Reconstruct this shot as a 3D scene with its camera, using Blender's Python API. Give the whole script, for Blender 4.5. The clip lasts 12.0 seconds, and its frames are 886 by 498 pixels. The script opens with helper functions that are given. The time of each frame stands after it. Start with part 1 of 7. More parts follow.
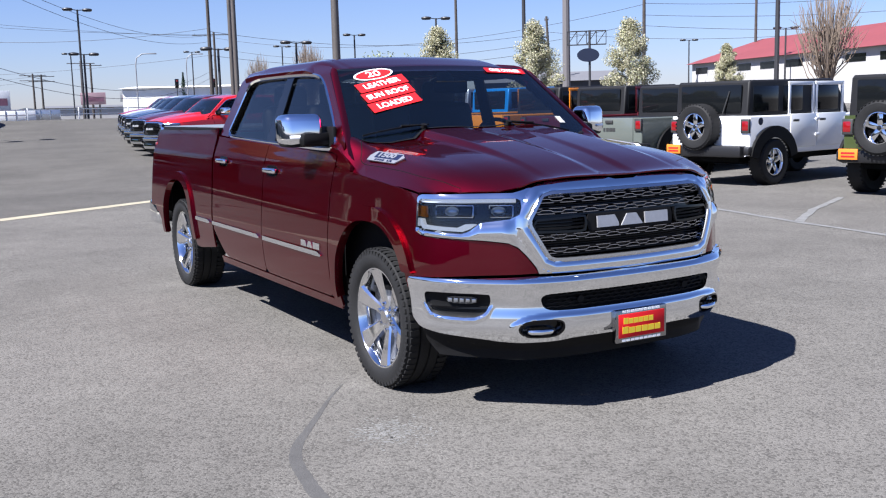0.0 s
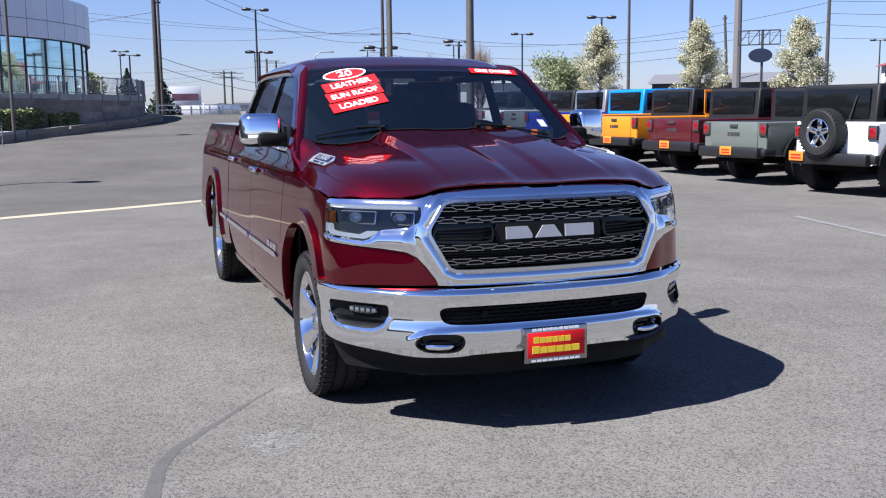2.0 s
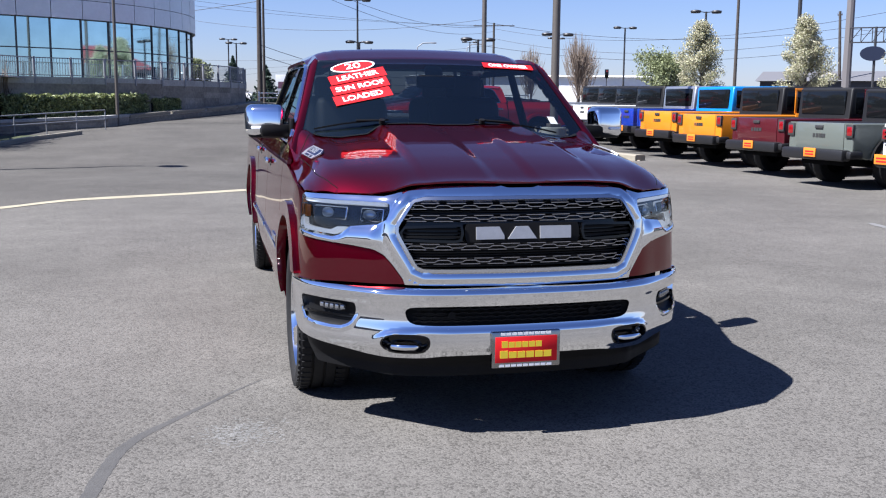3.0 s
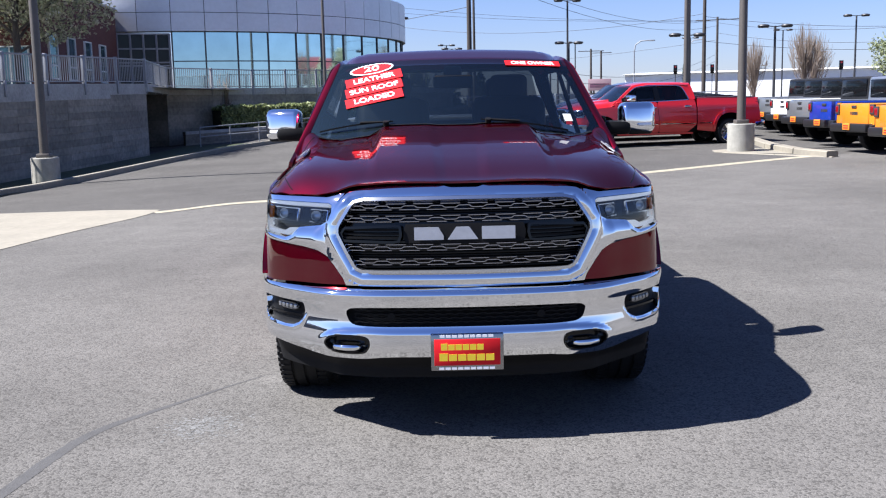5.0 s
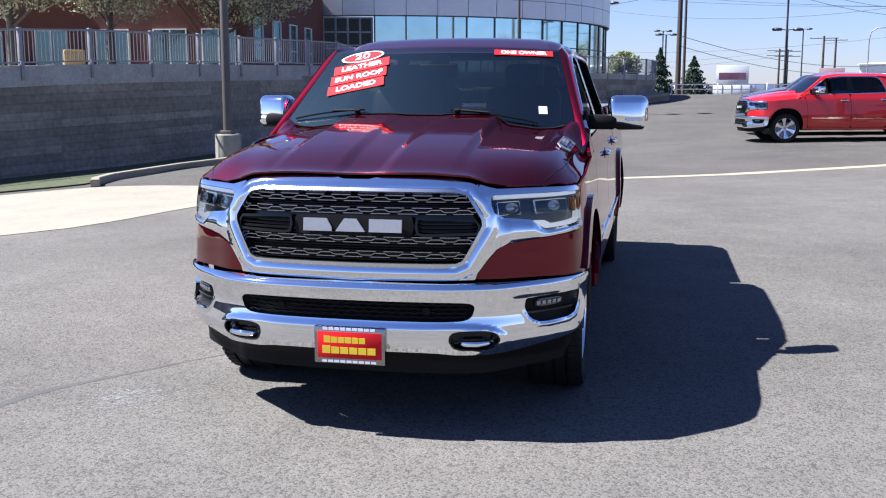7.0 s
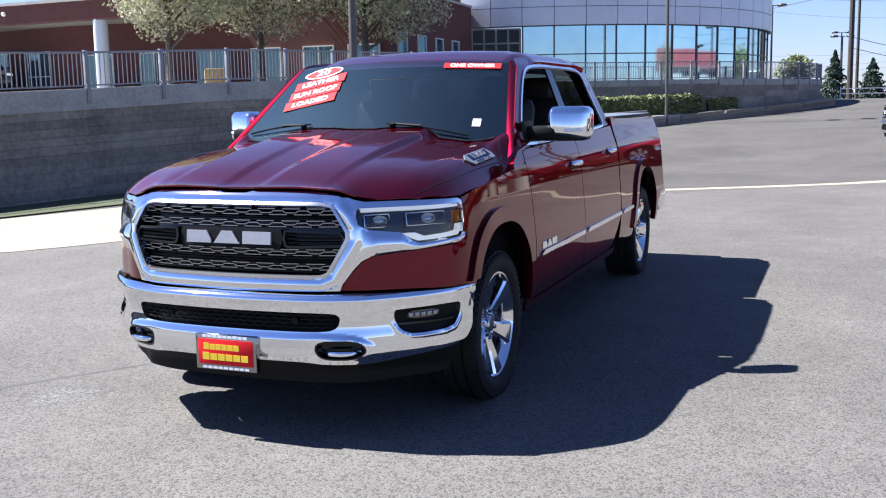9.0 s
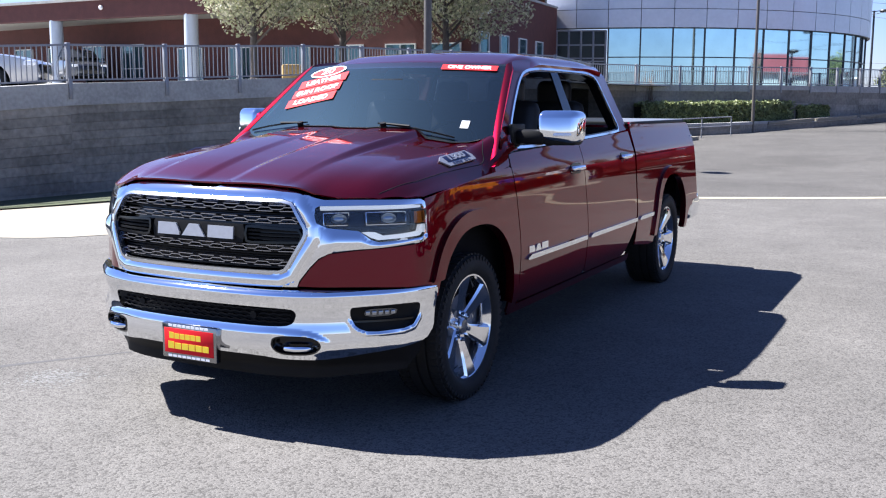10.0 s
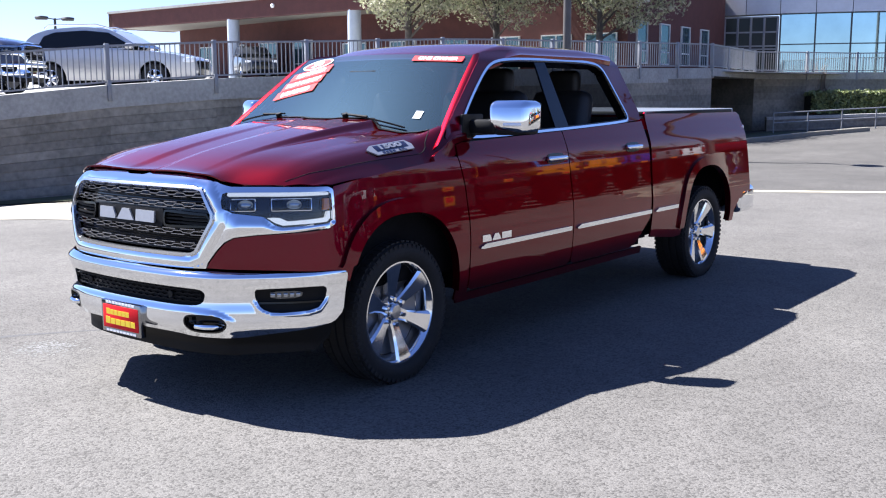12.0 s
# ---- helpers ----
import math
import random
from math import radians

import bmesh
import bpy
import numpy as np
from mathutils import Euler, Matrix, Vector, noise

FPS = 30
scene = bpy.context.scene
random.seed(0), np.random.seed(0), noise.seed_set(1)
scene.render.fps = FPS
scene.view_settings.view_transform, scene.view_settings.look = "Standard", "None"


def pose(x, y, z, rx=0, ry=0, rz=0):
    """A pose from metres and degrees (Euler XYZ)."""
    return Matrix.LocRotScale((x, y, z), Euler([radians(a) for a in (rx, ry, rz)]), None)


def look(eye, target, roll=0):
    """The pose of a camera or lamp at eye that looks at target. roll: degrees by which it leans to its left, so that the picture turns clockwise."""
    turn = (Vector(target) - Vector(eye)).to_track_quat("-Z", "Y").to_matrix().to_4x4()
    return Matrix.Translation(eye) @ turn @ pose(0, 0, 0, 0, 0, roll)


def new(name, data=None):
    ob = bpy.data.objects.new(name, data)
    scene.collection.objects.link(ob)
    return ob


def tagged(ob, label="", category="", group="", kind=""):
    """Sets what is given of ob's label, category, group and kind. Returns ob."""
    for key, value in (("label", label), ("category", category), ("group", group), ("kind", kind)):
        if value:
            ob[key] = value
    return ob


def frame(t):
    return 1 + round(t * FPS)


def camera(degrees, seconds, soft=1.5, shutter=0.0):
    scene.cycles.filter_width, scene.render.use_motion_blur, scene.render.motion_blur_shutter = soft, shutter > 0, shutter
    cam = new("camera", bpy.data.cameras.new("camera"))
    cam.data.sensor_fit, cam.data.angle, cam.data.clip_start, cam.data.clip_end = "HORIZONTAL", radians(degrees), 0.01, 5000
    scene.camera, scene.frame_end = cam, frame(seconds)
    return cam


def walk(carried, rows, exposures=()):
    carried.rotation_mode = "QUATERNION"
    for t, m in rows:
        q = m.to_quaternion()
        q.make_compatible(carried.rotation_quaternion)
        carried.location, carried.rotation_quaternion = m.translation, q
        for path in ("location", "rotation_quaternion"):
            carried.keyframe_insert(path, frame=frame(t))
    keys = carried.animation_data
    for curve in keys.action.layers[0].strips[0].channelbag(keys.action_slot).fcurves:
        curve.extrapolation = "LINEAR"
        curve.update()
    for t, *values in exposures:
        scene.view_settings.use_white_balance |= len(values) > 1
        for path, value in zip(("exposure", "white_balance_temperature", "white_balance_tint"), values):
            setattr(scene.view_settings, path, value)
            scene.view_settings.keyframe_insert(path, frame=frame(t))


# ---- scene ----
cam = camera(47.7, 12.0, soft=1.15)
PATH = [
    (0, (-3.225, -4.829, 1.503), (-2.257, -3.102, 1.22), -1.5),
    (0.5, (-2.926, -4.945, 1.489), (-2.04, -3.176, 1.193), -1.4),
    (1, (-2.603, -5.004, 1.503), (-1.796, -3.201, 1.185), -1.2),
    (1.5, (-2.296, -5.17, 1.513), (-1.561, -3.335, 1.205), -1.0),
    (2, (-1.98, -5.167, 1.493), (-1.327, -3.297, 1.215), -0.7),
    (2.5, (-1.665, -5.179, 1.505), (-1.123, -3.274, 1.227), -0.1),
    (2.7, (-1.556, -5.209, 1.509), (-1.048, -3.296, 1.222), 0.3),
    (4.3, (-0.568, -5.275, 1.494), (-0.346, -3.309, 1.198), -1.2),
    (4.5, (-0.441, -5.346, 1.51), (-0.272, -3.375, 1.217), -1.3),
    (5, (-0.134, -5.347, 1.49), (-0.117, -3.368, 1.203), -1.2),
    (5.5, (0.22, -5.295, 1.501), (0.124, -3.321, 1.195), -0.7),
    (6, (0.576, -5.325, 1.513), (0.389, -3.358, 1.204), 0.0),
    (6.5, (0.909, -5.205, 1.494), (0.604, -3.251, 1.195), 0.2),
    (7, (1.269, -5.123, 1.503), (0.862, -3.19, 1.191), -0.0),
    (7.2, (1.421, -5.093, 1.528), (0.975, -3.169, 1.212), 0.1),
    (8.8, (2.473, -4.829, 1.505), (1.757, -2.983, 1.218), -1.7),
    (9, (2.564, -4.794, 1.509), (1.826, -2.957, 1.22), -1.1),
    (9.5, (2.81, -4.633, 1.514), (2.001, -2.825, 1.233), 0.4),
    (10, (3.102, -4.572, 1.516), (2.204, -2.808, 1.227), 0.3),
    (10.5, (3.387, -4.496, 1.517), (2.424, -2.766, 1.234), -0.1),
    (11, (3.631, -4.256, 1.515), (2.62, -2.555, 1.22), -0.3),
    (11.5, (3.947, -4.122, 1.514), (2.846, -2.48, 1.209), -0.3),
    (12, (4.265, -3.967, 1.51), (3.059, -2.4, 1.205), -0.2),
]
walk(cam, [(t, look(eye, target, roll)) for t, eye, target, roll in PATH], [(0.0, 1.48, 6100, 11), (2.5, 1.46, 6100, 11), (5.5, 1.61, 6100, 11), (9.5, 1.88, 6100, 11), (12.0, 2.04, 6100, 11)])

# ---- world, sun, exposure ----
SUN_DIR = Vector((0.79, 0.10, -1.0)).normalized()
world = bpy.data.worlds.new("sky_world")
scene.world = world
world.use_nodes = True
wn = world.node_tree.nodes
sky = wn.new("ShaderNodeTexSky")
sky.sky_type = "NISHITA"
sky.sun_disc = False
sky.sun_elevation = math.asin(-SUN_DIR.z)
sky.sun_rotation = math.atan2(-SUN_DIR.x, -SUN_DIR.y)
sky.dust_density, sky.ozone_density, sky.air_density = 0.2, 2.0, 1.0
cool = wn.new("ShaderNodeMix")
cool.data_type, cool.blend_type = "RGBA", "MULTIPLY"
cool.inputs[0].default_value = 1.0
cool.inputs[7].default_value = (0.90, 0.955, 1.36, 1)
world.node_tree.links.new(sky.outputs["Color"], cool.inputs[6])
world.node_tree.links.new(cool.outputs[2], wn["Background"].inputs["Color"])
wn["Background"].inputs["Strength"].default_value = 0.037
sun_data = bpy.data.lights.new("sun", "SUN")
sun_data.energy, sun_data.angle, sun_data.color = 5.0, radians(0.53), (1.0, 0.96, 0.92)
sun = new("sun", sun_data)
sun.matrix_world = look((0, 0, 50), Vector((0, 0, 50)) + SUN_DIR)


# ---- materials ----
def sock(node, name):
    return node.inputs[name]


def mat(name, color, rough=0.6, metal=0.0, vary=0.0, scale=6.0, bump=0.0, bump_scale=60.0, coat=0.0, spec=0.5, alpha=1.0, per_object=0.0, trans=0.0, fleck=0.0):
    """A surface: base colour with two scales of variation, fine relief, and an optional clear coat."""
    m = bpy.data.materials.new(name)
    m.use_nodes = True
    nt = m.node_tree
    b = nt.nodes["Principled BSDF"]
    sock(b, "Base Color").default_value = (*color, 1)
    sock(b, "Roughness").default_value = rough
    sock(b, "Metallic").default_value = metal
    sock(b, "Specular IOR Level").default_value = spec
    sock(b, "Coat Weight").default_value = coat
    sock(b, "Coat Roughness").default_value = 0.02
    sock(b, "Transmission Weight").default_value = trans
    co = nt.nodes.new("ShaderNodeTexCoord")
    if vary or per_object:
        n1, n2 = nt.nodes.new("ShaderNodeTexNoise"), nt.nodes.new("ShaderNodeTexNoise")
        sock(n1, "Scale").default_value, sock(n2, "Scale").default_value = scale, scale * 9
        sock(n1, "Detail").default_value = sock(n2, "Detail").default_value = 5
        for n in (n1, n2):
            nt.links.new(co.outputs["Object"], sock(n, "Vector"))
        add = nt.nodes.new("ShaderNodeMath")
        add.operation = "ADD"
        nt.links.new(n1.outputs["Fac"], add.inputs[0])
        nt.links.new(n2.outputs["Fac"], add.inputs[1])
        rng = nt.nodes.new("ShaderNodeMapRange")
        sock(rng, "From Min").default_value, sock(rng, "From Max").default_value = 0.7, 1.3
        sock(rng, "To Min").default_value, sock(rng, "To Max").default_value = 1 - vary, 1 + vary
        nt.links.new(add.outputs[0], sock(rng, "Value"))
        val = rng.outputs["Result"]
        if per_object:
            info = nt.nodes.new("ShaderNodeObjectInfo")
            r2 = nt.nodes.new("ShaderNodeMapRange")
            sock(r2, "To Min").default_value, sock(r2, "To Max").default_value = 1 - per_object, 1 + per_object
            nt.links.new(info.outputs["Random"], sock(r2, "Value"))
            mul = nt.nodes.new("ShaderNodeMath")
            mul.operation = "MULTIPLY"
            nt.links.new(val, mul.inputs[0])
            nt.links.new(r2.outputs["Result"], mul.inputs[1])
            val = mul.outputs[0]
        hsv = nt.nodes.new("ShaderNodeHueSaturation")
        sock(hsv, "Color").default_value = (*color, 1)
        nt.links.new(val, sock(hsv, "Value"))
        nt.links.new(hsv.outputs["Color"], sock(b, "Base Color"))
    if bump:
        n3, bp = nt.nodes.new("ShaderNodeTexNoise"), nt.nodes.new("ShaderNodeBump")
        sock(n3, "Scale").default_value, sock(n3, "Detail").default_value = bump_scale, 6
        nt.links.new(co.outputs["Object"], sock(n3, "Vector"))
        sock(bp, "Strength").default_value, sock(bp, "Distance").default_value = bump, 0.01
        nt.links.new(n3.outputs["Fac"], sock(bp, "Height"))
        nt.links.new(bp.outputs["Normal"], sock(b, "Normal"))
    return m


def glass_mat(name, tint, rough=0.0, ior=1.55, film=0.0):
    """Thin window glass: a tinted see-through sheet under a mirror reflection set by the Fresnel law."""
    m = bpy.data.materials.new(name)
    m.use_nodes = True
    nt = m.node_tree
    nt.nodes.remove(nt.nodes["Principled BSDF"])
    tr, gl, mx, fr = (nt.nodes.new(k) for k in ("ShaderNodeBsdfTransparent", "ShaderNodeBsdfGlossy", "ShaderNodeMixShader", "ShaderNodeFresnel"))
    sock(tr, "Color").default_value = (*tint, 1)
    sock(gl, "Roughness").default_value = rough
    sock(fr, "IOR").default_value = ior
    nt.links.new(fr.outputs[0], mx.inputs[0])
    nt.links.new(tr.outputs[0], mx.inputs[1])
    nt.links.new(gl.outputs[0], mx.inputs[2])
    out = mx.outputs[0]
    if film:
        # a weak, broad bluish gloss added in place of reflected bright sky
        sky_sheen, m2 = nt.nodes.new("ShaderNodeBsdfGlossy"), nt.nodes.new("ShaderNodeMixShader")
        sock(sky_sheen, "Roughness").default_value = 0.50
        sock(sky_sheen, "Color").default_value = (0.42, 0.72, 0.98, 1)
        m2.inputs[0].default_value = film
        nt.links.new(out, m2.inputs[1])
        nt.links.new(sky_sheen.outputs[0], m2.inputs[2])
        out = m2.outputs[0]
    nt.links.new(out, nt.nodes["Material Output"].inputs["Surface"])
    return m


def paint(name, color, metallic=0.55, rough=0.28, coat=1.0):
    """Car paint: metallic flake under a clear coat."""
    m = mat(name, color, rough, metallic, coat=coat)
    nt = m.node_tree
    b = nt.nodes["Principled BSDF"]
    sock(b, "Coat IOR").default_value = 1.42
    co, v, bp = nt.nodes.new("ShaderNodeTexCoord"), nt.nodes.new("ShaderNodeTexVoronoi"), nt.nodes.new("ShaderNodeBump")
    sock(v, "Scale").default_value = 900
    sock(bp, "Strength").default_value, sock(bp, "Distance").default_value = 0.06, 0.001
    nt.links.new(co.outputs["Object"], sock(v, "Vector"))
    nt.links.new(v.outputs["Distance"], sock(bp, "Height"))
    nt.links.new(bp.outputs["Normal"], sock(b, "Normal"))
    return m


CHROME = mat("chrome", (0.82, 0.84, 0.87), 0.04, 1.0)
SATIN = mat("satin_silver", (0.62, 0.63, 0.65), 0.24, 1.0)
ALLOY = mat("polished_alloy", (0.80, 0.81, 0.83), 0.10, 1.0)
ALLOY_GREY = mat("grey_alloy", (0.22, 0.22, 0.23), 0.35, 0.6)
RUBBER = mat("tyre_rubber", (0.010, 0.010, 0.0105), 0.72, spec=0.3, vary=0.25, scale=8, bump=0.15, bump_scale=180)
PLASTIC = mat("black_plastic", (0.006, 0.006, 0.0064), 0.55, vary=0.15, scale=20, bump=0.08, bump_scale=300, spec=0.14)
GLOSS_BLACK = mat("gloss_black", (0.003, 0.003, 0.0035), 0.12, spec=0.35)
DARK = mat("dark_underbody", (0.005, 0.005, 0.0055), 0.85, vary=0.3, spec=0.1)
CABIN = mat("cabin_leather", (0.012, 0.0115, 0.0115), 0.55, vary=0.2, bump=0.1, bump_scale=120)
GLASS = glass_mat("clear_glass", (0.55, 0.58, 0.58), 0.0, 1.45)
SCREEN = glass_mat("windscreen_glass", (0.30, 0.34, 0.36), 0.0, 1.7, 0.011)
TINT = glass_mat("tinted_glass", (0.22, 0.23, 0.235), 0.0, 1.5)
LENS = glass_mat("lamp_lens", (0.9, 0.92, 0.95))
AMBER = mat("amber_lens", (0.62, 0.17, 0.015), 0.12, coat=0.6)
RED_LENS = mat("red_lens", (0.20, 0.004, 0.006), 0.12, coat=0.8)
WHITE_LENS = mat("white_lens", (0.80, 0.83, 0.86), 0.15, coat=0.8)
DAY_LIGHT = mat("lit_daytime_light", (0.66, 0.69, 0.72), 0.2)
DAY_LIGHT.node_tree.nodes["Principled BSDF"].inputs["Emission Color"].default_value = (0.92, 0.96, 1.0, 1)
DAY_LIGHT.node_tree.nodes["Principled BSDF"].inputs["Emission Strength"].default_value = 0.13
ENTRY_FRAME = mat("entry_frame_grey", (0.20, 0.20, 0.21), 0.5)
RED_STICKER = mat("red_sticker", (0.62, 0.015, 0.02), 0.6, spec=0.12)
WHITE_STICKER = mat("white_sticker", (0.85, 0.85, 0.85), 0.45)
YELLOW_INK = mat("yellow_ink", (0.85, 0.62, 0.03), 0.45)
PAINT_RED = paint("deep_red_pearl_paint", (0.128, 0.0008, 0.0100), 0.95, 0.34, 1.0)

# the flake layer keeps its red towards grazing angles
PAINT_RED.node_tree.nodes["Principled BSDF"].inputs["Specular Tint"].default_value = (0.60, 0.11, 0.20, 1)


# ---- mesh helpers ----
def put(name, verts, faces, material, parent=None, label="", normals=None, smooth=True):
    """Links lists of points and faces as one mesh object."""
    me = bpy.data.meshes.new(name)
    me.from_pydata([tuple(map(float, v)) for v in verts], [], [tuple(map(int, f)) for f in faces])
    me.materials.append(material)
    if smooth:
        me.polygons.foreach_set("use_smooth", [True] * len(me.polygons))
    if normals is not None:
        me.normals_split_custom_set_from_vertices([tuple(map(float, n)) for n in normals])
    me.update()
    ob = new(name, me)
    if parent:
        ob.parent = parent
    return tagged(ob, label)


def part(name, bm, material, parent=None, label="", smooth=0.6):
    """Links a bmesh as one mesh object; edges sharper than the angle stay sharp."""
    me = bpy.data.meshes.new(name)
    bm.normal_update()
    for f in bm.faces:
        f.smooth = smooth > 0
    if smooth > 0:
        for e in bm.edges:
            if len(e.link_faces) == 2 and e.calc_face_angle(0) > smooth:
                e.smooth = False
    bm.to_mesh(me)
    bm.free()
    me.materials.append(material)
    ob = new(name, me)
    if parent:
        ob.parent = parent
    return tagged(ob, label)


def thing(name, m, label, category, group="", kind=""):
    ob = new(name)
    ob.empty_display_size = 0.2
    ob.matrix_world = m
    return tagged(ob, label, category, group, kind)


def box_bm(bm, lo, hi, bevel=0.0, m=None, segments=2):
    """Adds a bevelled box between two corners."""
    c = [(a + b) / 2 for a, b in zip(lo, hi)]
    s = [abs(b - a) for a, b in zip(lo, hi)]
    mm = Matrix.Translation(c) @ Matrix.Diagonal((*s, 1))
    r = bmesh.ops.create_cube(bm, size=1, matrix=mm)
    vs = r["verts"]
    if bevel:
        es = list({e for v in vs for e in v.link_edges})
        r = bmesh.ops.bevel(bm, geom=es, offset=min(bevel, min(s) * 0.45), segments=segments, affect="EDGES", profile=0.5)
        vs = list({v for f in r["faces"] for v in f.verts} | {v for v in vs if v.is_valid})
    if m is not None:
        bmesh.ops.transform(bm, matrix=m, verts=vs)
    return bm


def box(name, lo, hi, material, parent=None, label="", bevel=0.005, m=None):
    return part(name, box_bm(bmesh.new(), lo, hi, bevel, m), material, parent, label)


def cyl_bm(bm, a, b, r0, r1=None, n=16, caps=True):
    """Adds a tapered cylinder between two points."""
    a, b = Vector(a), Vector(b)
    d = b - a
    m = Matrix.Translation((a + b) / 2) @ d.to_track_quat("Z", "Y").to_matrix().to_4x4()
    bmesh.ops.create_cone(bm, cap_ends=caps, segments=n, radius1=r0, radius2=r0 if r1 is None else r1, depth=d.length, matrix=m)
    return bm


def cyl(name, a, b, r0, material, parent=None, label="", r1=None, n=16):
    return part(name, cyl_bm(bmesh.new(), a, b, r0, r1, n), material, parent, label)


def lathe(bm, profile, axis="x", n=48, origin=(0, 0, 0)):
    """Turns (offset along the axis, radius) pairs round an axis through origin."""
    rings = []
    for k in range(n):
        a = 2 * math.pi * k / n
        ring = []
        for o, r in profile:
            p = (o, r * math.cos(a), r * math.sin(a)) if axis == "x" else (r * math.cos(a), r * math.sin(a), o)
            ring.append(bm.verts.new(Vector(p) + Vector(origin)))
        rings.append(ring)
    for k in range(n):
        r0, r1 = rings[k], rings[(k + 1) % n]
        for i in range(len(profile) - 1):
            bm.faces.new((r0[i], r0[i + 1], r1[i + 1], r1[i]))
    return bm


def sweep(bm, path, section, closed=False, up=Vector((0, 0, 1)), close_section=True):
    """Carries a small 2D section along a path of points."""
    path = [Vector(p) for p in path]
    rings = []
    for i, p in enumerate(path):
        a = path[i - 1] if (i or closed) else p
        b = path[(i + 1) % len(path)] if (i < len(path) - 1 or closed) else p
        t = (b - a).normalized()
        side = t.cross(up).normalized()
        top = side.cross(t).normalized()
        rings.append([bm.verts.new(p + side * u + top * v) for u, v in section])
    m, ns = len(rings), len(section)
    for i in range(m if closed else m - 1):
        r0, r1 = rings[i], rings[(i + 1) % m]
        for j in range(ns if close_section else ns - 1):
            bm.faces.new((r0[j], r0[(j + 1) % ns], r1[(j + 1) % ns], r1[j]))
    if not closed and close_section:
        bm.faces.new(rings[0][::-1])
        bm.faces.new(rings[-1])
    return bm


def disc_section(r, n=8):
    return [(r * math.cos(2 * math.pi * k / n), r * math.sin(2 * math.pi * k / n)) for k in range(n)]


def wire(name, pts, r, material, parent=None, label="", n=8, up=Vector((0, 0, 1))):
    return part(name, sweep(bmesh.new(), pts, disc_section(r, n), up=up), material, parent, label, smooth=1.2)


def curve1(pts):
    """A smooth function through a few (x, y) knots, flat past the ends."""
    xs = np.array([p[0] for p in pts], float)
    ys = np.array([p[1] for p in pts], float)
    d = np.gradient(ys, xs)

    def f(x):
        x = np.clip(np.asarray(x, float), xs[0], xs[-1])
        i = np.clip(np.searchsorted(xs, x) - 1, 0, len(xs) - 2)
        h = xs[i + 1] - xs[i]
        t = (x - xs[i]) / h
        return (2 * t**3 - 3 * t**2 + 1) * ys[i] + (t**3 - 2 * t**2 + t) * h * d[i] + (3 * t**2 - 2 * t**3) * ys[i + 1] + (t**3 - t**2) * h * d[i + 1]
    return f


def smoothstep(a, b, x):
    t = np.clip((np.asarray(x, float) - a) / (b - a), 0, 1)
    return t * t * (3 - 2 * t)


def chaikin(pts, rounds=2, cut=0.22):
    """Rounds the corners of a closed outline."""
    p = np.array(pts, float)
    for _ in range(rounds):
        q = np.roll(p, -1, axis=0)
        p = np.stack([p * (1 - cut) + q * cut, p * cut + q * (1 - cut)], 1).reshape(-1, 2)
    return p


def poly_sdf(poly):
    """Signed distance to a closed outline, negative inside."""
    P = np.array(poly, float)
    Q = np.roll(P, -1, axis=0)

    def f(x):
        d = np.full(len(x), 1e9)
        ins = np.zeros(len(x), bool)
        for a, b in zip(P, Q):
            e = b - a
            w = x - a
            t = np.clip((w @ e) / max(e @ e, 1e-12), 0, 1)
            d = np.minimum(d, ((w - t[:, None] * e) ** 2).sum(1))
            c = (a[1] > x[:, 1]) != (b[1] > x[:, 1])
            if abs(e[1]) > 1e-12:
                ins ^= c & (x[:, 0] < a[0] + (x[:, 1] - a[1]) / e[1] * e[0])
        d = np.sqrt(d)
        return np.where(ins, -d, d)
    return f


def both(half):
    """A symmetric outline from its half with x >= 0, given from the centre line round to the centre line."""
    return list(half) + [(-x, y) for x, y in reversed(half)]


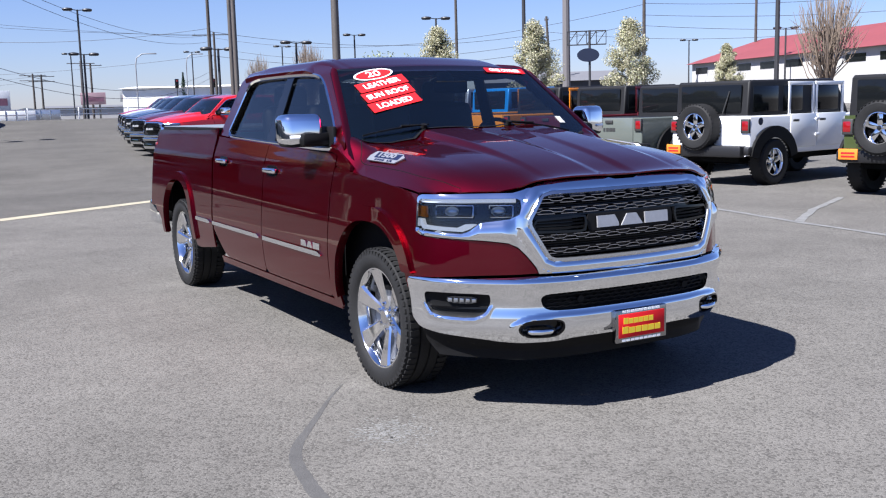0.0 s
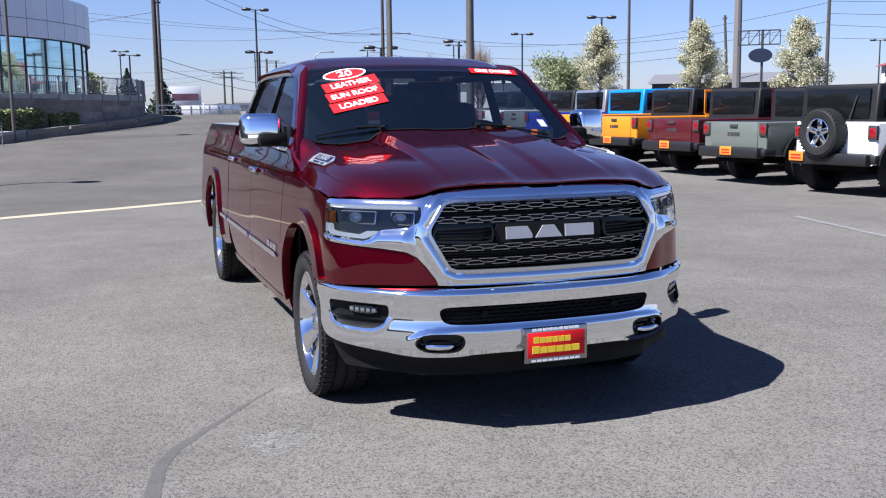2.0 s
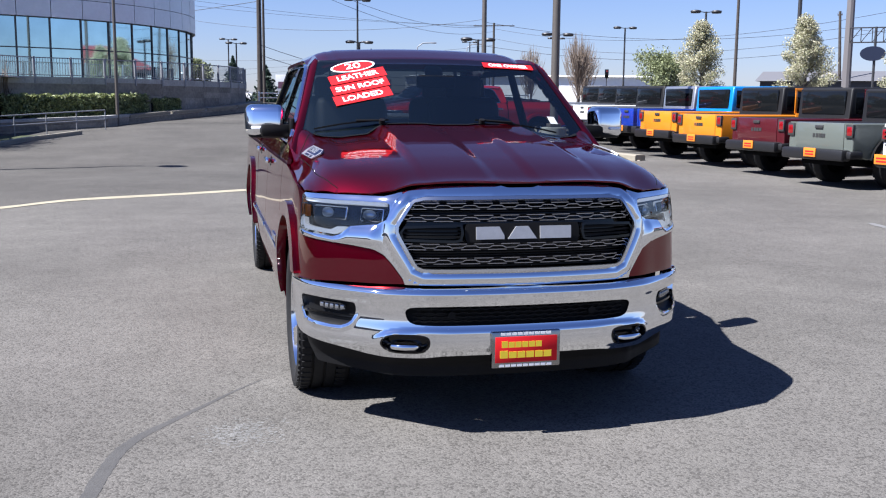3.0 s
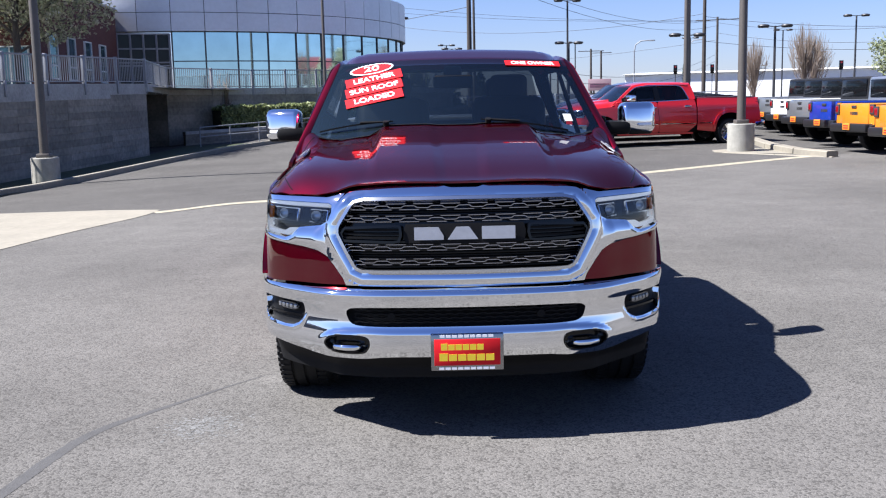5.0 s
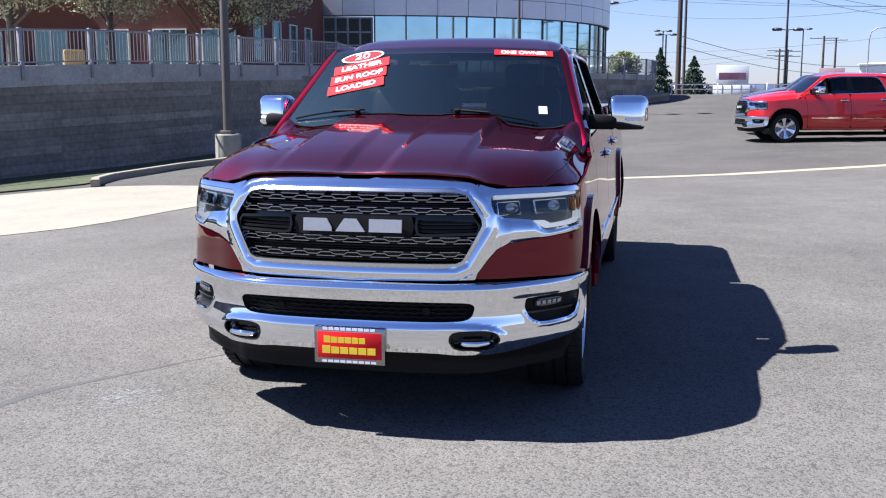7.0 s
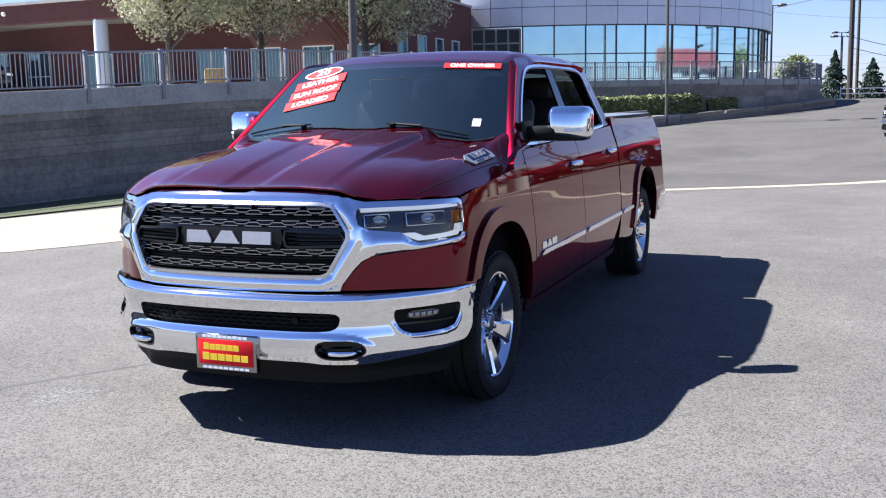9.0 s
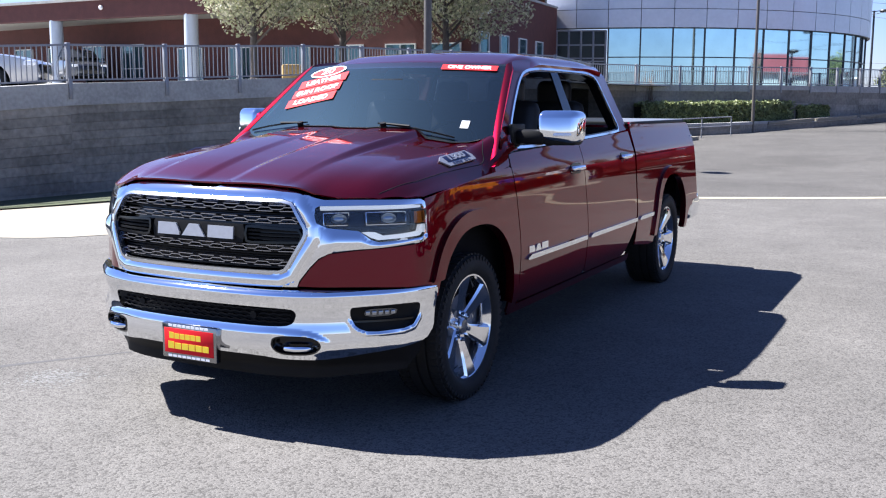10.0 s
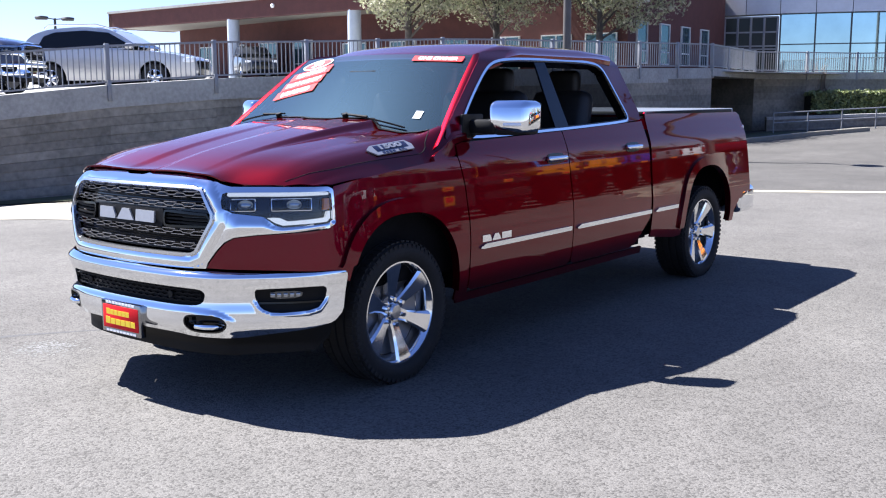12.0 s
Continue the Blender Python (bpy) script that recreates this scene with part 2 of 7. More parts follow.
def sheet_data(fn, outline, holes=(), step=0.02, lip=0.012):
    """A skin over the inside of an outline, less its holes, bent by fn(u, v) -> x, y, z, with a turned-in lip all round."""
    fs = [poly_sdf(outline)] + [poly_sdf(h) for h in holes]

    def sd(p):
        d = fs[0](p)
        for f in fs[1:]:
            d = np.maximum(d, -f(p))
        return d
    O = np.array(outline, float)
    lo, hi = O.min(0) - step * 0.37, O.max(0) + step
    us, vs = np.arange(lo[0], hi[0] + step, step), np.arange(lo[1], hi[1] + step, step)
    U, V = np.meshgrid(us, vs, indexing="ij")
    pts = np.stack([U.ravel(), V.ravel()], 1)
    nv = len(vs)
    I, J = np.meshgrid(np.arange(len(us) - 1), np.arange(nv - 1), indexing="ij")
    base = (I * nv + J).ravel()
    quads = np.stack([base, base + nv, base + nv + 1, base + 1], 1)
    cen = pts[quads].mean(1)
    quads = quads[sd(cen) < 0]
    used = np.unique(quads)
    remap = -np.ones(len(pts), int)
    remap[used] = np.arange(len(used))
    pts, quads = pts[used], remap[quads]
    edges = {}
    for q in quads:
        for a, b in zip(q, np.roll(q, -1)):
            k = (min(a, b), max(a, b))
            edges[k] = None if k in edges else (a, b)
    border = [e for e in edges.values() if e is not None]
    bv = np.unique([i for e in border for i in e])
    for _ in range(4):
        p = pts[bv]
        e = 1e-4
        s = sd(p)
        g = np.stack([(sd(p + (e, 0)) - sd(p - (e, 0))), (sd(p + (0, e)) - sd(p - (0, e)))], 1) / (2 * e)
        g /= np.maximum(np.linalg.norm(g, axis=1, keepdims=True), 0.3)
        pts[bv] = p - np.clip(s, -step, step)[:, None] * g
    def at(p):
        return np.stack(fn(p[:, 0], p[:, 1]), 1)
    h = 1e-3
    X = at(pts)
    N = np.cross(at(pts + (h, 0)) - at(pts - (h, 0)), at(pts + (0, h)) - at(pts - (0, h)))
    N /= np.maximum(np.linalg.norm(N, axis=1, keepdims=True), 1e-12)
    verts, norms, faces = [X], [N], [tuple(q) for q in quads]
    if lip:
        n0 = len(X)
        where = {v: i for i, v in enumerate(bv)}
        k = len(bv)
        T = at(pts[bv] + g * h) - at(pts[bv] - g * h)
        T /= np.maximum(np.linalg.norm(T, axis=1, keepdims=True), 1e-12)
        verts += [X[bv], X[bv] - N[bv] * lip]
        norms += [T, T]
        for a, b in border:
            faces.append((n0 + where[b], n0 + where[a], n0 + k + where[a], n0 + k + where[b]))
    return np.concatenate(verts), faces, np.concatenate(norms)


def sheet(name, fn, outline, material, parent, holes=(), step=0.02, lip=0.012, mirror=False, label="", flip=False):
    v, f, n = sheet_data(fn, outline, holes, step, lip)
    if mirror:
        v, n = v * (-1, 1, 1), n * (-1, 1, 1)
    if mirror != flip:
        f = [q[::-1] for q in f]
    if flip:
        n = -n
    return put(name, v, f, material, parent, label, n)


def text_bm(words, size, depth=0.001, bold=0.0):
    """Raised writing in the built-in font, centred, as a mesh."""
    cu = bpy.data.curves.new("writing", "FONT")
    cu.body, cu.size, cu.align_x, cu.align_y, cu.extrude, cu.offset = words, size, "CENTER", "CENTER", depth, bold
    ob = bpy.data.objects.new("writing", cu)
    me = bpy.data.meshes.new_from_object(ob)
    bm = bmesh.new()
    bm.from_mesh(me)
    bpy.data.objects.remove(ob)
    bpy.data.curves.remove(cu)
    bpy.data.meshes.remove(me)
    return bm


def letters(words, size, depth, bold, m, material, parent):
    """Writing with each character a mesh of its own."""
    bm = text_bm(words, size, depth, bold)
    bmesh.ops.remove_doubles(bm, verts=bm.verts, dist=1e-6)
    left = set(bm.verts)
    while left:
        island, todo = set(), [left.pop()]
        while todo:
            v = todo.pop()
            island.add(v)
            for e in v.link_edges:
                o = e.other_vert(v)
                if o in left:
                    left.discard(o)
                    todo.append(o)
        one, at = bmesh.new(), {}
        for v in island:
            at[v] = one.verts.new(m @ v.co)
        for f in {f for v in island for f in v.link_faces}:
            one.faces.new([at[v] for v in f.verts])
        part("letter", one, material, parent, smooth=0)
    bm.free()


# ---- pickup truck: origin on the ground under the front axle, nose towards -y ----
# plan outline of the nose and flank: distance along it from the centre line -> x, y
PLAN_X = curve1([(-0.22, -0.22), (0, 0), (0.22, 0.22), (0.452, 0.45), (0.612, 0.60), (0.783, 0.735), (0.932, 0.845), (1.049, 0.917), (1.177, 0.957), (1.328, 0.972), (1.678, 0.975), (7.0, 0.975)])
PLAN_Y = curve1([(-0.22, -1.003), (0, -1.01), (0.22, -1.003), (0.452, -0.972), (0.612, -0.915), (0.783, -0.805), (0.932, -0.705), (1.049, -0.615), (1.177, -0.50), (1.328, -0.35), (1.678, 0.0), (3.678, 2.0), (7.0, 5.322)])
Q0 = 1.678
SIDE_IN = curve1([(0.25, 0.07), (0.36, 0.04), (0.45, 0.018), (0.60, 0.003), (0.68, 0.0), (0.80, 0.006), (0.95, 0.016), (1.05, 0.022), (1.15, 0.033), (1.25, 0.062), (1.32, 0.082), (1.40, 0.095)])
NOSE_IN = curve1([(0.6, 0.0), (0.75, 0.0), (0.9, 0.008), (1.0, 0.022), (1.07, 0.045), (1.13, 0.10), (1.2, 0.18)])
WZ, WR, AXLE = 0.372, 0.380, 3.895


def skin(q, z, out=0.0):
    """Point of the outer skin at plan distance q (either side of the centre line) and height z."""
    s = np.sign(q)
    a = np.abs(q)
    x, y = PLAN_X(a), PLAN_Y(a)
    e = 2e-3
    tx, ty = PLAN_X(a + e) - PLAN_X(a - e), PLAN_Y(a + e) - PLAN_Y(a - e)
    tl = np.maximum(np.hypot(tx, ty), 1e-9)
    w = smoothstep(0.85, 1.35, a)
    inset = (1 - w) * NOSE_IN(z) + w * SIDE_IN(z) - out
    return s * (x - ty / tl * inset), y + tx / tl * inset, z + 0 * x


def flank(y, z):
    return skin(y + Q0, z)


def flare_skin(out):
    return lambda y, z: skin(y + Q0, z, out)


def arch(cy, hw, top, n=40, power=2.5, low=0.30):
    """Outline of a wheel opening."""
    pts = [(cy - hw, low)]
    for k in range(n + 1):
        a = math.pi * (1 - k / n)
        c, s = math.cos(a), math.sin(a)
        pts.append((cy + hw * np.sign(c) * abs(c) ** (2 / power), WZ + (top - WZ) * abs(s) ** (2 / power)))
    pts.append((cy + hw, low))
    return pts


HOOD_MID = curve1([(-1.0, 1.12), (-0.93, 1.140), (-0.85, 1.163), (-0.7, 1.202), (-0.55, 1.230), (-0.4, 1.251), (0.0, 1.299), (0.25, 1.328), (0.45, 1.348), (0.65, 1.36)])
HOOD_DROP = curve1([(-0.35, 0.004), (0.0, 0.0), (0.35, 0.004), (0.50, 0.012), (0.64, 0.030), (0.76, 0.052), (0.82, 0.080), (0.86, 0.118), (0.90, 0.166), (0.97, 0.24)])


HOOD_EDGE = curve1([(-0.42, -0.905), (0.0, -0.925), (0.42, -0.905), (0.56, -0.868), (0.66, -0.808), (0.80, -0.690), (0.885, -0.588), (0.925, -0.50), (0.94, -0.40), (1.0, 0.0)])
HOOD_LIP = curve1([(0.0, 1.148), (0.40, 1.148), (0.50, 1.138), (0.60, 1.104), (0.68, 1.092), (0.85, 1.088), (0.95, 1.084)])


def hood_z(x, y):
    a = np.abs(x)
    back = smoothstep(-0.85, 0.4, y)
    z = HOOD_MID(y) - HOOD_DROP(a) * (0.62 + 0.38 * back)
    wide = 0.41 + 0.01 * back
    rib = smoothstep(wide + 0.040, wide - 0.018, a) * (0.005 + 0.027 * smoothstep(-0.75, 0.10, y))
    channel = smoothstep(0.135 + 0.03 * back, 0.065 + 0.03 * back, a)
    z = z + rib - channel * (0.005 + 0.006 * smoothstep(0.1, -0.85, y))
    d = np.maximum(y - HOOD_EDGE(a), 0.0)
    z = z + (HOOD_LIP(a) - z) * np.exp(-d / 0.11)
    z = z - 0.014 * smoothstep(0.0, 0.30, y) * smoothstep(0.44, 0.50, a) * smoothstep(0.74, 0.64, a)
    z = z + 0.105 * smoothstep(0.22, 0.52, y) * smoothstep(0.72, 0.88, a)
    return z


def hood_fn(x, y):
    return x, y, hood_z(x, y)


def cab_x(z, y=1.5):
    return 0.898 - (np.maximum(z, 1.24) - 1.28) * 0.345 - 0.05 * smoothstep(1.70, 1.80, z) - 0.035 * smoothstep(2.35, 2.9, y) * smoothstep(1.28, 1.7, z)


def cab_fn(y, z):
    return cab_x(z, y), y, z


def wind_fn(x, v):
    """Windscreen: v runs from the scuttle (0) to the roof (1)."""
    k = (x / 0.8) ** 2
    y = 0.33 + 0.57 * v + k * (0.10 - 0.02 * v)
    z = 1.325 + 0.435 * v - k * 0.018 + 0.02 * v * (1 - v)
    return x * (1 - 0.135 * v), y, z


def glass_foot(x):
    """How far up the windscreen the hood's surface meets it."""
    lo, hi = np.full(np.shape(x), -0.4), np.full(np.shape(x), 0.4)
    for _ in range(30):
        mid = (lo + hi) / 2
        p = wind_fn(x, mid)
        under = p[2] < hood_z(p[0], p[1])
        lo, hi = np.where(under, mid, lo), np.where(under, hi, mid)
    return (lo + hi) / 2


def roof_fn(x, y):
    a = np.abs(x) / 0.745
    z = 1.748 + 0.095 * smoothstep(0.88, 1.45, y) - 0.022 * smoothstep(2.3, 2.8, y) - 0.030 * a**2 - 0.058 * smoothstep(0.80, 1.0, a)
    z = z - 0.006 * smoothstep(0.05, 0.03, np.abs(np.abs(x) - 0.60)) + 0.02 * smoothstep(0.93, 1.1, y) - 0.02
    return x, y, z


def wheel(parent, m, material_tyre=RUBBER, fine=True, plain=False):
    """Six-spoke polished wheel; its outer face looks along +x."""
    w = new("wheel")
    w.parent = parent
    w.matrix_local = m
    n = 64 if fine else 32
    bm = bmesh.new()
    R = WR
    prof = [(-0.115, 0.262), (-0.132, 0.29), (-0.138, 0.335), (-0.125, R - 0.012), (-0.100, R)]
    for g in (-0.062, 0.0, 0.062):
        prof += [(g - 0.008, R), (g - 0.005, R - 0.011), (g + 0.005, R - 0.011), (g + 0.008, R)]
    prof += [(0.100, R), (0.125, R - 0.012), (0.138, 0.335), (0.134, 0.300), (0.126, 0.285), (0.112, 0.268), (0.09, 0.264)]
    lathe(bm, prof, n=n)
    if fine:
        for k in range(60):
            for sx in (-1, 1):
                a = 2 * math.pi * (k + 0.25 * sx) / 60
                box_bm(bm, (sx * 0.088 - 0.019, -0.0125, R - 0.006), (sx * 0.088 + 0.030, 0.0125, R + 0.003), 0, pose(0, 0, 0, math.degrees(a)))
                box_bm(bm, (sx * 0.128 - 0.006, -0.011, R - 0.040), (sx * 0.128 + 0.009 * (sx > 0) - 0.003, 0.011, R - 0.012), 0, pose(0, 0, 0, math.degrees(a)))
    tyre = part("tyre", bm, material_tyre, w, "black road tyre with tread blocks" if fine else "")
    bm = bmesh.new()
    lathe(bm, [(-0.11, 0.26), (-0.10, 0.245), (0.03, 0.238), (0.085, 0.247), (0.105, 0.258), (0.117, 0.266), (0.117, 0.274), (0.108, 0.278)], n=n)
    part("rim", bm, ALLOY, w, "polished rim")
    bm = bmesh.new()
    for k in range(6):
        a = math.degrees(2 * math.pi * k / 6)
        rot = pose(0, 0, 0, a)
        half = [(0.045, 0.034, 0.066), (0.10, 0.030, 0.074), (0.17, 0.042, 0.092), (0.235, 0.058, 0.108), (0.262, 0.066, 0.112)]
        top, low = [], []
        for r, hw, d in half:
            top.append([bm.verts.new(rot @ Vector((d - (0.010 if j in (0, 4) else 0), s * hw, r))) for j, s in enumerate((-1, -0.72, 0, 0.72, 1))])
            low.append([bm.verts.new(rot @ Vector((d - 0.045, s * hw * 0.85, r))) for s in (-1, 1)])
        for i in range(len(half) - 1):
            for j in range(4):
                bm.faces.new((top[i][j], top[i][j + 1], top[i + 1][j + 1], top[i + 1][j]))
            bm.faces.new((low[i][0], top[i][0], top[i + 1][0], low[i + 1][0]))
            bm.faces.new((top[i][4], low[i][1], low[i + 1][1], top[i + 1][4]))
    spokes = part("spokes", bm, ALLOY, w, "polished split spokes", smooth=0.5)
    bm = bmesh.new()
    lathe(bm, [(0.02, 0.236), (0.02, 0.03)], n=n)
    part("brake_disc", bm, ALLOY_GREY, w)
    bm = bmesh.new()
    lathe(bm, [(0.040, 0.100), (0.054, 0.096), (0.056, 0.044)], n=24)
    part("hub", bm, ALLOY_GREY, w)
    bm = bmesh.new()
    lathe(bm, [(0.054, 0.046), (0.078, 0.044), (0.086, 0.036), (0.087, 0.0)], n=24)
    part("hub_cap", bm, SATIN, w, "small silver centre cap")
    if fine:
        for k in range(6):
            a = 2 * math.pi * (k + 0.5) / 6
            y, z = 0.071 * math.cos(a), 0.071 * math.sin(a)
            cyl("lug_nut", (0.052, y, z), (0.086, y, z), 0.0135, CHROME, w, n=8, r1=0.011)
    return w


def emblem(name, parent, m, height, material, gap=0.25):
    """Three plain raised blocks where the maker's name stands."""
    shapes = (((0, 0), (2.3, 0), (2.3, 0.3), (1.9, 1), (0, 1)), ((0, 0), (2.4, 0), (1.7, 1), (0.7, 1)), ((0, 0), (2.6, 0), (2.6, 1), (0, 1)))
    total = sum(max(p[0] for p in c) for c in shapes) + 2 * gap
    x = -total / 2
    bm = bmesh.new()
    for c in shapes:
        w = max(p[0] for p in c)
        vs = [bm.verts.new(m @ Vector(((x + a) * height, (b - 0.5) * height, 0))) for a, b in c]
        f = bm.faces.new(vs)
        r = bmesh.ops.extrude_face_region(bm, geom=[f])
        up = (m.to_3x3() @ Vector((0, 0, 1))).normalized() * height * 0.16
        bmesh.ops.translate(bm, vec=up, verts=[v for v in r["geom"] if isinstance(v, bmesh.types.BMVert)])
        x += w + gap
    bmesh.ops.recalc_face_normals(bm, faces=bm.faces)
    return part(name, bm, material, parent, "raised chrome maker's badge as plain blocks", smooth=0.3)


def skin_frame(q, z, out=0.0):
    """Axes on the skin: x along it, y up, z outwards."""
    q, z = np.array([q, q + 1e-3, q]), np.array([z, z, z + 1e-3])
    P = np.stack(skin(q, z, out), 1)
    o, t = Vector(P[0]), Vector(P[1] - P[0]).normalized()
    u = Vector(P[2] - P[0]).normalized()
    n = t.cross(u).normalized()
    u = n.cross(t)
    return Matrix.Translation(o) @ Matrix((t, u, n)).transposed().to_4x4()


GRILLE_HALF = [(0, 1.090), (0.45, 1.088), (0.510, 1.073), (0.576, 0.965), (0.577, 0.925), (0.492, 0.775), (0.45, 0.757), (0, 0.755)]
LAMP = [(0.635, 1.058), (1.150, 1.056), (1.158, 1.04), (1.158, 0.922), (1.130, 0.905), (0.90, 0.893), (0.862, 0.905), (0.81, 0.945), (0.67, 0.962), (0.622, 0.985), (0.612, 1.02), (0.617, 1.05)]
SURROUND_HALF = [(0, 1.124), (0.06, 1.124), (0.12, 1.140), (0.40, 1.141), (0.50, 1.131), (0.60, 1.096), (0.66, 1.084), (1.145, 1.078), (1.172, 1.066), (1.172, 0.905), (1.135, 0.882), (0.78, 0.862), (0.675, 0.851), (0.63, 0.828), (0.59, 0.787), (0.545, 0.728), (0.535, 0.70), (0, 0.692)]
WINDOW = [(0.605, 1.262), (0.585, 1.30), (0.625, 1.365), (0.78, 1.500), (1.00, 1.665), (1.13, 1.712), (1.40, 1.730), (2.20, 1.732), (2.38, 1.715), (2.47, 1.660), (2.615, 1.375), (2.615, 1.335), (2.58, 1.312), (1.6, 1.282)]


_grille_sdf = poly_sdf(both(GRILLE_HALF))


def ring_fn(q, z):
    """Chrome surround: a rounded rib round the grille that runs out into flat strips."""
    d = _grille_sdf(np.stack([np.ravel(q), np.ravel(z)], 1)).reshape(np.shape(q))
    a = np.abs(q)
    low = np.interp(a, (0.6, 0.7, 0.78, 1.15), (0.80, 0.846, 0.852, 0.885))
    top = np.interp(a, (0.6, 0.67, 0.81, 0.86, 0.9, 1.15), (0.97, 0.962, 0.945, 0.905, 0.893, 0.91))
    c = np.clip((z - low) / (top - low), 0, 1)
    crown = 4 * c * (1 - c) * 0.22 * (top - low) * smoothstep(0.62, 0.70, a)
    return skin(q, z, 0.006 + crown + 0.013 * np.sin(math.pi * np.clip(d / 0.062, 0, 1)) ** 0.8)


def grow(outline, d):
    """An outline moved outwards by d."""
    P = np.array(outline, float)
    a, b = np.roll(P, 1, axis=0), np.roll(P, -1, axis=0)
    t = b - a
    t /= np.linalg.norm(t, axis=1, keepdims=True)
    n = np.stack([t[:, 1], -t[:, 0]], 1)
    area = 0.5 * np.sum(P[:, 0] * b[:, 1] - b[:, 0] * P[:, 1])
    return P + n * d * np.sign(area)


def cut_outline(outline, at, below):
    """The part of an outline whose first coordinate is below (or above) a value."""
    out, P = [], [tuple(map(float, p)) for p in outline]
    for p, q in zip(P, P[1:] + P[:1]):
        if (p[0] < at) == below:
            out.append(p)
        if (p[0] < at) != (q[0] < at):
            t = (at - p[0]) / (q[0] - p[0])
            out.append((at, p[1] + (q[1] - p[1]) * t))
    return out


def mirror_pt(outline):
    return [(-x, y) for x, y in outline]


def shift_y(v, d):
    v.co.y += d


def pickup(place, coat, label, group="", hero=True, seed=0):
    """Crew-cab pickup with a chrome grille and six-spoke wheels."""
    k = 1.0 if hero else 3.0
    T = thing("pickup_truck", place, label, "pickup truck", group)
    st = 0.018 * k
    front_in, rear_in = arch(0.0, 0.450, 0.905), arch(AXLE, 0.470, 0.930)
    front_out, rear_out = arch(0.0, 0.520, 0.985), arch(AXLE, 0.550, 1.003)
    for mir in (False, True):
        side = dict(step=st, mirror=mir)
        fender = [(0.483, 1.172), (0.1, 1.140), (-0.35, 1.098), (-0.502, 1.076), (-0.506, 0.900), (-0.545, 0.876), (-0.895, 0.856), (-1.003, 0.845), (-1.046, 0.822), (-1.086, 0.781), (-1.130, 0.724), (-1.140, 0.702), (-0.8, 0.69), (-0.50, 0.672), (-0.46, 0.62), (0.42, 0.36), (0.556, 0.36), (0.556, 0.80), (0.53, 1.0)]
        fe = sheet("fender", flank, fender, coat, T, [front_in], **side)
        front_door = [(0.492, 1.172), (0.54, 1.0), (0.566, 0.80), (0.566, 0.425), (0.60, 0.405), (1.66, 0.405), (1.695, 0.43), (1.70, 0.80), (1.655, 1.20), (1.645, 1.275), (0.56, 1.245), (0.50, 1.235)]
        fd = sheet("front_door", flank, front_door, coat, T, **side)
        rear_door = [(1.655, 1.275), (1.665, 1.20), (1.71, 0.80), (1.705, 0.43), (1.74, 0.405), (2.55, 0.405), (2.62, 0.43), (2.83, 0.60), (2.845, 0.75), (2.835, 1.10), (2.80, 1.312)]
        rd = sheet("rear_door", flank, rear_door, coat, T, **side)
        sheet("rocker_panel", flank, [(0.47, 0.395), (0.47, 0.345), (2.75, 0.345), (2.75, 0.395)], coat, T, step=st, mirror=mir)
        bed = [(2.868, 1.376), (2.872, 0.70), (2.86, 0.45), (3.30, 0.40), (4.40, 0.42), (4.60, 0.60), (4.835, 0.61), (4.80, 0.95), (4.745, 1.20), (4.70, 1.325), (4.64, 1.352)]
        bs = sheet("bed_side", flank, bed, coat, T, [rear_in], **side)
        # wheel-arch flares stand proud of the flank
        for outer, inner, cy in ((front_out, front_in, 0.0), (rear_out, rear_in, AXLE)):
            ring = [p for p in outer if p[1] > 0.46 or p[0] < cy] + [p for p in reversed(inner) if p[1] > 0.46 or p[0] < cy]
            low = 0.685 if cy == 0 else 0.46
            outl = [(p[0], max(p[1], low if p[0] < cy else 0.42)) for p in outer]
            inl = [(p[0], max(p[1], low if p[0] < cy else 0.42)) for p in inner]
            sheet("arch_flare", flare_skin(0.020), outl + inl[::-1], coat, T, step=0.012 * k, lip=0.05, mirror=mir)
        # chrome strip along the doors
        for a, b in ((0.63, 1.665), (1.72, 2.83), (2.885, 3.30)):
            sheet("side_moulding", flare_skin(0.012), [(a, 0.640), (a + 0.07, 0.662), (b, 0.662), (b, 0.634), (a + 0.05, 0.634)], CHROME, T, step=0.012 * k, lip=0.01, mirror=mir)
        # door handles
        for hy, hz, door in ((1.505, 1.108, fd), (2.57, 1.135, rd)):
            bm = bmesh.new()
            P = np.array(skin(np.array([hy + Q0]), np.array([hz]))).ravel()
            x0 = P[0] * (-1 if mir else 1)
            s = -1 if mir else 1
            box_bm(bm, (x0 - 0.004, hy - 0.110, hz - 0.016), (x0 + s * 0.036, hy + 0.110, hz + 0.018), 0.015, segments=3)
            part("door_handle", bm, CHROME, door, "chrome handle")
            # flat black sheet: the shade in the body-coloured cup, put in as colour
            cup = chaikin([(hy - 0.115, hz - 0.002), (hy - 0.085, hz + 0.034), (hy + 0.085, hz + 0.034), (hy + 0.115, hz), (hy + 0.085, hz - 0.036), (hy - 0.085, hz - 0.036)], 2)
            sheet("handle_cup_shade", flare_skin(0.003), cup, GLOSS_BLACK, door, step=0.02 * k, lip=0.01, mirror=mir)
        # cab side with its window opening
        cab = [(0.42, 1.262), (0.47, 1.335), (0.965, 1.725), (1.05, 1.765), (1.3, 1.785), (2.60, 1.785), (2.73, 1.765), (2.79, 1.60), (2.835, 1.34), (2.80, 1.318), (1.655, 1.280), (0.56, 1.250)]
        hole = chaikin(WINDOW, 2)
        cs = sheet("cab_side", cab_fn, chaikin(cab, 1, 0.15), coat, T, [grow(hole, 0.004)], step=st * 0.8, lip=0.04, mirror=mir)
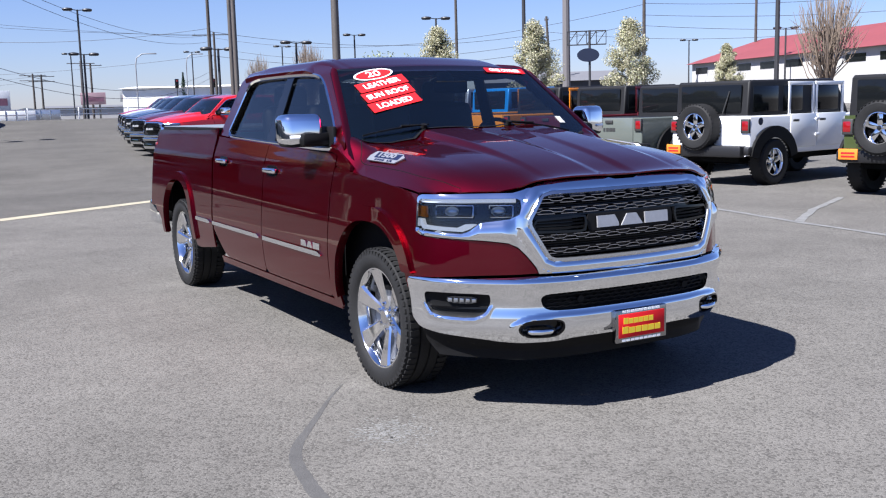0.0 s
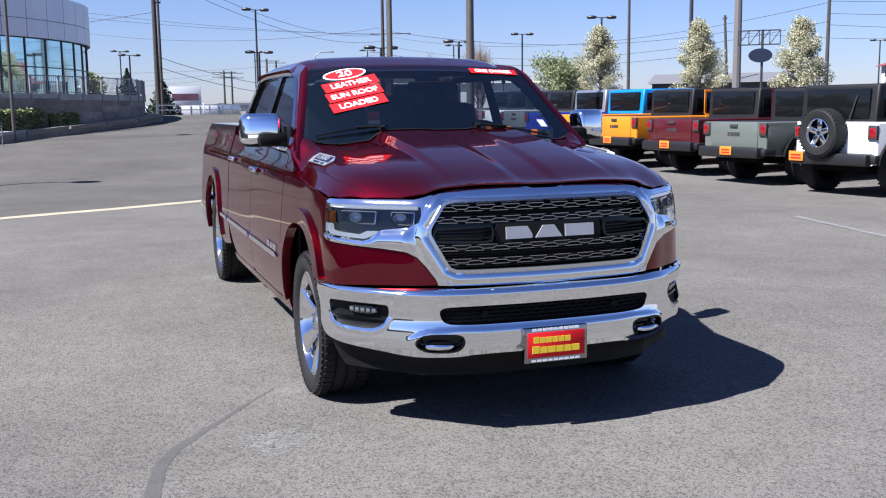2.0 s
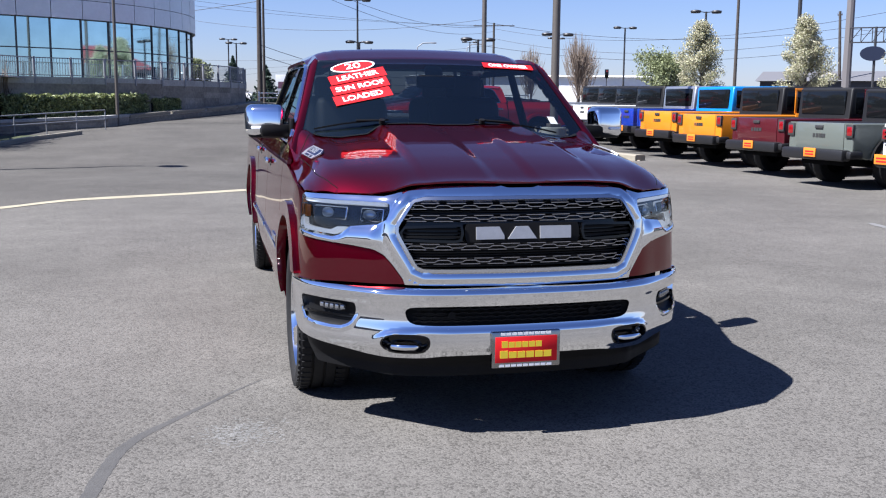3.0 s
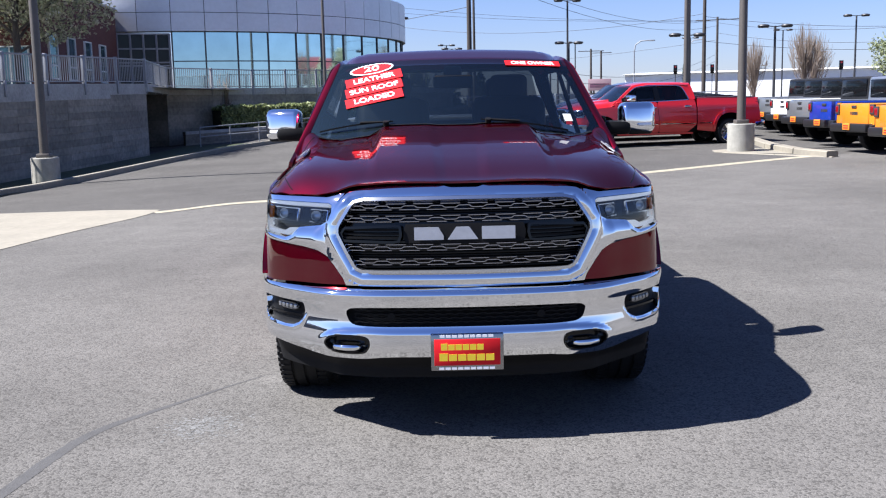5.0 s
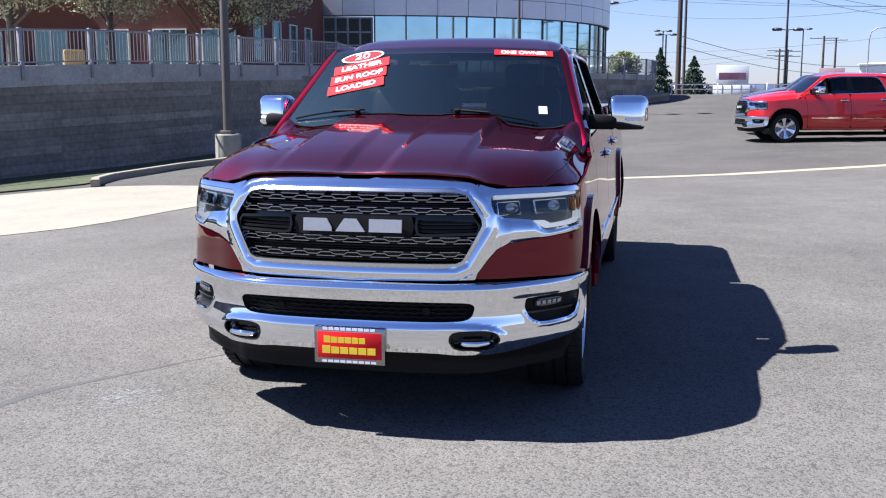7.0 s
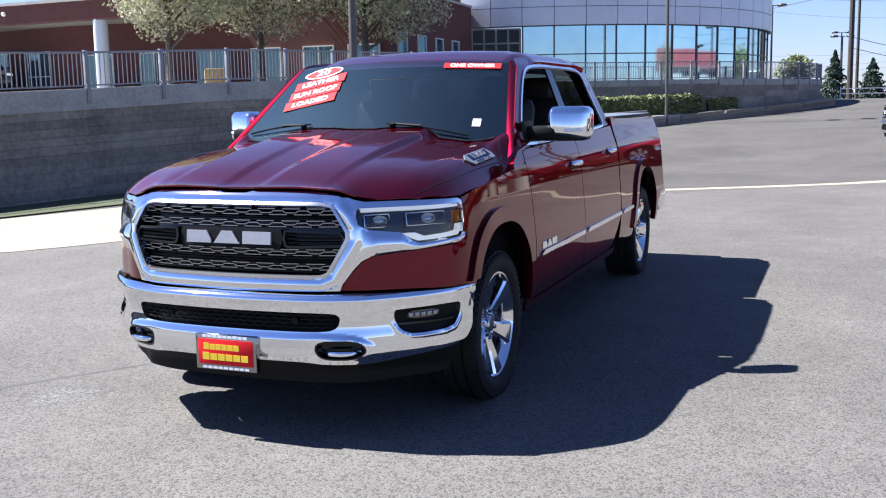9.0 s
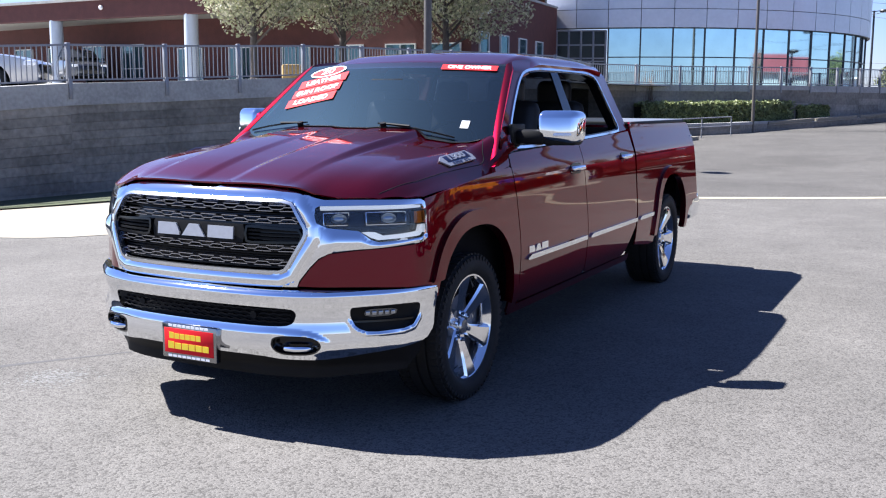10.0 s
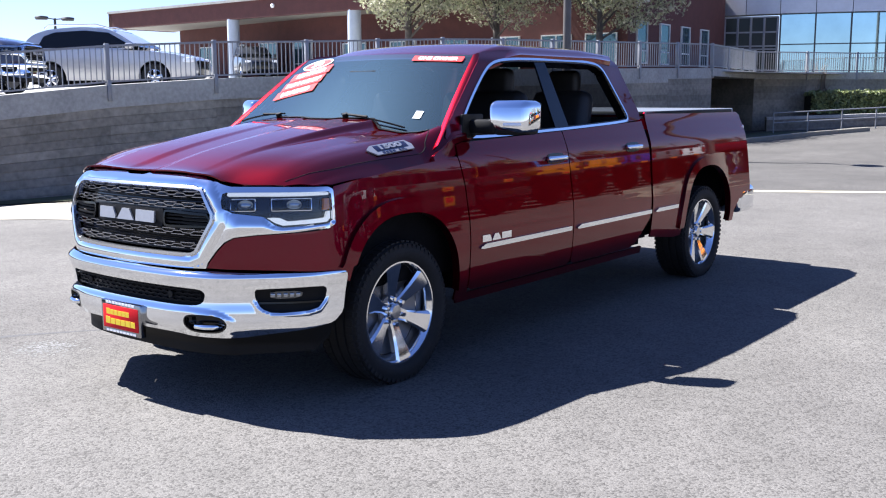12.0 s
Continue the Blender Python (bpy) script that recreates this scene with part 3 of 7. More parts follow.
        sheet("window_seal", lambda y, z: (cab_x(z, y) - 0.003, y, z), grow(hole, 0.002), GLOSS_BLACK, T, [grow(hole, -0.016)], step=st, lip=0.06, mirror=mir)
        bm = bmesh.new()
        ring = [(cab_x(z, y) * (-1 if mir else 1), y, z) for y, z in hole]
        sweep(bm, ring, [(-0.008, -0.009), (0.008, -0.009), (0.008, 0.008), (-0.008, 0.008)], closed=True, up=Vector((1, 0, 0.3)))
        part("window_trim", bm, CHROME, T, "chrome window surround")
        # glass and the black centre pillar
        gz = lambda d: (lambda y, z: (cab_x(z, y) - d, y, z))
        pil = [(1.615, 1.275), (1.785, 1.275), (1.70, 1.735), (1.575, 1.735)]
        sheet("centre_pillar", gz(0.006), pil, GLOSS_BLACK, T, step=0.03 * k, mirror=mir)
        h2 = grow(hole, 0.008)
        fw, rw = cut_outline(h2, 1.655, True), cut_outline(h2, 1.700, False)
        if mir or not hero:
            sheet("side_window", gz(0.022), fw, TINT if mir else GLASS, T, step=0.03 * k, lip=0, mirror=mir, label="front side glass")
            sheet("side_window", gz(0.022), rw, TINT, T, step=0.03 * k, lip=0, mirror=mir, label="tinted rear side glass")
        # A-pillar skin between the cab side and the windscreen
        vs, fs = [], []
        nn = 14
        for i in range(nn + 1):
            v = -0.22 + 1.22 * i / nn
            yy, zz = 0.44 + (0.99 - 0.44) * v, 1.335 + (1.757 - 1.335) * v
            a = Vector((cab_x(zz) + 0.001, yy + 0.034, zz))
            wx, wy, wz = wind_fn(np.array(0.848 - 0.048 * v), np.array(v))
            b = Vector((float(wx), float(wy) - 0.004, float(wz)))
            mid = (a + b) / 2 + Vector((0.55, -0.6, 0.4)).normalized() * 0.012
            for t in np.linspace(0, 1, 7):
                p = a * (1 - t) ** 2 + mid * 2 * t * (1 - t) + b * t * t
                vs.append((p.x * (-1 if mir else 1), p.y, p.z))
        for i in range(nn):
            for j in range(6):
                q = (i * 7 + j, (i + 1) * 7 + j, (i + 1) * 7 + j + 1, i * 7 + j + 1)
                fs.append(q if mir else q[::-1])
        put("a_pillar", vs, fs, coat, T)
        sheet("cowl_side", flank, [(0.28, 1.150), (0.476, 1.176), (0.486, 1.238), (0.56, 1.250), (0.62, 1.262), (0.62, 1.30), (0.50, 1.285), (0.40, 1.235), (0.28, 1.185)], coat, T, step=0.02 * k, lip=0.02, mirror=mir)
        # mirror on its black arm
        s = -1 if mir else 1
        dx = -0.085 * mir
        back = lambda bm: [shift_y(v, max(0.0, abs(v.co.x) - 1.03 - dx) * 0.55) for v in bm.verts] and bm
        mi = new("mirror")
        mi.parent = T
        bm = bmesh.new()
        box_bm(bm, (s * 0.86, 0.66, 1.285), (s * 1.06, 0.76, 1.370), 0.03)
        box_bm(bm, (s * 0.868, 0.60, 1.26), (s * 0.895, 0.80, 1.40), 0.01)
        part("arm", bm, PLASTIC, mi)
        bm = bmesh.new()
        box_bm(bm, (s * (1.000 + dx), 0.645, 1.292), (s * (1.225 + dx), 0.815, 1.476), 0.044, segments=5)
        for v in bm.verts:
            inner = max(0.0, 1.10 + dx - abs(v.co.x)) / 0.10
            if v.co.z < 1.38:
                v.co.z += 0.022 * inner
            v.co.y += 0.03 * inner + 0.22 * max(0.0, v.co.z - 1.40)
        back(bm)
        part("mirror_cap", bm, CHROME, mi, "chrome mirror cap", smooth=1.0)
        bm = box_bm(bmesh.new(), (s * (1.020 + dx), 0.812, 1.315), (s * (1.21 + dx), 0.822, 1.462), 0.003)
        part("mirror_glass", back(bm), GLOSS_BLACK, mi)
        bm = box_bm(bmesh.new(), (s * (1.045 + dx), 0.668, 1.283), (s * (1.208 + dx), 0.812, 1.330), 0.018)
        part("lower_shell", back(bm), PLASTIC, mi, "black lower mirror shell")
        bm = box_bm(bmesh.new(), (s * (1.105 + dx), 0.641, 1.334), (s * (1.195 + dx), 0.660, 1.352), 0.006)
        part("indicator", back(bm), WHITE_LENS, mi, "clear indicator lens")
    hood_out = both([(0.0, -0.915), (0.055, -0.915), (0.115, -0.928), (0.42, -0.912), (0.56, -0.868), (0.66, -0.808), (0.80, -0.690), (0.885, -0.588), (0.925, -0.50), (0.935, -0.2), (0.925, 0.20), (0.918, 0.44), (0.912, 0.60), (0.84, 0.60), (0.80, 0.46), (0.5, 0.38), (0, 0.355)])
    hood = sheet("hood", hood_fn, hood_out, coat, T, step=0.010 * k if hero else 0.05, lip=0.007)
    sheet("roof", roof_fn, both([(0, 0.90), (0.68, 0.985), (0.738, 1.08), (0.742, 2.60), (0.66, 2.74), (0, 2.77)]), coat, T, step=0.025 * k, lip=0.03)
    sheet("windscreen", wind_fn, both([(0, -0.08), (0.30, -0.10), (0.60, -0.18), (0.872, -0.24), (0.862, 0.0), (0.818, 1.0), (0, 1.0)]), SCREEN, T, step=0.04 * k, lip=0)
    bm = bmesh.new()
    xs = np.linspace(-0.78, 0.78, 33)
    yb = wind_fn(xs, glass_foot(xs))[1]
    grid = [[bm.verts.new((x, y + d, float(hood_z(np.array(x), np.array(y + d))) + 0.005)) for x, y in zip(xs, yb)] for d in (-0.022, -0.008, 0.02)]
    for j in range(2):
        for i in range(32):
            bm.faces.new((grid[j][i], grid[j][i + 1], grid[j + 1][i + 1], grid[j + 1][i]))
    part("scuttle", bm, PLASTIC, T)
    # nose: chrome surround, grille, lamps
    lampR = mirror_pt(LAMP)
    sur = sheet("grille_surround", ring_fn, both(SURROUND_HALF), CHROME, T, [chaikin(both(GRILLE_HALF), 1, 0.1), LAMP, lampR], step=0.011 * k, lip=0.05, label="bright chrome grille surround")
    sheet("inner_surround", lambda q, z: skin(q, z, 0.016), chaikin(both(GRILLE_HALF), 1, 0.1), SATIN, T, [chaikin(grow(both(GRILLE_HALF), -0.014), 1, 0.1)], step=0.007 * k, lip=0.03)
    sheet("grille_back", lambda q, z: skin(q, z, -0.055), grow(both(GRILLE_HALF), 0.02), GLOSS_BLACK, T, step=0.05)
    grille_parts(T, hero)
    for s in (1, -1):
        head_lamp(T, s, k, hero)
    bumper_parts(T, k, hero)
    # wheels
    for s in (-1, 1):
        for y in (0.0, AXLE):
            m = pose(s * 0.815, y, WZ, 0, 0, 0 if s > 0 else 180) @ pose(0, 0, 0, 17 * (y > 1) + 8)
            wheel(T, m, fine=hero)
    # dark wheel houses, floor and chassis
    box("engine_bay", (-0.86, -0.55, 0.52), (0.86, 0.6, 1.02), DARK, T, "", 0)
    box("frame_rail", (-0.60, -0.75, 0.36), (0.60, 4.7, 0.62), DARK, T, "", 0)
    box("floor_pan", (-0.90, 0.58, 0.40), (0.90, 2.80, 0.60), DARK, T, "", 0)
    box("wheel_house", (-0.88, 2.9, 0.60), (0.88, 3.40, 1.0), DARK, T, "", 0)
    box("axle_tunnel", (-0.62, 3.3, 0.55), (0.62, 4.5, 1.0), DARK, T, "", 0)
    box("bed_floor", (-0.90, 3.3, 0.95), (0.90, 4.45, 1.02), DARK, T, "", 0)
    box("rear_panel", (-0.88, 4.42, 0.60), (0.88, 4.74, 1.0), DARK, T, "", 0)
    box("cab_back_wall", (-0.90, 2.80, 0.44), (0.90, 2.905, 1.25), DARK, T, "", 0)
    box("nose_carrier", (-0.60, -0.80, 0.32), (0.60, -0.55, 0.62), DARK, T, "", 0)
    bm = bmesh.new()
    for s in (-1, 1):
        cyl_bm(bm, (s * 0.80, -0.0, WZ), (s * 0.2, 0.0, WZ), 0.05)
        cyl_bm(bm, (s * 0.80, AXLE, WZ), (0, AXLE, WZ), 0.05)
    part("axle", bm, DARK, T)
    # load bed: floor, rail caps, folded cover, tailgate, rear bumper, rear lamps
    bm = bmesh.new()
    box_bm(bm, (-0.86, 2.89, 1.325), (0.86, 4.66, 1.382), 0.012)
    part("bed_cover", bm, mat_once("bed_cover_vinyl", (0.16, 0.17, 0.18), 0.32, vary=0.1, scale=3), T, "grey hard bed cover")
    for s in (-1, 1):
        bm = bmesh.new()
        box_bm(bm, (s * 0.80, 2.875, 1.345), (s * 0.890, 4.55, 1.379), 0.01)
        part("bed_rail", bm, PLASTIC, T)
        bm = bmesh.new()
        box_bm(bm, (s * 0.80, 4.66, 0.86), (s * 0.925, 4.775, 1.24), 0.02)
        part("rear_lamp", bm, RED_LENS, T, "red rear lamp")
        bm = bmesh.new()
        box_bm(bm, (s * 0.70, 4.62, 0.46), (s * 0.975, 4.97, 0.70), 0.05, segments=3)
        part("rear_bumper_end", bm, CHROME, T, "chrome bumper end")
    bm = bmesh.new()
    box_bm(bm, (-0.80, 4.72, 0.66), (0.80, 4.82, 1.355), 0.02)
    part("tailgate", bm, coat, T)
    bm = bmesh.new()
    box_bm(bm, (-0.72, 4.80, 0.48), (0.72, 4.99, 0.68), 0.04)
    part("rear_bumper", bm, CHROME, T)
    bm = bmesh.new()
    box_bm(bm, (-0.79, 2.74, 1.22), (0.79, 2.80, 1.36), 0.01)
    part("cab_back", bm, coat, T)
    sheet("rear_window", lambda x, z: (x, 2.775 - 0.10 * (z - 1.35) + 0 * x, z), both([(0, 1.35), (0.76, 1.35), (0.66, 1.745), (0, 1.755)]), TINT, T, step=0.05 * k, lip=0, flip=True)
    cabin(T, hero)
    if hero:
        hero_details(T, hood)
    return T


_made = {}


def mat_once(name, *a, **kw):
    if name not in _made:
        _made[name] = mat(name, *a, **kw)
    return _made[name]


BAR = mat("dull_silver_bar", (0.40, 0.40, 0.43), 0.25, 1.0)


def grille_parts(T, hero):
    """Wavy bright bars over black mesh, and the dark centre bar with the maker's blocks."""
    rows = (1.045, 0.993, 0.868, 0.805)
    width = curve1([(0.755, 0.47), (0.78, 0.492), (0.90, 0.558), (0.955, 0.575), (1.03, 0.535), (1.07, 0.512)])
    period = 0.122
    sec = lambda h: [(-0.005, -h), (0.005, -h), (0.005, h), (-0.005, h)]
    for i, z in enumerate(rows):
        hw = float(width(z)) - 0.004
        n = 200 if hero else 20
        qs = np.linspace(-hw, hw, n)
        tri = np.clip(np.abs((qs / period) % 1 - 0.5) * 4 - 1, -0.22, 0.22) / 0.22
        path = np.stack(skin(qs, z + 0.0042 * tri * hero, -0.008), 1)
        part("grille_bar", sweep(bmesh.new(), path, sec(0.0017)), BAR, T, "bright wavy grille bar")
        for off, up in ((0.5, 0.0125), (0.0, -0.0125)):
            for m in range(-5, 6) if hero else ():
                a, b = (m + off - 0.36) * period, (m + off + 0.36) * period
                lim = float(width(z + up)) - 0.006
                a, b = max(a, -lim), min(b, lim)
                if b - a > 0.02:
                    path = np.stack(skin(np.linspace(a, b, 6), np.full(6, z + up), -0.010), 1)
                    part("grille_tab", sweep(bmesh.new(), path, sec(0.0016)), BAR, T)
    for z in (1.071, 1.058, 1.032, 1.019, 1.006, 0.980, 0.895, 0.881, 0.855, 0.842, 0.829, 0.818, 0.792, 0.779):
        hw = float(width(z)) - 0.004
        path = np.stack(skin(np.linspace(-hw, hw, 40), np.full(40, z), -0.030), 1)
        part("grille_slat", sweep(bmesh.new(), path, sec(0.0022)), PLASTIC, T)
    for s in (1, -1):
        ear = [(0.282, 0.966), (0.315, 0.970), (0.540, 0.960), (0.562, 0.93), (0.545, 0.892), (0.315, 0.886), (0.285, 0.893), (0.275, 0.928)]
        o = [(s * a, b) for a, b in ear]
        sheet("grille_pod", lambda q, z: skin(q, z, 0.006), o, GLOSS_BLACK, T, [grow(o, -0.012)], step=0.007 if hero else 0.03, lip=0.03)
        for z in (0.945, 0.928, 0.911):
            bm = bmesh.new()
            path = np.stack(skin(s * np.linspace(0.285, 0.55, 12), np.full(12, z), -0.012), 1)
            sweep(bm, path, [(-0.008, -0.0045), (0.008, -0.0045), (0.008, 0.0045), (-0.008, 0.0045)])
            part("grille_slat", bm, PLASTIC, T)
    sheet("badge_bar", lambda q, z: skin(q, z, -0.004), both([(0, 0.972), (0.262, 0.970), (0.272, 0.928), (0.262, 0.887), (0, 0.885)]), PLASTIC, T, step=0.02, lip=0.03)
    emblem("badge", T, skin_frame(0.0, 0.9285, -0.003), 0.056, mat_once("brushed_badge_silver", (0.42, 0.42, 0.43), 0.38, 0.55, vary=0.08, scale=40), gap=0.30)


def head_lamp(T, s, k, hero):
    """Head lamp: dark housing, two projectors, light guide, amber corner, clear cover."""
    H = new("head_lamp")
    H.parent = T
    out = [(s * a, b) for a, b in LAMP]
    sheet("housing", lambda q, z: skin(q, z, -0.035), grow(out, 0.02), mat_once("lamp_housing_grey", (0.022, 0.023, 0.026), 0.25, 0.6), H, step=0.02 * k, lip=0)
    # light guide along the lower and outer edge and the top
    guide = [(0.865, 0.914), (0.90, 0.902), (1.128, 0.912), (1.148, 0.928), (1.148, 0.962), (1.134, 0.960), (1.122, 0.932), (0.925, 0.921), (0.885, 0.938), (0.850, 0.940), (0.825, 0.938)]
    sheet("light_guide", lambda q, z: skin(q, z, -0.004), [(s * a, b) for a, b in guide], DAY_LIGHT if hero else WHITE_LENS, H, step=0.007 * k, lip=0.02, label="white daytime light guide")
    top = [(0.640, 1.053), (1.150, 1.051), (1.150, 1.039), (0.640, 1.042)]
    sheet("light_guide", lambda q, z: skin(q, z, -0.006), [(s * a, b) for a, b in top], DAY_LIGHT if hero else WHITE_LENS, H, step=0.007 * k, lip=0.02)
    amb = [(1.120, 1.022), (1.150, 1.022), (1.150, 0.97), (1.115, 0.968)]
    sheet("corner_lamp", lambda q, z: skin(q, z, -0.006), [(s * a, b) for a, b in amb], AMBER, H, step=0.01 * k, lip=0.02, label="amber corner reflector")
    for qa, wd in ((0.715, 0.062), (0.945, 0.098)):
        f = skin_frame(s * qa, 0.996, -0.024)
        bm = bmesh.new()
        box_bm(bm, (-wd, -0.033, -0.02), (wd, 0.033, 0.008), 0.010, f)
        part("lamp_bezel", bm, CHROME, H, "bright bezel")
        bm = bmesh.new()
        box_bm(bm, (-wd + 0.006, -0.027, 0.0), (wd - 0.006, 0.027, 0.0105), 0.006, f)
        part("projector_recess", bm, GLOSS_BLACK, H)
        bm = bmesh.new()
        bmesh.ops.create_uvsphere(bm, u_segments=20, v_segments=12, radius=0.026, matrix=f @ Matrix.Translation((0.012 * s, 0, 0.004)) @ Matrix.Diagonal((1.5, 0.95, 0.7, 1)))
        part("projector", bm, mat_once("projector_glass", (0.35, 0.40, 0.45), 0.03, 0.6, coat=1), H, smooth=3)
    sheet("lens", lambda q, z: skin(q, z, 0.006), grow(out, 0.003), LENS, H, step=0.012 * k, lip=0)


BUMP_Z = curve1([(0.33, -0.035), (0.38, -0.004), (0.42, 0.020), (0.48, 0.022), (0.56, 0.012), (0.60, 0.020), (0.64, 0.034), (0.672, 0.030), (0.69, 0.0), (0.70, -0.03)])


CREASE = curve1([(0.0, 0.508), (0.30, 0.508), (0.50, 0.508), (0.57, 0.503), (0.63, 0.486), (0.68, 0.455), (0.71, 0.415), (0.74, 0.34), (0.78, 0.25)])
FOG = chaikin([(0.775, 0.607), (1.08, 0.612), (1.105, 0.597), (1.098, 0.550), (1.050, 0.497), (0.850, 0.488), (0.790, 0.512), (0.764, 0.560), (0.762, 0.597)], 1, 0.2)
_fog_sdf = poly_sdf(FOG)


def bumper_fn(q, z, out=0.0):
    a = np.abs(q)
    w = 1 - 0.6 * smoothstep(0.75, 1.15, a)
    # the face steps forward below a crease that runs under the intake and turns down past the tow hook
    slope = (CREASE(a + 2e-3) - CREASE(a - 2e-3)) / 4e-3
    step = 0.009 * smoothstep(-0.003, 0.020, (CREASE(a) - z) / np.sqrt(1 + slope**2)) * smoothstep(0.70, 0.60, a)
    d = _fog_sdf(np.stack([np.ravel(a), np.ravel(z)], 1)).reshape(np.shape(a))
    lip = 0.007 * np.exp(-(((d - 0.013) / 0.009) ** 2)) * smoothstep(0.57, 0.52, z)
    return skin(q, np.maximum(z, 0.62), BUMP_Z(z) * w + 0.006 + out + step + lip)[:2] + (z + 0 * q,)


def bumper_parts(T, k, hero):
    half = [(0, 0.690), (0.57, 0.690), (0.75, 0.682), (1.205, 0.674), (1.222, 0.655), (1.215, 0.58), (1.195, 0.475), (1.14, 0.428), (1.0, 0.405), (0.85, 0.388), (0.70, 0.366), (0.46, 0.366), (0.36, 0.378), (0, 0.380)]
    vent = chaikin(both([(0, 0.606), (0.50, 0.606), (0.535, 0.585), (0.52, 0.535), (0.47, 0.518), (0, 0.518)]), 2, 0.2)
    fog = FOG
    tow = chaikin([(0.432, 0.478), (0.602, 0.478), (0.640, 0.436), (0.602, 0.394), (0.455, 0.392), (0.422, 0.433)], 2, 0.22)
    holes = [vent] + [o for c in (fog, tow) for o in (c, c * (-1, 1))]
    B = new("front_bumper")
    B.parent = T
    sheet("bumper_face", bumper_fn, chaikin(both(half), 1, 0.15), CHROME, B, holes, step=0.0085 * k, lip=0.05, label="polished chrome bumper face")
    sheet("bumper_back", lambda q, z: bumper_fn(q, z, -0.055), both([(0, 0.68), (1.12, 0.66), (1.12, 0.46), (0.7, 0.39), (0, 0.39)]), PLASTIC, B, step=0.03, lip=0)
    # lower air opening: black mesh and two round sensors
    for i, z in enumerate((0.590, 0.572, 0.554, 0.536)):
        bm = bmesh.new()
        n = 120 if hero else 12
        qs = np.linspace(-0.50, 0.50, n)
        ph = (qs / 0.05 + 0.5 * (i % 2)) % 1
        path = np.stack(bumper_fn(qs, z + 0.004 * np.clip(np.abs(ph - 0.5) * 4 - 1, -0.6, 0.6), -0.02), 1)
        sweep(bm, path, [(-0.006, -0.003), (0.006, -0.003), (0.006, 0.003), (-0.006, 0.003)])
        part("intake_bar", bm, PLASTIC, B)
    for s in (1, -1):
        if hero:
            P = [float(v) for v in np.array(bumper_fn(np.array([s * 0.33]), np.array([0.565]), -0.012)).ravel()]
            cyl("parking_sensor", P, (P[0], P[1] - 0.012, P[2]), 0.017, PLASTIC, B)
        o = fog * (s, 1)
        F = new("fog_lamp")
        F.parent = B
        sheet("pocket", lambda q, z: bumper_fn(q, z, -0.03), grow(o, 0.01), PLASTIC, F, step=0.015 * k, lip=0)
        lens = chaikin([(s * 0.825, 0.590), (s * 0.99, 0.590), (s * 0.98, 0.556), (s * 0.835, 0.553)], 1)
        for e in range(5):
            c = Vector(np.array(bumper_fn(np.array([s * (0.845 + 0.030 * e)]), np.array([0.572]), -0.016)).ravel())
            part("led_cell", box_bm(bmesh.new(), (-0.011, -0.010, -0.004), (0.011, 0.010, 0.006), 0.004, Matrix.Translation(c) @ skin_frame(s * (0.845 + 0.030 * e), 0.62).to_3x3().to_4x4()), mat_once("fog_led_reflector", (0.30, 0.31, 0.33), 0.22, 0.8), F)
        sheet("fog_lens", lambda q, z: bumper_fn(q, z, -0.018), lens, mat_once("fog_lens_clear", (0.06, 0.065, 0.07), 0.08, 0.5, coat=1), F, step=0.01 * k, lip=0.015)
        sheet("fog_trim", lambda q, z: bumper_fn(q, z, -0.014), [(s * 0.775, 0.540), (s * 1.08, 0.538), (s * 1.08, 0.530), (s * 0.775, 0.530)], GLOSS_BLACK, F, step=0.01 * k, lip=0.02)
        o = tow * (s, 1)
        sheet("tow_bezel", lambda q, z: bumper_fn(q, z, 0.001), chaikin(grow(o, 0.004), 1), GLOSS_BLACK, B, [grow(o, -0.004)], step=0.006 * k, lip=0.03)
        sheet("tow_pocket", lambda q, z: bumper_fn(q, z, -0.045), grow(o, 0.01), GLOSS_BLACK, B, step=0.02 * k, lip=0)
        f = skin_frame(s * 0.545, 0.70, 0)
        bm = bmesh.new()
        c = Vector(np.array(bumper_fn(np.array([s * 0.535]), np.array([0.425]), -0.004)).ravel())
        tdir = f.to_3x3() @ Vector((1, 0, 0))
        out = f.to_3x3() @ Vector((0, 0, 1))
        out.z = 0
        pts = [c - out * 0.10 + tdir * a for a in (-0.065,)] + [c + tdir * a + out * b for a, b in ((-0.062, -0.02), (-0.045, 0.005), (0, 0.014), (0.045, 0.005), (0.062, -0.02))] + [c - out * 0.10 + tdir * 0.065]
        sweep(bm, pts, disc_section(0.0135, 10))
        part("tow_hook", bm, CHROME if hero else PLASTIC, B, "chrome tow hook", smooth=1.2)
    # black lower apron
    ap = both([(0, 0.385), (0.66, 0.376), (0.92, 0.40), (1.15, 0.44), (1.15, 0.35), (1.06, 0.285), (0.70, 0.268), (0, 0.270)])
    sheet("lower_apron", lambda q, z: bumper_fn(q, np.maximum(z, 0.3), -0.035)[:2] + (z + 0 * q,), ap, PLASTIC, B, step=0.025 * k, lip=0.02, label="black plastic lower apron")


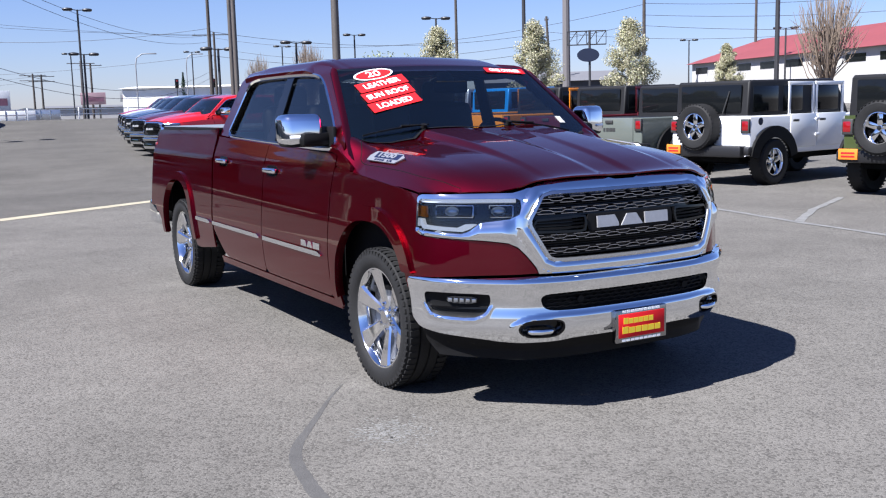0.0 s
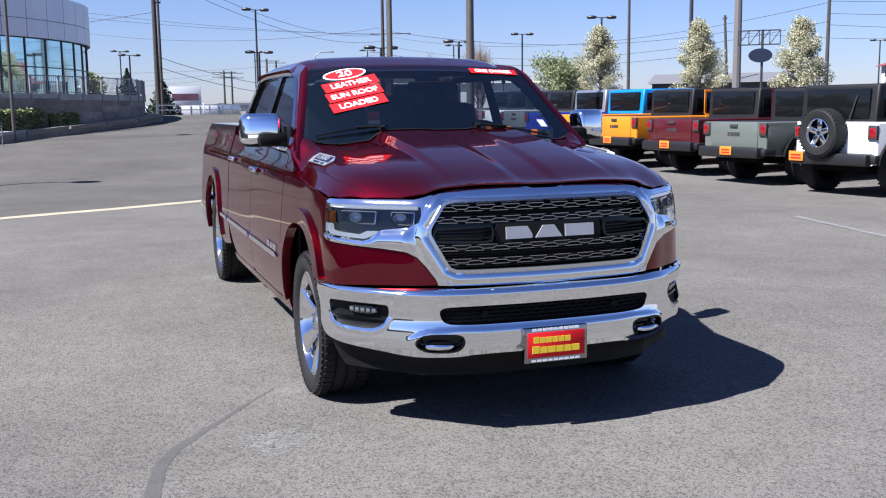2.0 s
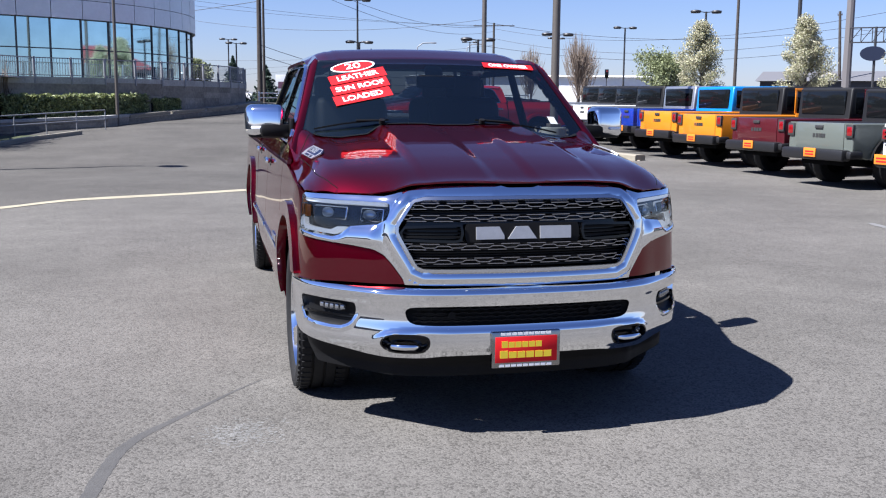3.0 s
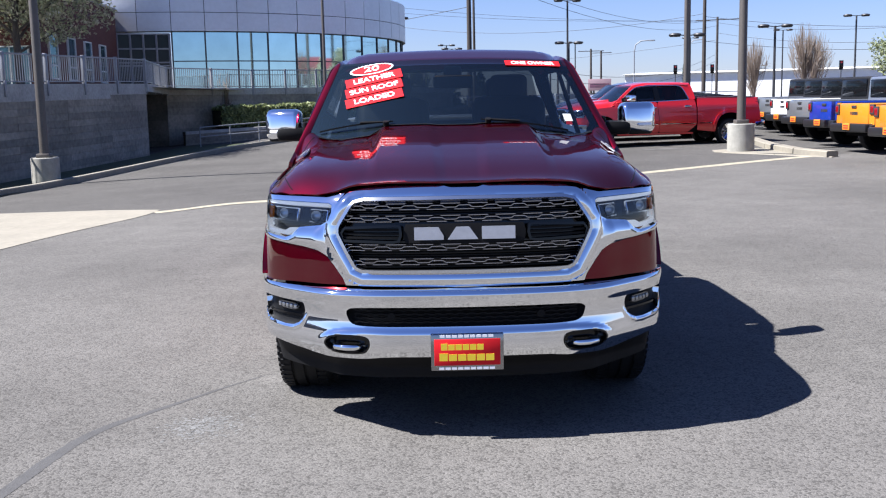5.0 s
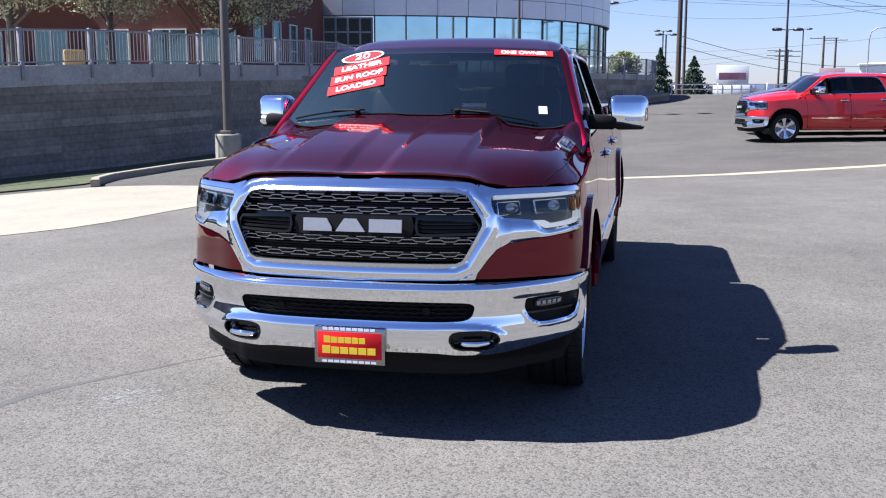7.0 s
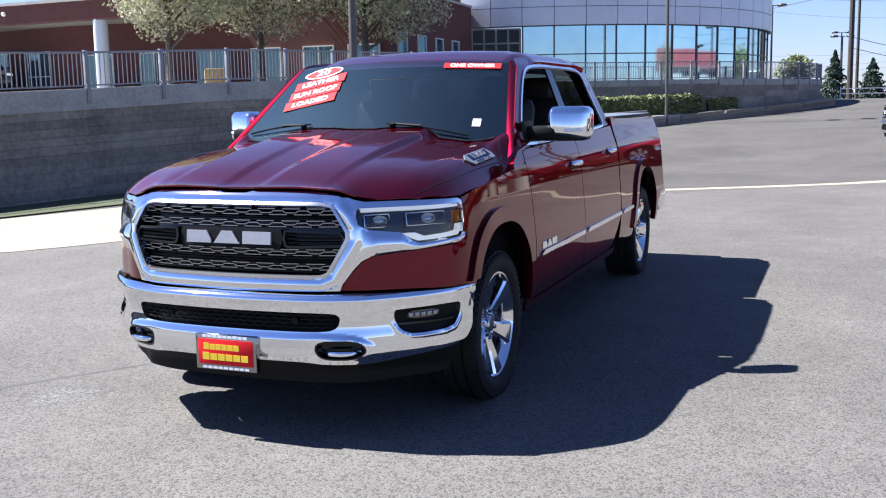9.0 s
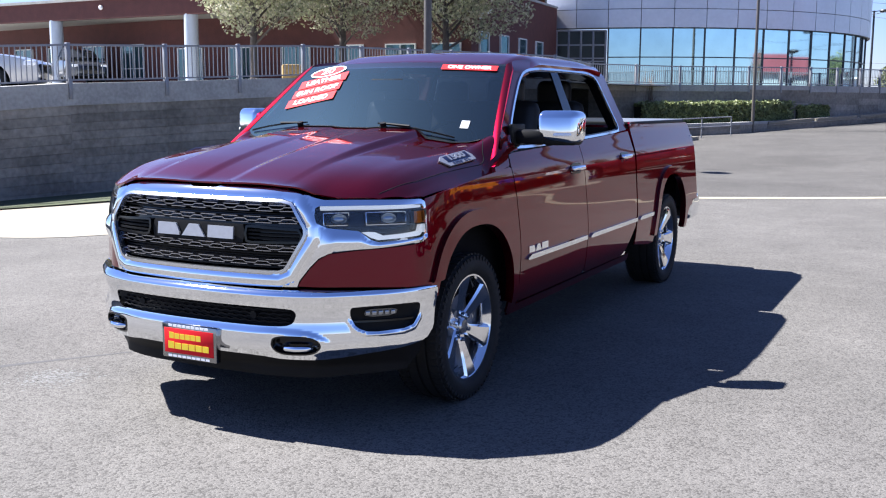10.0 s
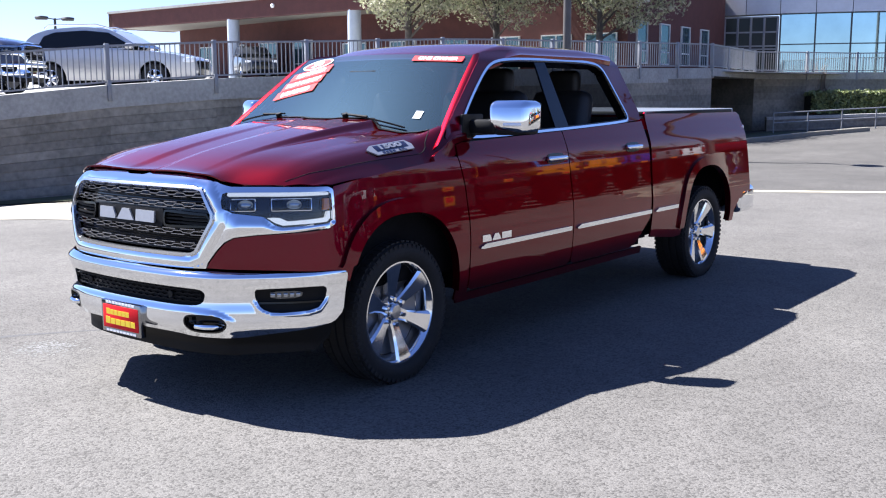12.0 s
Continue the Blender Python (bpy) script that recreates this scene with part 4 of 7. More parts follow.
def cabin(T, hero):
    """Seats, dashboard and steering wheel seen through the glass."""
    if hero:
        def seat(x, y, w=0.25):
            bm = bmesh.new()
            box_bm(bm, (x - w, y - 0.28, 0.80), (x + w, y + 0.22, 0.98), 0.06)
            box_bm(bm, (x - w, -0.08, 0), (x + w, 0.08, 0.62), 0.07, Matrix.Translation((0, y + 0.20, 0.93)) @ pose(0, 0, 0, -14))
            part("seat", bm, CABIN, T, "black leather seat", smooth=1.2)
            bm = bmesh.new()
            box_bm(bm, (x - 0.13, y + 0.30, 1.50), (x + 0.13, y + 0.40, 1.68), 0.045, segments=3)
            part("head_rest", bm, CABIN, T, smooth=1.2)
        for x in (-0.40, 0.40):
            seat(x, 1.30)
        for x in (-0.42, 0.42):
            seat(x, 2.15, 0.24)
        bm = bmesh.new()
        lathe(bm, [(0.014 * math.cos(a), 0.175 + 0.014 * math.sin(a)) for a in np.linspace(0, 2 * math.pi, 9)], axis="z", n=32)
        box_bm(bm, (-0.17, -0.02, -0.012), (0.17, 0.02, 0.012), 0.008)
        box_bm(bm, (-0.06, -0.17, -0.012), (0.06, 0.02, 0.02), 0.01)
        bmesh.ops.transform(bm, matrix=pose(0.40, 0.80, 1.25, 62), verts=bm.verts)
        part("steering_wheel", bm, CABIN, T, "leather steering wheel")
        bm = bmesh.new()
        box_bm(bm, (-0.12, 0.70, 1.56), (0.12, 0.74, 1.64), 0.02, pose(0, 0.05, 0.02))
        part("rear_view_mirror", bm, PLASTIC, T)
        bm = box_bm(bmesh.new(), (-0.055, -0.04, -0.05), (0.055, 0.04, -0.008), 0.02, on_screen(0.0, 0.87, 0.0), 3)
        part("sensor_cover", bm, mat_once("grey_cover_plastic", (0.12, 0.12, 0.125), 0.6), T, "grey sensor cover behind the glass")
    bm = bmesh.new()
    box_bm(bm, (-0.78, 0.42, 0.9), (0.78, 0.80, 1.30), 0.06)
    box_bm(bm, (-0.12, 0.8, 0.7), (0.12, 1.5, 1.0), 0.04)
    part("dashboard", bm, CABIN, T)
    bm = bmesh.new()
    box_bm(bm, (-0.84, 0.60, 0.55), (0.84, 2.72, 0.62), 0)
    for s in (-1, 1):
        box_bm(bm, (s * 0.84, 0.60, 0.55), (s * 0.87, 2.76, 1.255), 0)
    box_bm(bm, (-0.80, 2.68, 0.6), (0.80, 2.70, 1.34), 0)
    part("cabin_lining", bm, CABIN, T)
    bm = bmesh.new()
    box_bm(bm, (-0.68, 1.02, 1.735), (0.68, 2.68, 1.745), 0)
    part("headliner", bm, mat_once("headliner_cloth", (0.10, 0.10, 0.10), 0.9), T)


def on_screen(x, v, out=0.004):
    """Axes on the windscreen: x across, y up it, z outwards."""
    X = np.array([x, x + 1e-3, x]), np.array([v, v, v + 1e-3])
    P = np.stack(wind_fn(*X), 1)
    o, t, u = Vector(P[0]), Vector(P[1] - P[0]).normalized(), Vector(P[2] - P[0]).normalized()
    n = t.cross(u).normalized()
    return Matrix.Translation(o + n * out) @ Matrix((t, n.cross(t), n)).transposed().to_4x4()


def flat_card(bm, w, h, m, r=0.0):
    box_bm(bm, (-w / 2, -h / 2, 0), (w / 2, h / 2, 0.0012), 0, m)
    return bm


def hero_details(T, hood):
    # dealer plate in a chrome frame, its writing as bars
    P = new("number_plate")
    P.parent = T
    fy = -1.066
    m = pose(0, fy, 0.410, 90, 0, 0)
    bm = bmesh.new()
    box_bm(bm, (-0.160, -0.082, -0.03), (0.160, 0.082, 0.002), 0.004, m)
    part("plate_frame", bm, mat_once("smoked_chrome", (0.30, 0.30, 0.31), 0.12, 1.0), P, "smoked chrome plate frame")
    bm = bmesh.new()
    box_bm(bm, (-0.145, -0.058, 0.002), (0.145, 0.060, 0.004), 0.001, m)
    part("plate_face", bm, RED_STICKER, P, "red dealer plate")
    for cx, cy, w, h in ((-0.02, 0.026, 0.19, 0.030), (0.0, -0.020, 0.245, 0.034)):
        x = cx - w / 2
        for i in range(6):
            ww = w / 6.8
            bm = box_bm(bmesh.new(), (x, cy - h / 2, 0.004), (x + ww, cy + h / 2 * (1 if i == 0 else 0.72), 0.0052), 0, m)
            part("plate_bar", bm, YELLOW_INK, P, "yellow bar of writing")
            x += w / 6
    for cy, w in ((0.0725, 0.24), (-0.071, 0.25)):
        for i in range(9):
            x = -w / 2 + i * w / 9
            bm = box_bm(bmesh.new(), (x, cy - 0.006, 0.0018), (x + w / 11, cy + 0.006, 0.003), 0, m)
            part("frame_bar", bm, WHITE_STICKER, P)
    # fender badges
    for s in (-1, 1):
        oy, a = 0.05, 0.822
        height = lambda x, y: float(hood_z(np.array(x), np.array(y)))
        n = Vector((-s * (height(a + 0.03, oy) - height(a - 0.03, oy)) / 0.06, -(height(a, oy + 0.1) - height(a, oy - 0.1)) / 0.2, 1)).normalized()
        t = Vector((0, s * 1.0, 0.06)).normalized()
        u = n.cross(t).normalized()
        t = u.cross(n)
        f = Matrix.Translation(Vector((s * a, oy, height(a, oy))) + n * 0.002) @ Matrix((t, u, n)).transposed().to_4x4()
        o = [(-0.175, 0.012), (-0.13, 0.038), (0.145, 0.038), (0.172, 0.0), (0.160, -0.038), (-0.13, -0.038)]
        if s < 0:
            o = [(-x, y) for x, y in reversed(o)]
        bm = bmesh.new()
        vs = [bm.verts.new(f @ Vector((x, y, 0.0))) for x, y in o]
        r = bmesh.ops.extrude_face_region(bm, geom=[bm.faces.new(vs)])
        bmesh.ops.translate(bm, vec=n * 0.007, verts=[v for v in r["geom"] if isinstance(v, bmesh.types.BMVert)])
        bmesh.ops.recalc_face_normals(bm, faces=bm.faces)
        bd = part("fender_badge", bm, mat_once("badge_silver", (0.30, 0.31, 0.34), 0.32, 0.55), T, "silver fender badge reading 1500", smooth=0.3)
        bm = text_bm("1500", 0.072, 0.002, 0.003)
        bmesh.ops.transform(bm, matrix=f @ pose(0.0, 0.009, 0.0095) @ Matrix.Diagonal((1.3, 0.62, 1, 1)), verts=bm.verts)
        part("badge_digits", bm, mat_once("badge_silver", (0.30, 0.31, 0.34), 0.32, 0.55), bd, "silver digits 1500")
        bm = box_bm(bmesh.new(), (-0.115, -0.014, 0.006), (0.135, 0.031, 0.0085), 0.001, f)
        part("badge_field", bm, mat_once("badge_blue", (0.008, 0.012, 0.04), 0.3), bd)
        for i in range(4):
            part("badge_bar", box_bm(bmesh.new(), (-0.085 + i * 0.026, -0.034, 0.0065), (-0.085 + i * 0.026 + 0.019, -0.021, 0.0085), 0, f), mat_once("badge_blue", (0.008, 0.012, 0.04), 0.3), bd)
        bm = text_bm("5.7L", 0.022, 0.001, 0.001)
        bmesh.ops.transform(bm, matrix=f @ pose(0.07, -0.0275, 0.0078) @ Matrix.Diagonal((1.5, 0.85, 1, 1)), verts=bm.verts)
        part("badge_size", bm, mat_once("badge_blue", (0.008, 0.012, 0.04), 0.3), bd, "dark engine size 5.7L")
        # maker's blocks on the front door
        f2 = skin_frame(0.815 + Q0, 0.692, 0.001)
        if s < 0:
            o2, (tt, uu, nn) = f2.translation, [f2.to_3x3().col[i] for i in range(3)]
            mx = lambda v: Vector((-v.x, v.y, v.z))
            f2 = Matrix.Translation(mx(o2)) @ Matrix((-mx(tt), mx(uu), mx(nn))).transposed().to_4x4()
        emblem("door_badge", T, f2, 0.038, CHROME, gap=0.2)
        # wipers
        bm = bmesh.new()
        x0, x1 = (0.15, 0.64) if s > 0 else (-0.36, -0.78)
        foot = lambda x, up, out: on_screen(x, float(glass_foot(np.array(x))) + up, out).translation
        ends = foot(x0, 0.030, 0.012), foot(x1, 0.045, 0.012)
        pts = [ends[0].lerp(ends[1], a) + Vector((0, -0.012, 0.010)) * 4 * a * (1 - a) for a in np.linspace(0, 1, 10)]
        sweep(bm, pts, [(-0.005, -0.004), (0.005, -0.004), (0.005, 0.005), (-0.005, 0.005)])
        base = foot(x0 + 0.04 * s, 0.0, 0.006)
        cyl_bm(bm, base, base + Vector((0, -0.008, 0.022)), 0.018, n=12)
        sweep(bm, [base + Vector((0, 0, 0.018)), pts[4] + Vector((0, -0.004, 0.010))], disc_section(0.007, 6))
        part("wiper", bm, PLASTIC, T, "black wiper")
    # shut lines between hood and fenders
    shut = chaikin([(0.790, -0.672), (0.822, -0.585), (0.858, -0.42), (0.864, -0.15), (0.868, 0.05), (0.872, 0.262), (0.845, 0.32), (0.805, 0.41)], 0)
    along_y = np.linspace(0, 1, 60)
    knots = np.linspace(0, 1, len(shut))
    gx, gy = curve1(list(zip(knots, shut[:, 0])))(along_y), curve1(list(zip(knots, shut[:, 1])))(along_y)
    for s in (-1, 1):
        path = np.stack([s * gx, gy, hood_z(gx, gy) - 0.0012], 1)
        part("shut_line", sweep(bmesh.new(), path, [(-0.0022, -0.002), (0.0022, -0.002), (0.0022, 0.002), (-0.0022, 0.002)]), DARK, hood, "dark shut line")
    # windscreen stickers
    def sticker(name, x, v, w, h, tilt, words, lab, size):
        f = on_screen(x, v) @ pose(0, 0, 0, 0, 0, tilt)
        bm = bmesh.new()
        flat_card(bm, w, h, f)
        s = part(name, bm, RED_STICKER, T, lab)
        letters(words, size, 0.0006, size * 0.024, f @ pose(0, 0, 0.002), WHITE_STICKER, s)
    sticker("sticker", -0.53, 0.745, 0.345, 0.088, 16, "LEATHER", "red sticker reading leather", 0.062)
    sticker("sticker", -0.515, 0.605, 0.345, 0.088, 16, "SUN ROOF", "red sticker reading sun roof", 0.060)
    sticker("sticker", -0.50, 0.468, 0.345, 0.086, 16, "LOADED", "red sticker reading loaded", 0.062)
    sticker("sticker", 0.56, 0.925, 0.345, 0.050, 0, "ONE OWNER", "red strip sticker reading one owner", 0.044)
    f = on_screen(-0.56, 0.885) @ pose(0, 0, 0, 0, 0, 12)
    bm = bmesh.new()
    bmesh.ops.create_cone(bm, cap_ends=True, segments=40, radius1=1, radius2=1, depth=0.0015, matrix=f @ Matrix.Diagonal((0.135, 0.052, 1, 1)))
    ov = part("sticker", bm, WHITE_STICKER, T, "white oval year sticker")
    bm = bmesh.new()
    bmesh.ops.create_cone(bm, cap_ends=True, segments=40, radius1=1, radius2=1, depth=0.0015, matrix=f @ pose(0, 0, 0.0012) @ Matrix.Diagonal((0.122, 0.043, 1, 1)))
    part("sticker_field", bm, RED_STICKER, ov)
    letters("20", 0.085, 0.0006, 0.001, f @ pose(0, 0, 0.0028) @ Matrix.Diagonal((1.15, 0.9, 1, 1)), WHITE_STICKER, ov)
    bm = bmesh.new()
    flat_card(bm, 0.048, 0.066, on_screen(0.67, 0.18, 0.003))
    part("sticker", bm, mat_once("faded_sticker", (0.42, 0.43, 0.43), 0.6), T, "small white inspection sticker")


TRUCK = pickup(pose(0, 0, 0), PAINT_RED, "deep red pearl crew-cab pickup, chrome grille, two windows lowered")

# ---- ground and paving ----
def ground_z(x, y):
    r = np.maximum(0.0, y - 15 + 0.4 * np.clip(x, -9, 15))
    z = 0.016 * np.minimum(r, 10) + 0.0133 * np.clip(r - 10, 0, 17) + 0.045 * np.clip(r - 27, 0, 19) - 0.03 * np.clip(r - 60, 0, 60)
    z = z - 0.25 * np.exp(-(((x + 1.5) / 4.5) ** 2) - ((y - 21) / 5) ** 2)
    low = np.clip(-3 - x, 0, 12)
    return z - 0.05 * low * np.minimum(1.0, low) * np.clip(1 - (y - 25) / 60, 0, 1)


def gz(x, y):
    return float(ground_z(np.array(float(x)), np.array(float(y))))


def asphalt_material():
    """Worn asphalt: stone chips, broad grey patches, dark sealed spots."""
    m = mat("worn_asphalt", (0.16, 0.16, 0.165), 0.93, spec=0.15)
    nt = m.node_tree
    b = nt.nodes["Principled BSDF"]
    co = nt.nodes.new("ShaderNodeTexCoord")

    def noise_node(scale, detail=4.0, rough=0.55):
        n = nt.nodes.new("ShaderNodeTexNoise")
        sock(n, "Scale").default_value, sock(n, "Detail").default_value, sock(n, "Roughness").default_value = scale, detail, rough
        nt.links.new(co.outputs["Object"], sock(n, "Vector"))
        return n.outputs["Fac"]

    def ramp(value, stops):
        r = nt.nodes.new("ShaderNodeValToRGB")
        while len(r.color_ramp.elements) < len(stops):
            r.color_ramp.elements.new(0.5)
        for e, (p, c) in zip(r.color_ramp.elements, stops):
            e.position, e.color = p, (c, c, c, 1)
        nt.links.new(value, r.inputs[0])
        return r.outputs["Color"]

    def times(a, c):
        n = nt.nodes.new("ShaderNodeMix")
        n.data_type, n.blend_type = "RGBA", "MULTIPLY"
        n.inputs[0].default_value = 1.0
        nt.links.new(a, n.inputs[6])
        nt.links.new(c, n.inputs[7])
        return n.outputs[2]
    chips = nt.nodes.new("ShaderNodeTexVoronoi")
    sock(chips, "Scale").default_value = 100
    nt.links.new(co.outputs["Object"], sock(chips, "Vector"))
    bw = nt.nodes.new("ShaderNodeRGBToBW")
    nt.links.new(chips.outputs["Color"], bw.inputs[0])
    c = ramp(bw.outputs[0], ((0.24, 0.066), (0.40, 0.104), (0.80, 0.122)))
    c = times(c, ramp(noise_node(0.35), ((0.30, 0.82), (0.52, 1.0), (0.70, 1.12))))
    c = times(c, ramp(noise_node(2.2, 5), ((0.30, 0.91), (0.5, 1.0), (0.70, 1.08))))
    c = times(c, ramp(noise_node(14, 5, 0.6), ((0.30, 0.92), (0.70, 1.08))))
    c = times(c, ramp(noise_node(210, 2), ((0.36, 0.80), (0.52, 1.0), (0.68, 1.42))))
    # newer, darker paving begins at a seam under the lot line
    seam, edge = nt.nodes.new("ShaderNodeVectorMath"), nt.nodes.new("ShaderNodeMapRange")
    seam.operation = "DOT_PRODUCT"
    seam.inputs[1].default_value = (-0.522, 0.853, 0)
    nt.links.new(co.outputs["Object"], seam.inputs[0])
    sock(edge, "From Min").default_value, sock(edge, "From Max").default_value = 10.55, 10.75
    sock(edge, "To Min").default_value, sock(edge, "To Max").default_value = 1.0, 0.74
    nt.links.new(seam.outputs["Value"], sock(edge, "Value"))
    c = times(c, edge.outputs["Result"])
    tint = nt.nodes.new("ShaderNodeMix")
    tint.data_type, tint.blend_type = "RGBA", "MULTIPLY"
    tint.inputs[0].default_value = 1.0
    tint.inputs[7].default_value = (1.06, 1.0, 0.915, 1)
    nt.links.new(c, tint.inputs[6])
    nt.links.new(tint.outputs[2], sock(b, "Base Color"))
    bp = nt.nodes.new("ShaderNodeBump")
    sock(bp, "Strength").default_value, sock(bp, "Distance").default_value = 0.55, 0.004
    bp.invert = True
    nt.links.new(chips.outputs["Distance"], sock(bp, "Height"))
    nt.links.new(bp.outputs["Normal"], sock(b, "Normal"))
    return m


ASPHALT = asphalt_material()
SEAL = mat("crack_sealer", (0.060, 0.058, 0.056), 0.9, vary=0.2, scale=9, bump=0.3, bump_scale=120)
CONCRETE = mat("pale_concrete", (0.222, 0.200, 0.155), 0.85, vary=0.14, scale=1.2, bump=0.25, bump_scale=45)
BASE_CONCRETE = mat("weathered_base_concrete", (0.27, 0.26, 0.225), 0.85, vary=0.22, scale=5, bump=0.25, bump_scale=45)
LINE = mat("worn_yellow_line", (0.30, 0.268, 0.190), 0.8, vary=0.22, scale=3, bump=0.2, bump_scale=80)
WHITE_LINE = mat("worn_white_line", (0.140, 0.140, 0.136), 0.85, vary=0.3, scale=5, bump=0.2, bump_scale=80)
WALL_DARK = mat("weathered_dark_concrete", (0.218, 0.198, 0.165), 0.9, vary=0.34, scale=0.9, bump=0.3, bump_scale=25, per_object=0.22)
CAP = mat("grey_concrete_cap", (0.33, 0.325, 0.305), 0.9, vary=0.22, scale=1.4, bump=0.25, bump_scale=30)
FENCE_METAL = mat("grey_painted_steel", (0.22, 0.225, 0.24), 0.45, 0.2, vary=0.08, scale=5)
BRICK = mat("red_brown_brick", (0.082, 0.027, 0.023), 0.85, vary=0.18, scale=3, bump=0.25, bump_scale=30)
GRASS_EARTH = mat("rough_grass_earth", (0.045, 0.055, 0.022), 0.95, vary=0.5, scale=5, bump=0.6, bump_scale=30)
POLE_PAINT = mat("brown_grey_pole_paint", (0.095, 0.084, 0.074), 0.5, 0.2, vary=0.15, scale=3)
POLE_DARK = mat("dark_pole_paint", (0.035, 0.035, 0.038), 0.5, 0.2)
WOOD_POLE = mat("weathered_pole_wood", (0.055, 0.046, 0.040), 0.9, vary=0.3, scale=4, bump=0.3, bump_scale=30)

ax = np.concatenate([-np.geomspace(18, 1800, 24)[::-1], np.linspace(-17, 16, 67), np.geomspace(17, 1800, 26)])
ay = np.concatenate([-np.geomspace(8, 1800, 20)[::-1], np.linspace(-7.5, 70, 156), np.geomspace(72, 2200, 24)])
gv = [(x, y, gz(x, y)) for x in ax for y in ay]
gf = [(i * len(ay) + j, (i + 1) * len(ay) + j, (i + 1) * len(ay) + j + 1, i * len(ay) + j + 1) for i in range(len(ax) - 1) for j in range(len(ay) - 1)]
tagged(put("ground", gv, gf, ASPHALT), "worn grey asphalt of a car lot", "asphalt", kind="structure")


def ribbon(name, pts, width, material, label, category, lift=0.005, rag=0.0, kind="structure", step=0.25, thin=None):
    """A flat strip laid on the ground along a line; thin gives its width along the way."""
    P = [Vector((x, y)) for x, y in pts]
    fine = []
    for a, b in zip(P, P[1:]):
        n = max(2, int((b - a).length / step))
        fine += [a.lerp(b, i / n) for i in range(n)]
    fine.append(P[-1])
    vs, fs = [], []
    rnd = random.Random(len(name) + len(pts))
    for i, p in enumerate(fine):
        d = (fine[min(i + 1, len(fine) - 1)] - fine[max(i - 1, 0)]).normalized()
        n = Vector((-d.y, d.x))
        for s in (-1, 1):
            q = p + n * s * width / 2 * (1 + rag * rnd.uniform(-1, 1)) * (thin(i / (len(fine) - 1)) if thin else 1)
            vs.append((q.x, q.y, gz(q.x, q.y) + lift))
    for i in range(len(fine) - 1):
        fs.append((2 * i, 2 * i + 1, 2 * i + 3, 2 * i + 2)[::-1])
    return tagged(put(name, vs, fs, material, smooth=False), label, category, kind=kind)


def patch(name, outline, material, label, category, lift=0.004, step=0.4):
    v, f, n = sheet_data(lambda x, y: (x, y, ground_z(x, y) + lift), outline, (), step, 0)
    return tagged(put(name, v, f, material), label, category, kind="structure")


ribbon("line_yellow", [(-4.4, 9.95), (-1.7, 11.25), (1.3, 13.05), (6.65, 16.65), (9.0, 18.15)], 0.33, LINE, "worn pale yellow lot line on asphalt", "line", rag=0.08)
ribbon("line_white", [(6.9, 5.9), (6.35, 3.4), (6.0, 1.0), (5.6, -2.0)], 0.10, WHITE_LINE, "worn white bay line on asphalt", "line", rag=0.3)
ribbon("line_white_branch", [(6.4, 3.55), (7.6, 4.35), (9.2, 5.2)], 0.10, WHITE_LINE, "worn white bay line on asphalt", "line", rag=0.3)
patch("apron", chaikin([(-4.45, 10.62), (-8.7, 12.35), (-9.9, 11.3), (-11.84, 8.5), (-13.9, 5.6), (-17, 2.6), (-17, -0.5), (-11.2, 3.7), (-9.5, 4.35), (-7.1, 4.2), (-6.2, 4.9), (-5.4, 5.8), (-5.0, 7.8), (-4.4, 9.6)], 1), CONCRETE, "pale concrete driveway apron beside the wall", "concrete apron", lift=0.006)
CRACK = [(-1.10, 0.13), (-1.26, -0.07), (-1.39, -0.26), (-1.55, -0.49), (-1.68, -0.68), (-1.75, -0.83), (-1.81, -1.11), (-1.85, -1.43), (-1.95, -2.2)]
crack_x = curve1([(-y, x) for x, y in CRACK])
ribbon("crack_sealed", [(float(crack_x(-y)), y) for y in np.linspace(0.13, -2.2, 60)], 0.062, SEAL, "dark sealed crack across the asphalt", "crack", lift=0.0012, rag=0.10, step=0.04, thin=curve1([(0, 0.12), (0.12, 0.35), (0.27, 0.62), (0.42, 0.95), (0.8, 0.95), (1.0, 0.8)]))
# narrow ragged dark strip across the far asphalt
ribbon("far_joint", [(-4.0, 42.0), (2.0, 43.5)], 0.10, SEAL, "narrow dark strip across the asphalt", "crack", lift=0.006, rag=0.5)
STAIN = mat("pale_scuff", (0.138, 0.136, 0.129), 0.9, vary=0.25, scale=8, bump=0.3, bump_scale=90)
for i, (x, y, w, h) in enumerate(((-1.25, -0.74, 0.15, 0.17), (4.1, 20.5, 0.5, 0.10), (6.2, 22.0, 0.6, 0.10))):
    rnd = random.Random(i)
    vs, fs = [], []
    for k in range(420):
        cx, cy, r = x + rnd.gauss(0, w * 0.55), y + rnd.gauss(0, h * 0.55), rnd.uniform(0.004, 0.011) * (1 + i)
        a0 = rnd.uniform(0, 6.3)
        fs.append(tuple(range(len(vs), len(vs) + 5)))
        vs += [(cx + r * math.cos(a0 + t * 1.257) * rnd.uniform(0.7, 1.2), cy + r * math.sin(a0 + t * 1.257) * rnd.uniform(0.6, 1.1), gz(cx, cy) + (0.0008 if i == 0 else 0.004) + 0.00005 * (k % 9)) for t in range(5)]
    tagged(put("scuff", vs, fs, STAIN, smooth=False), "scattered pale worn chips in the asphalt", "stain", kind="structure")


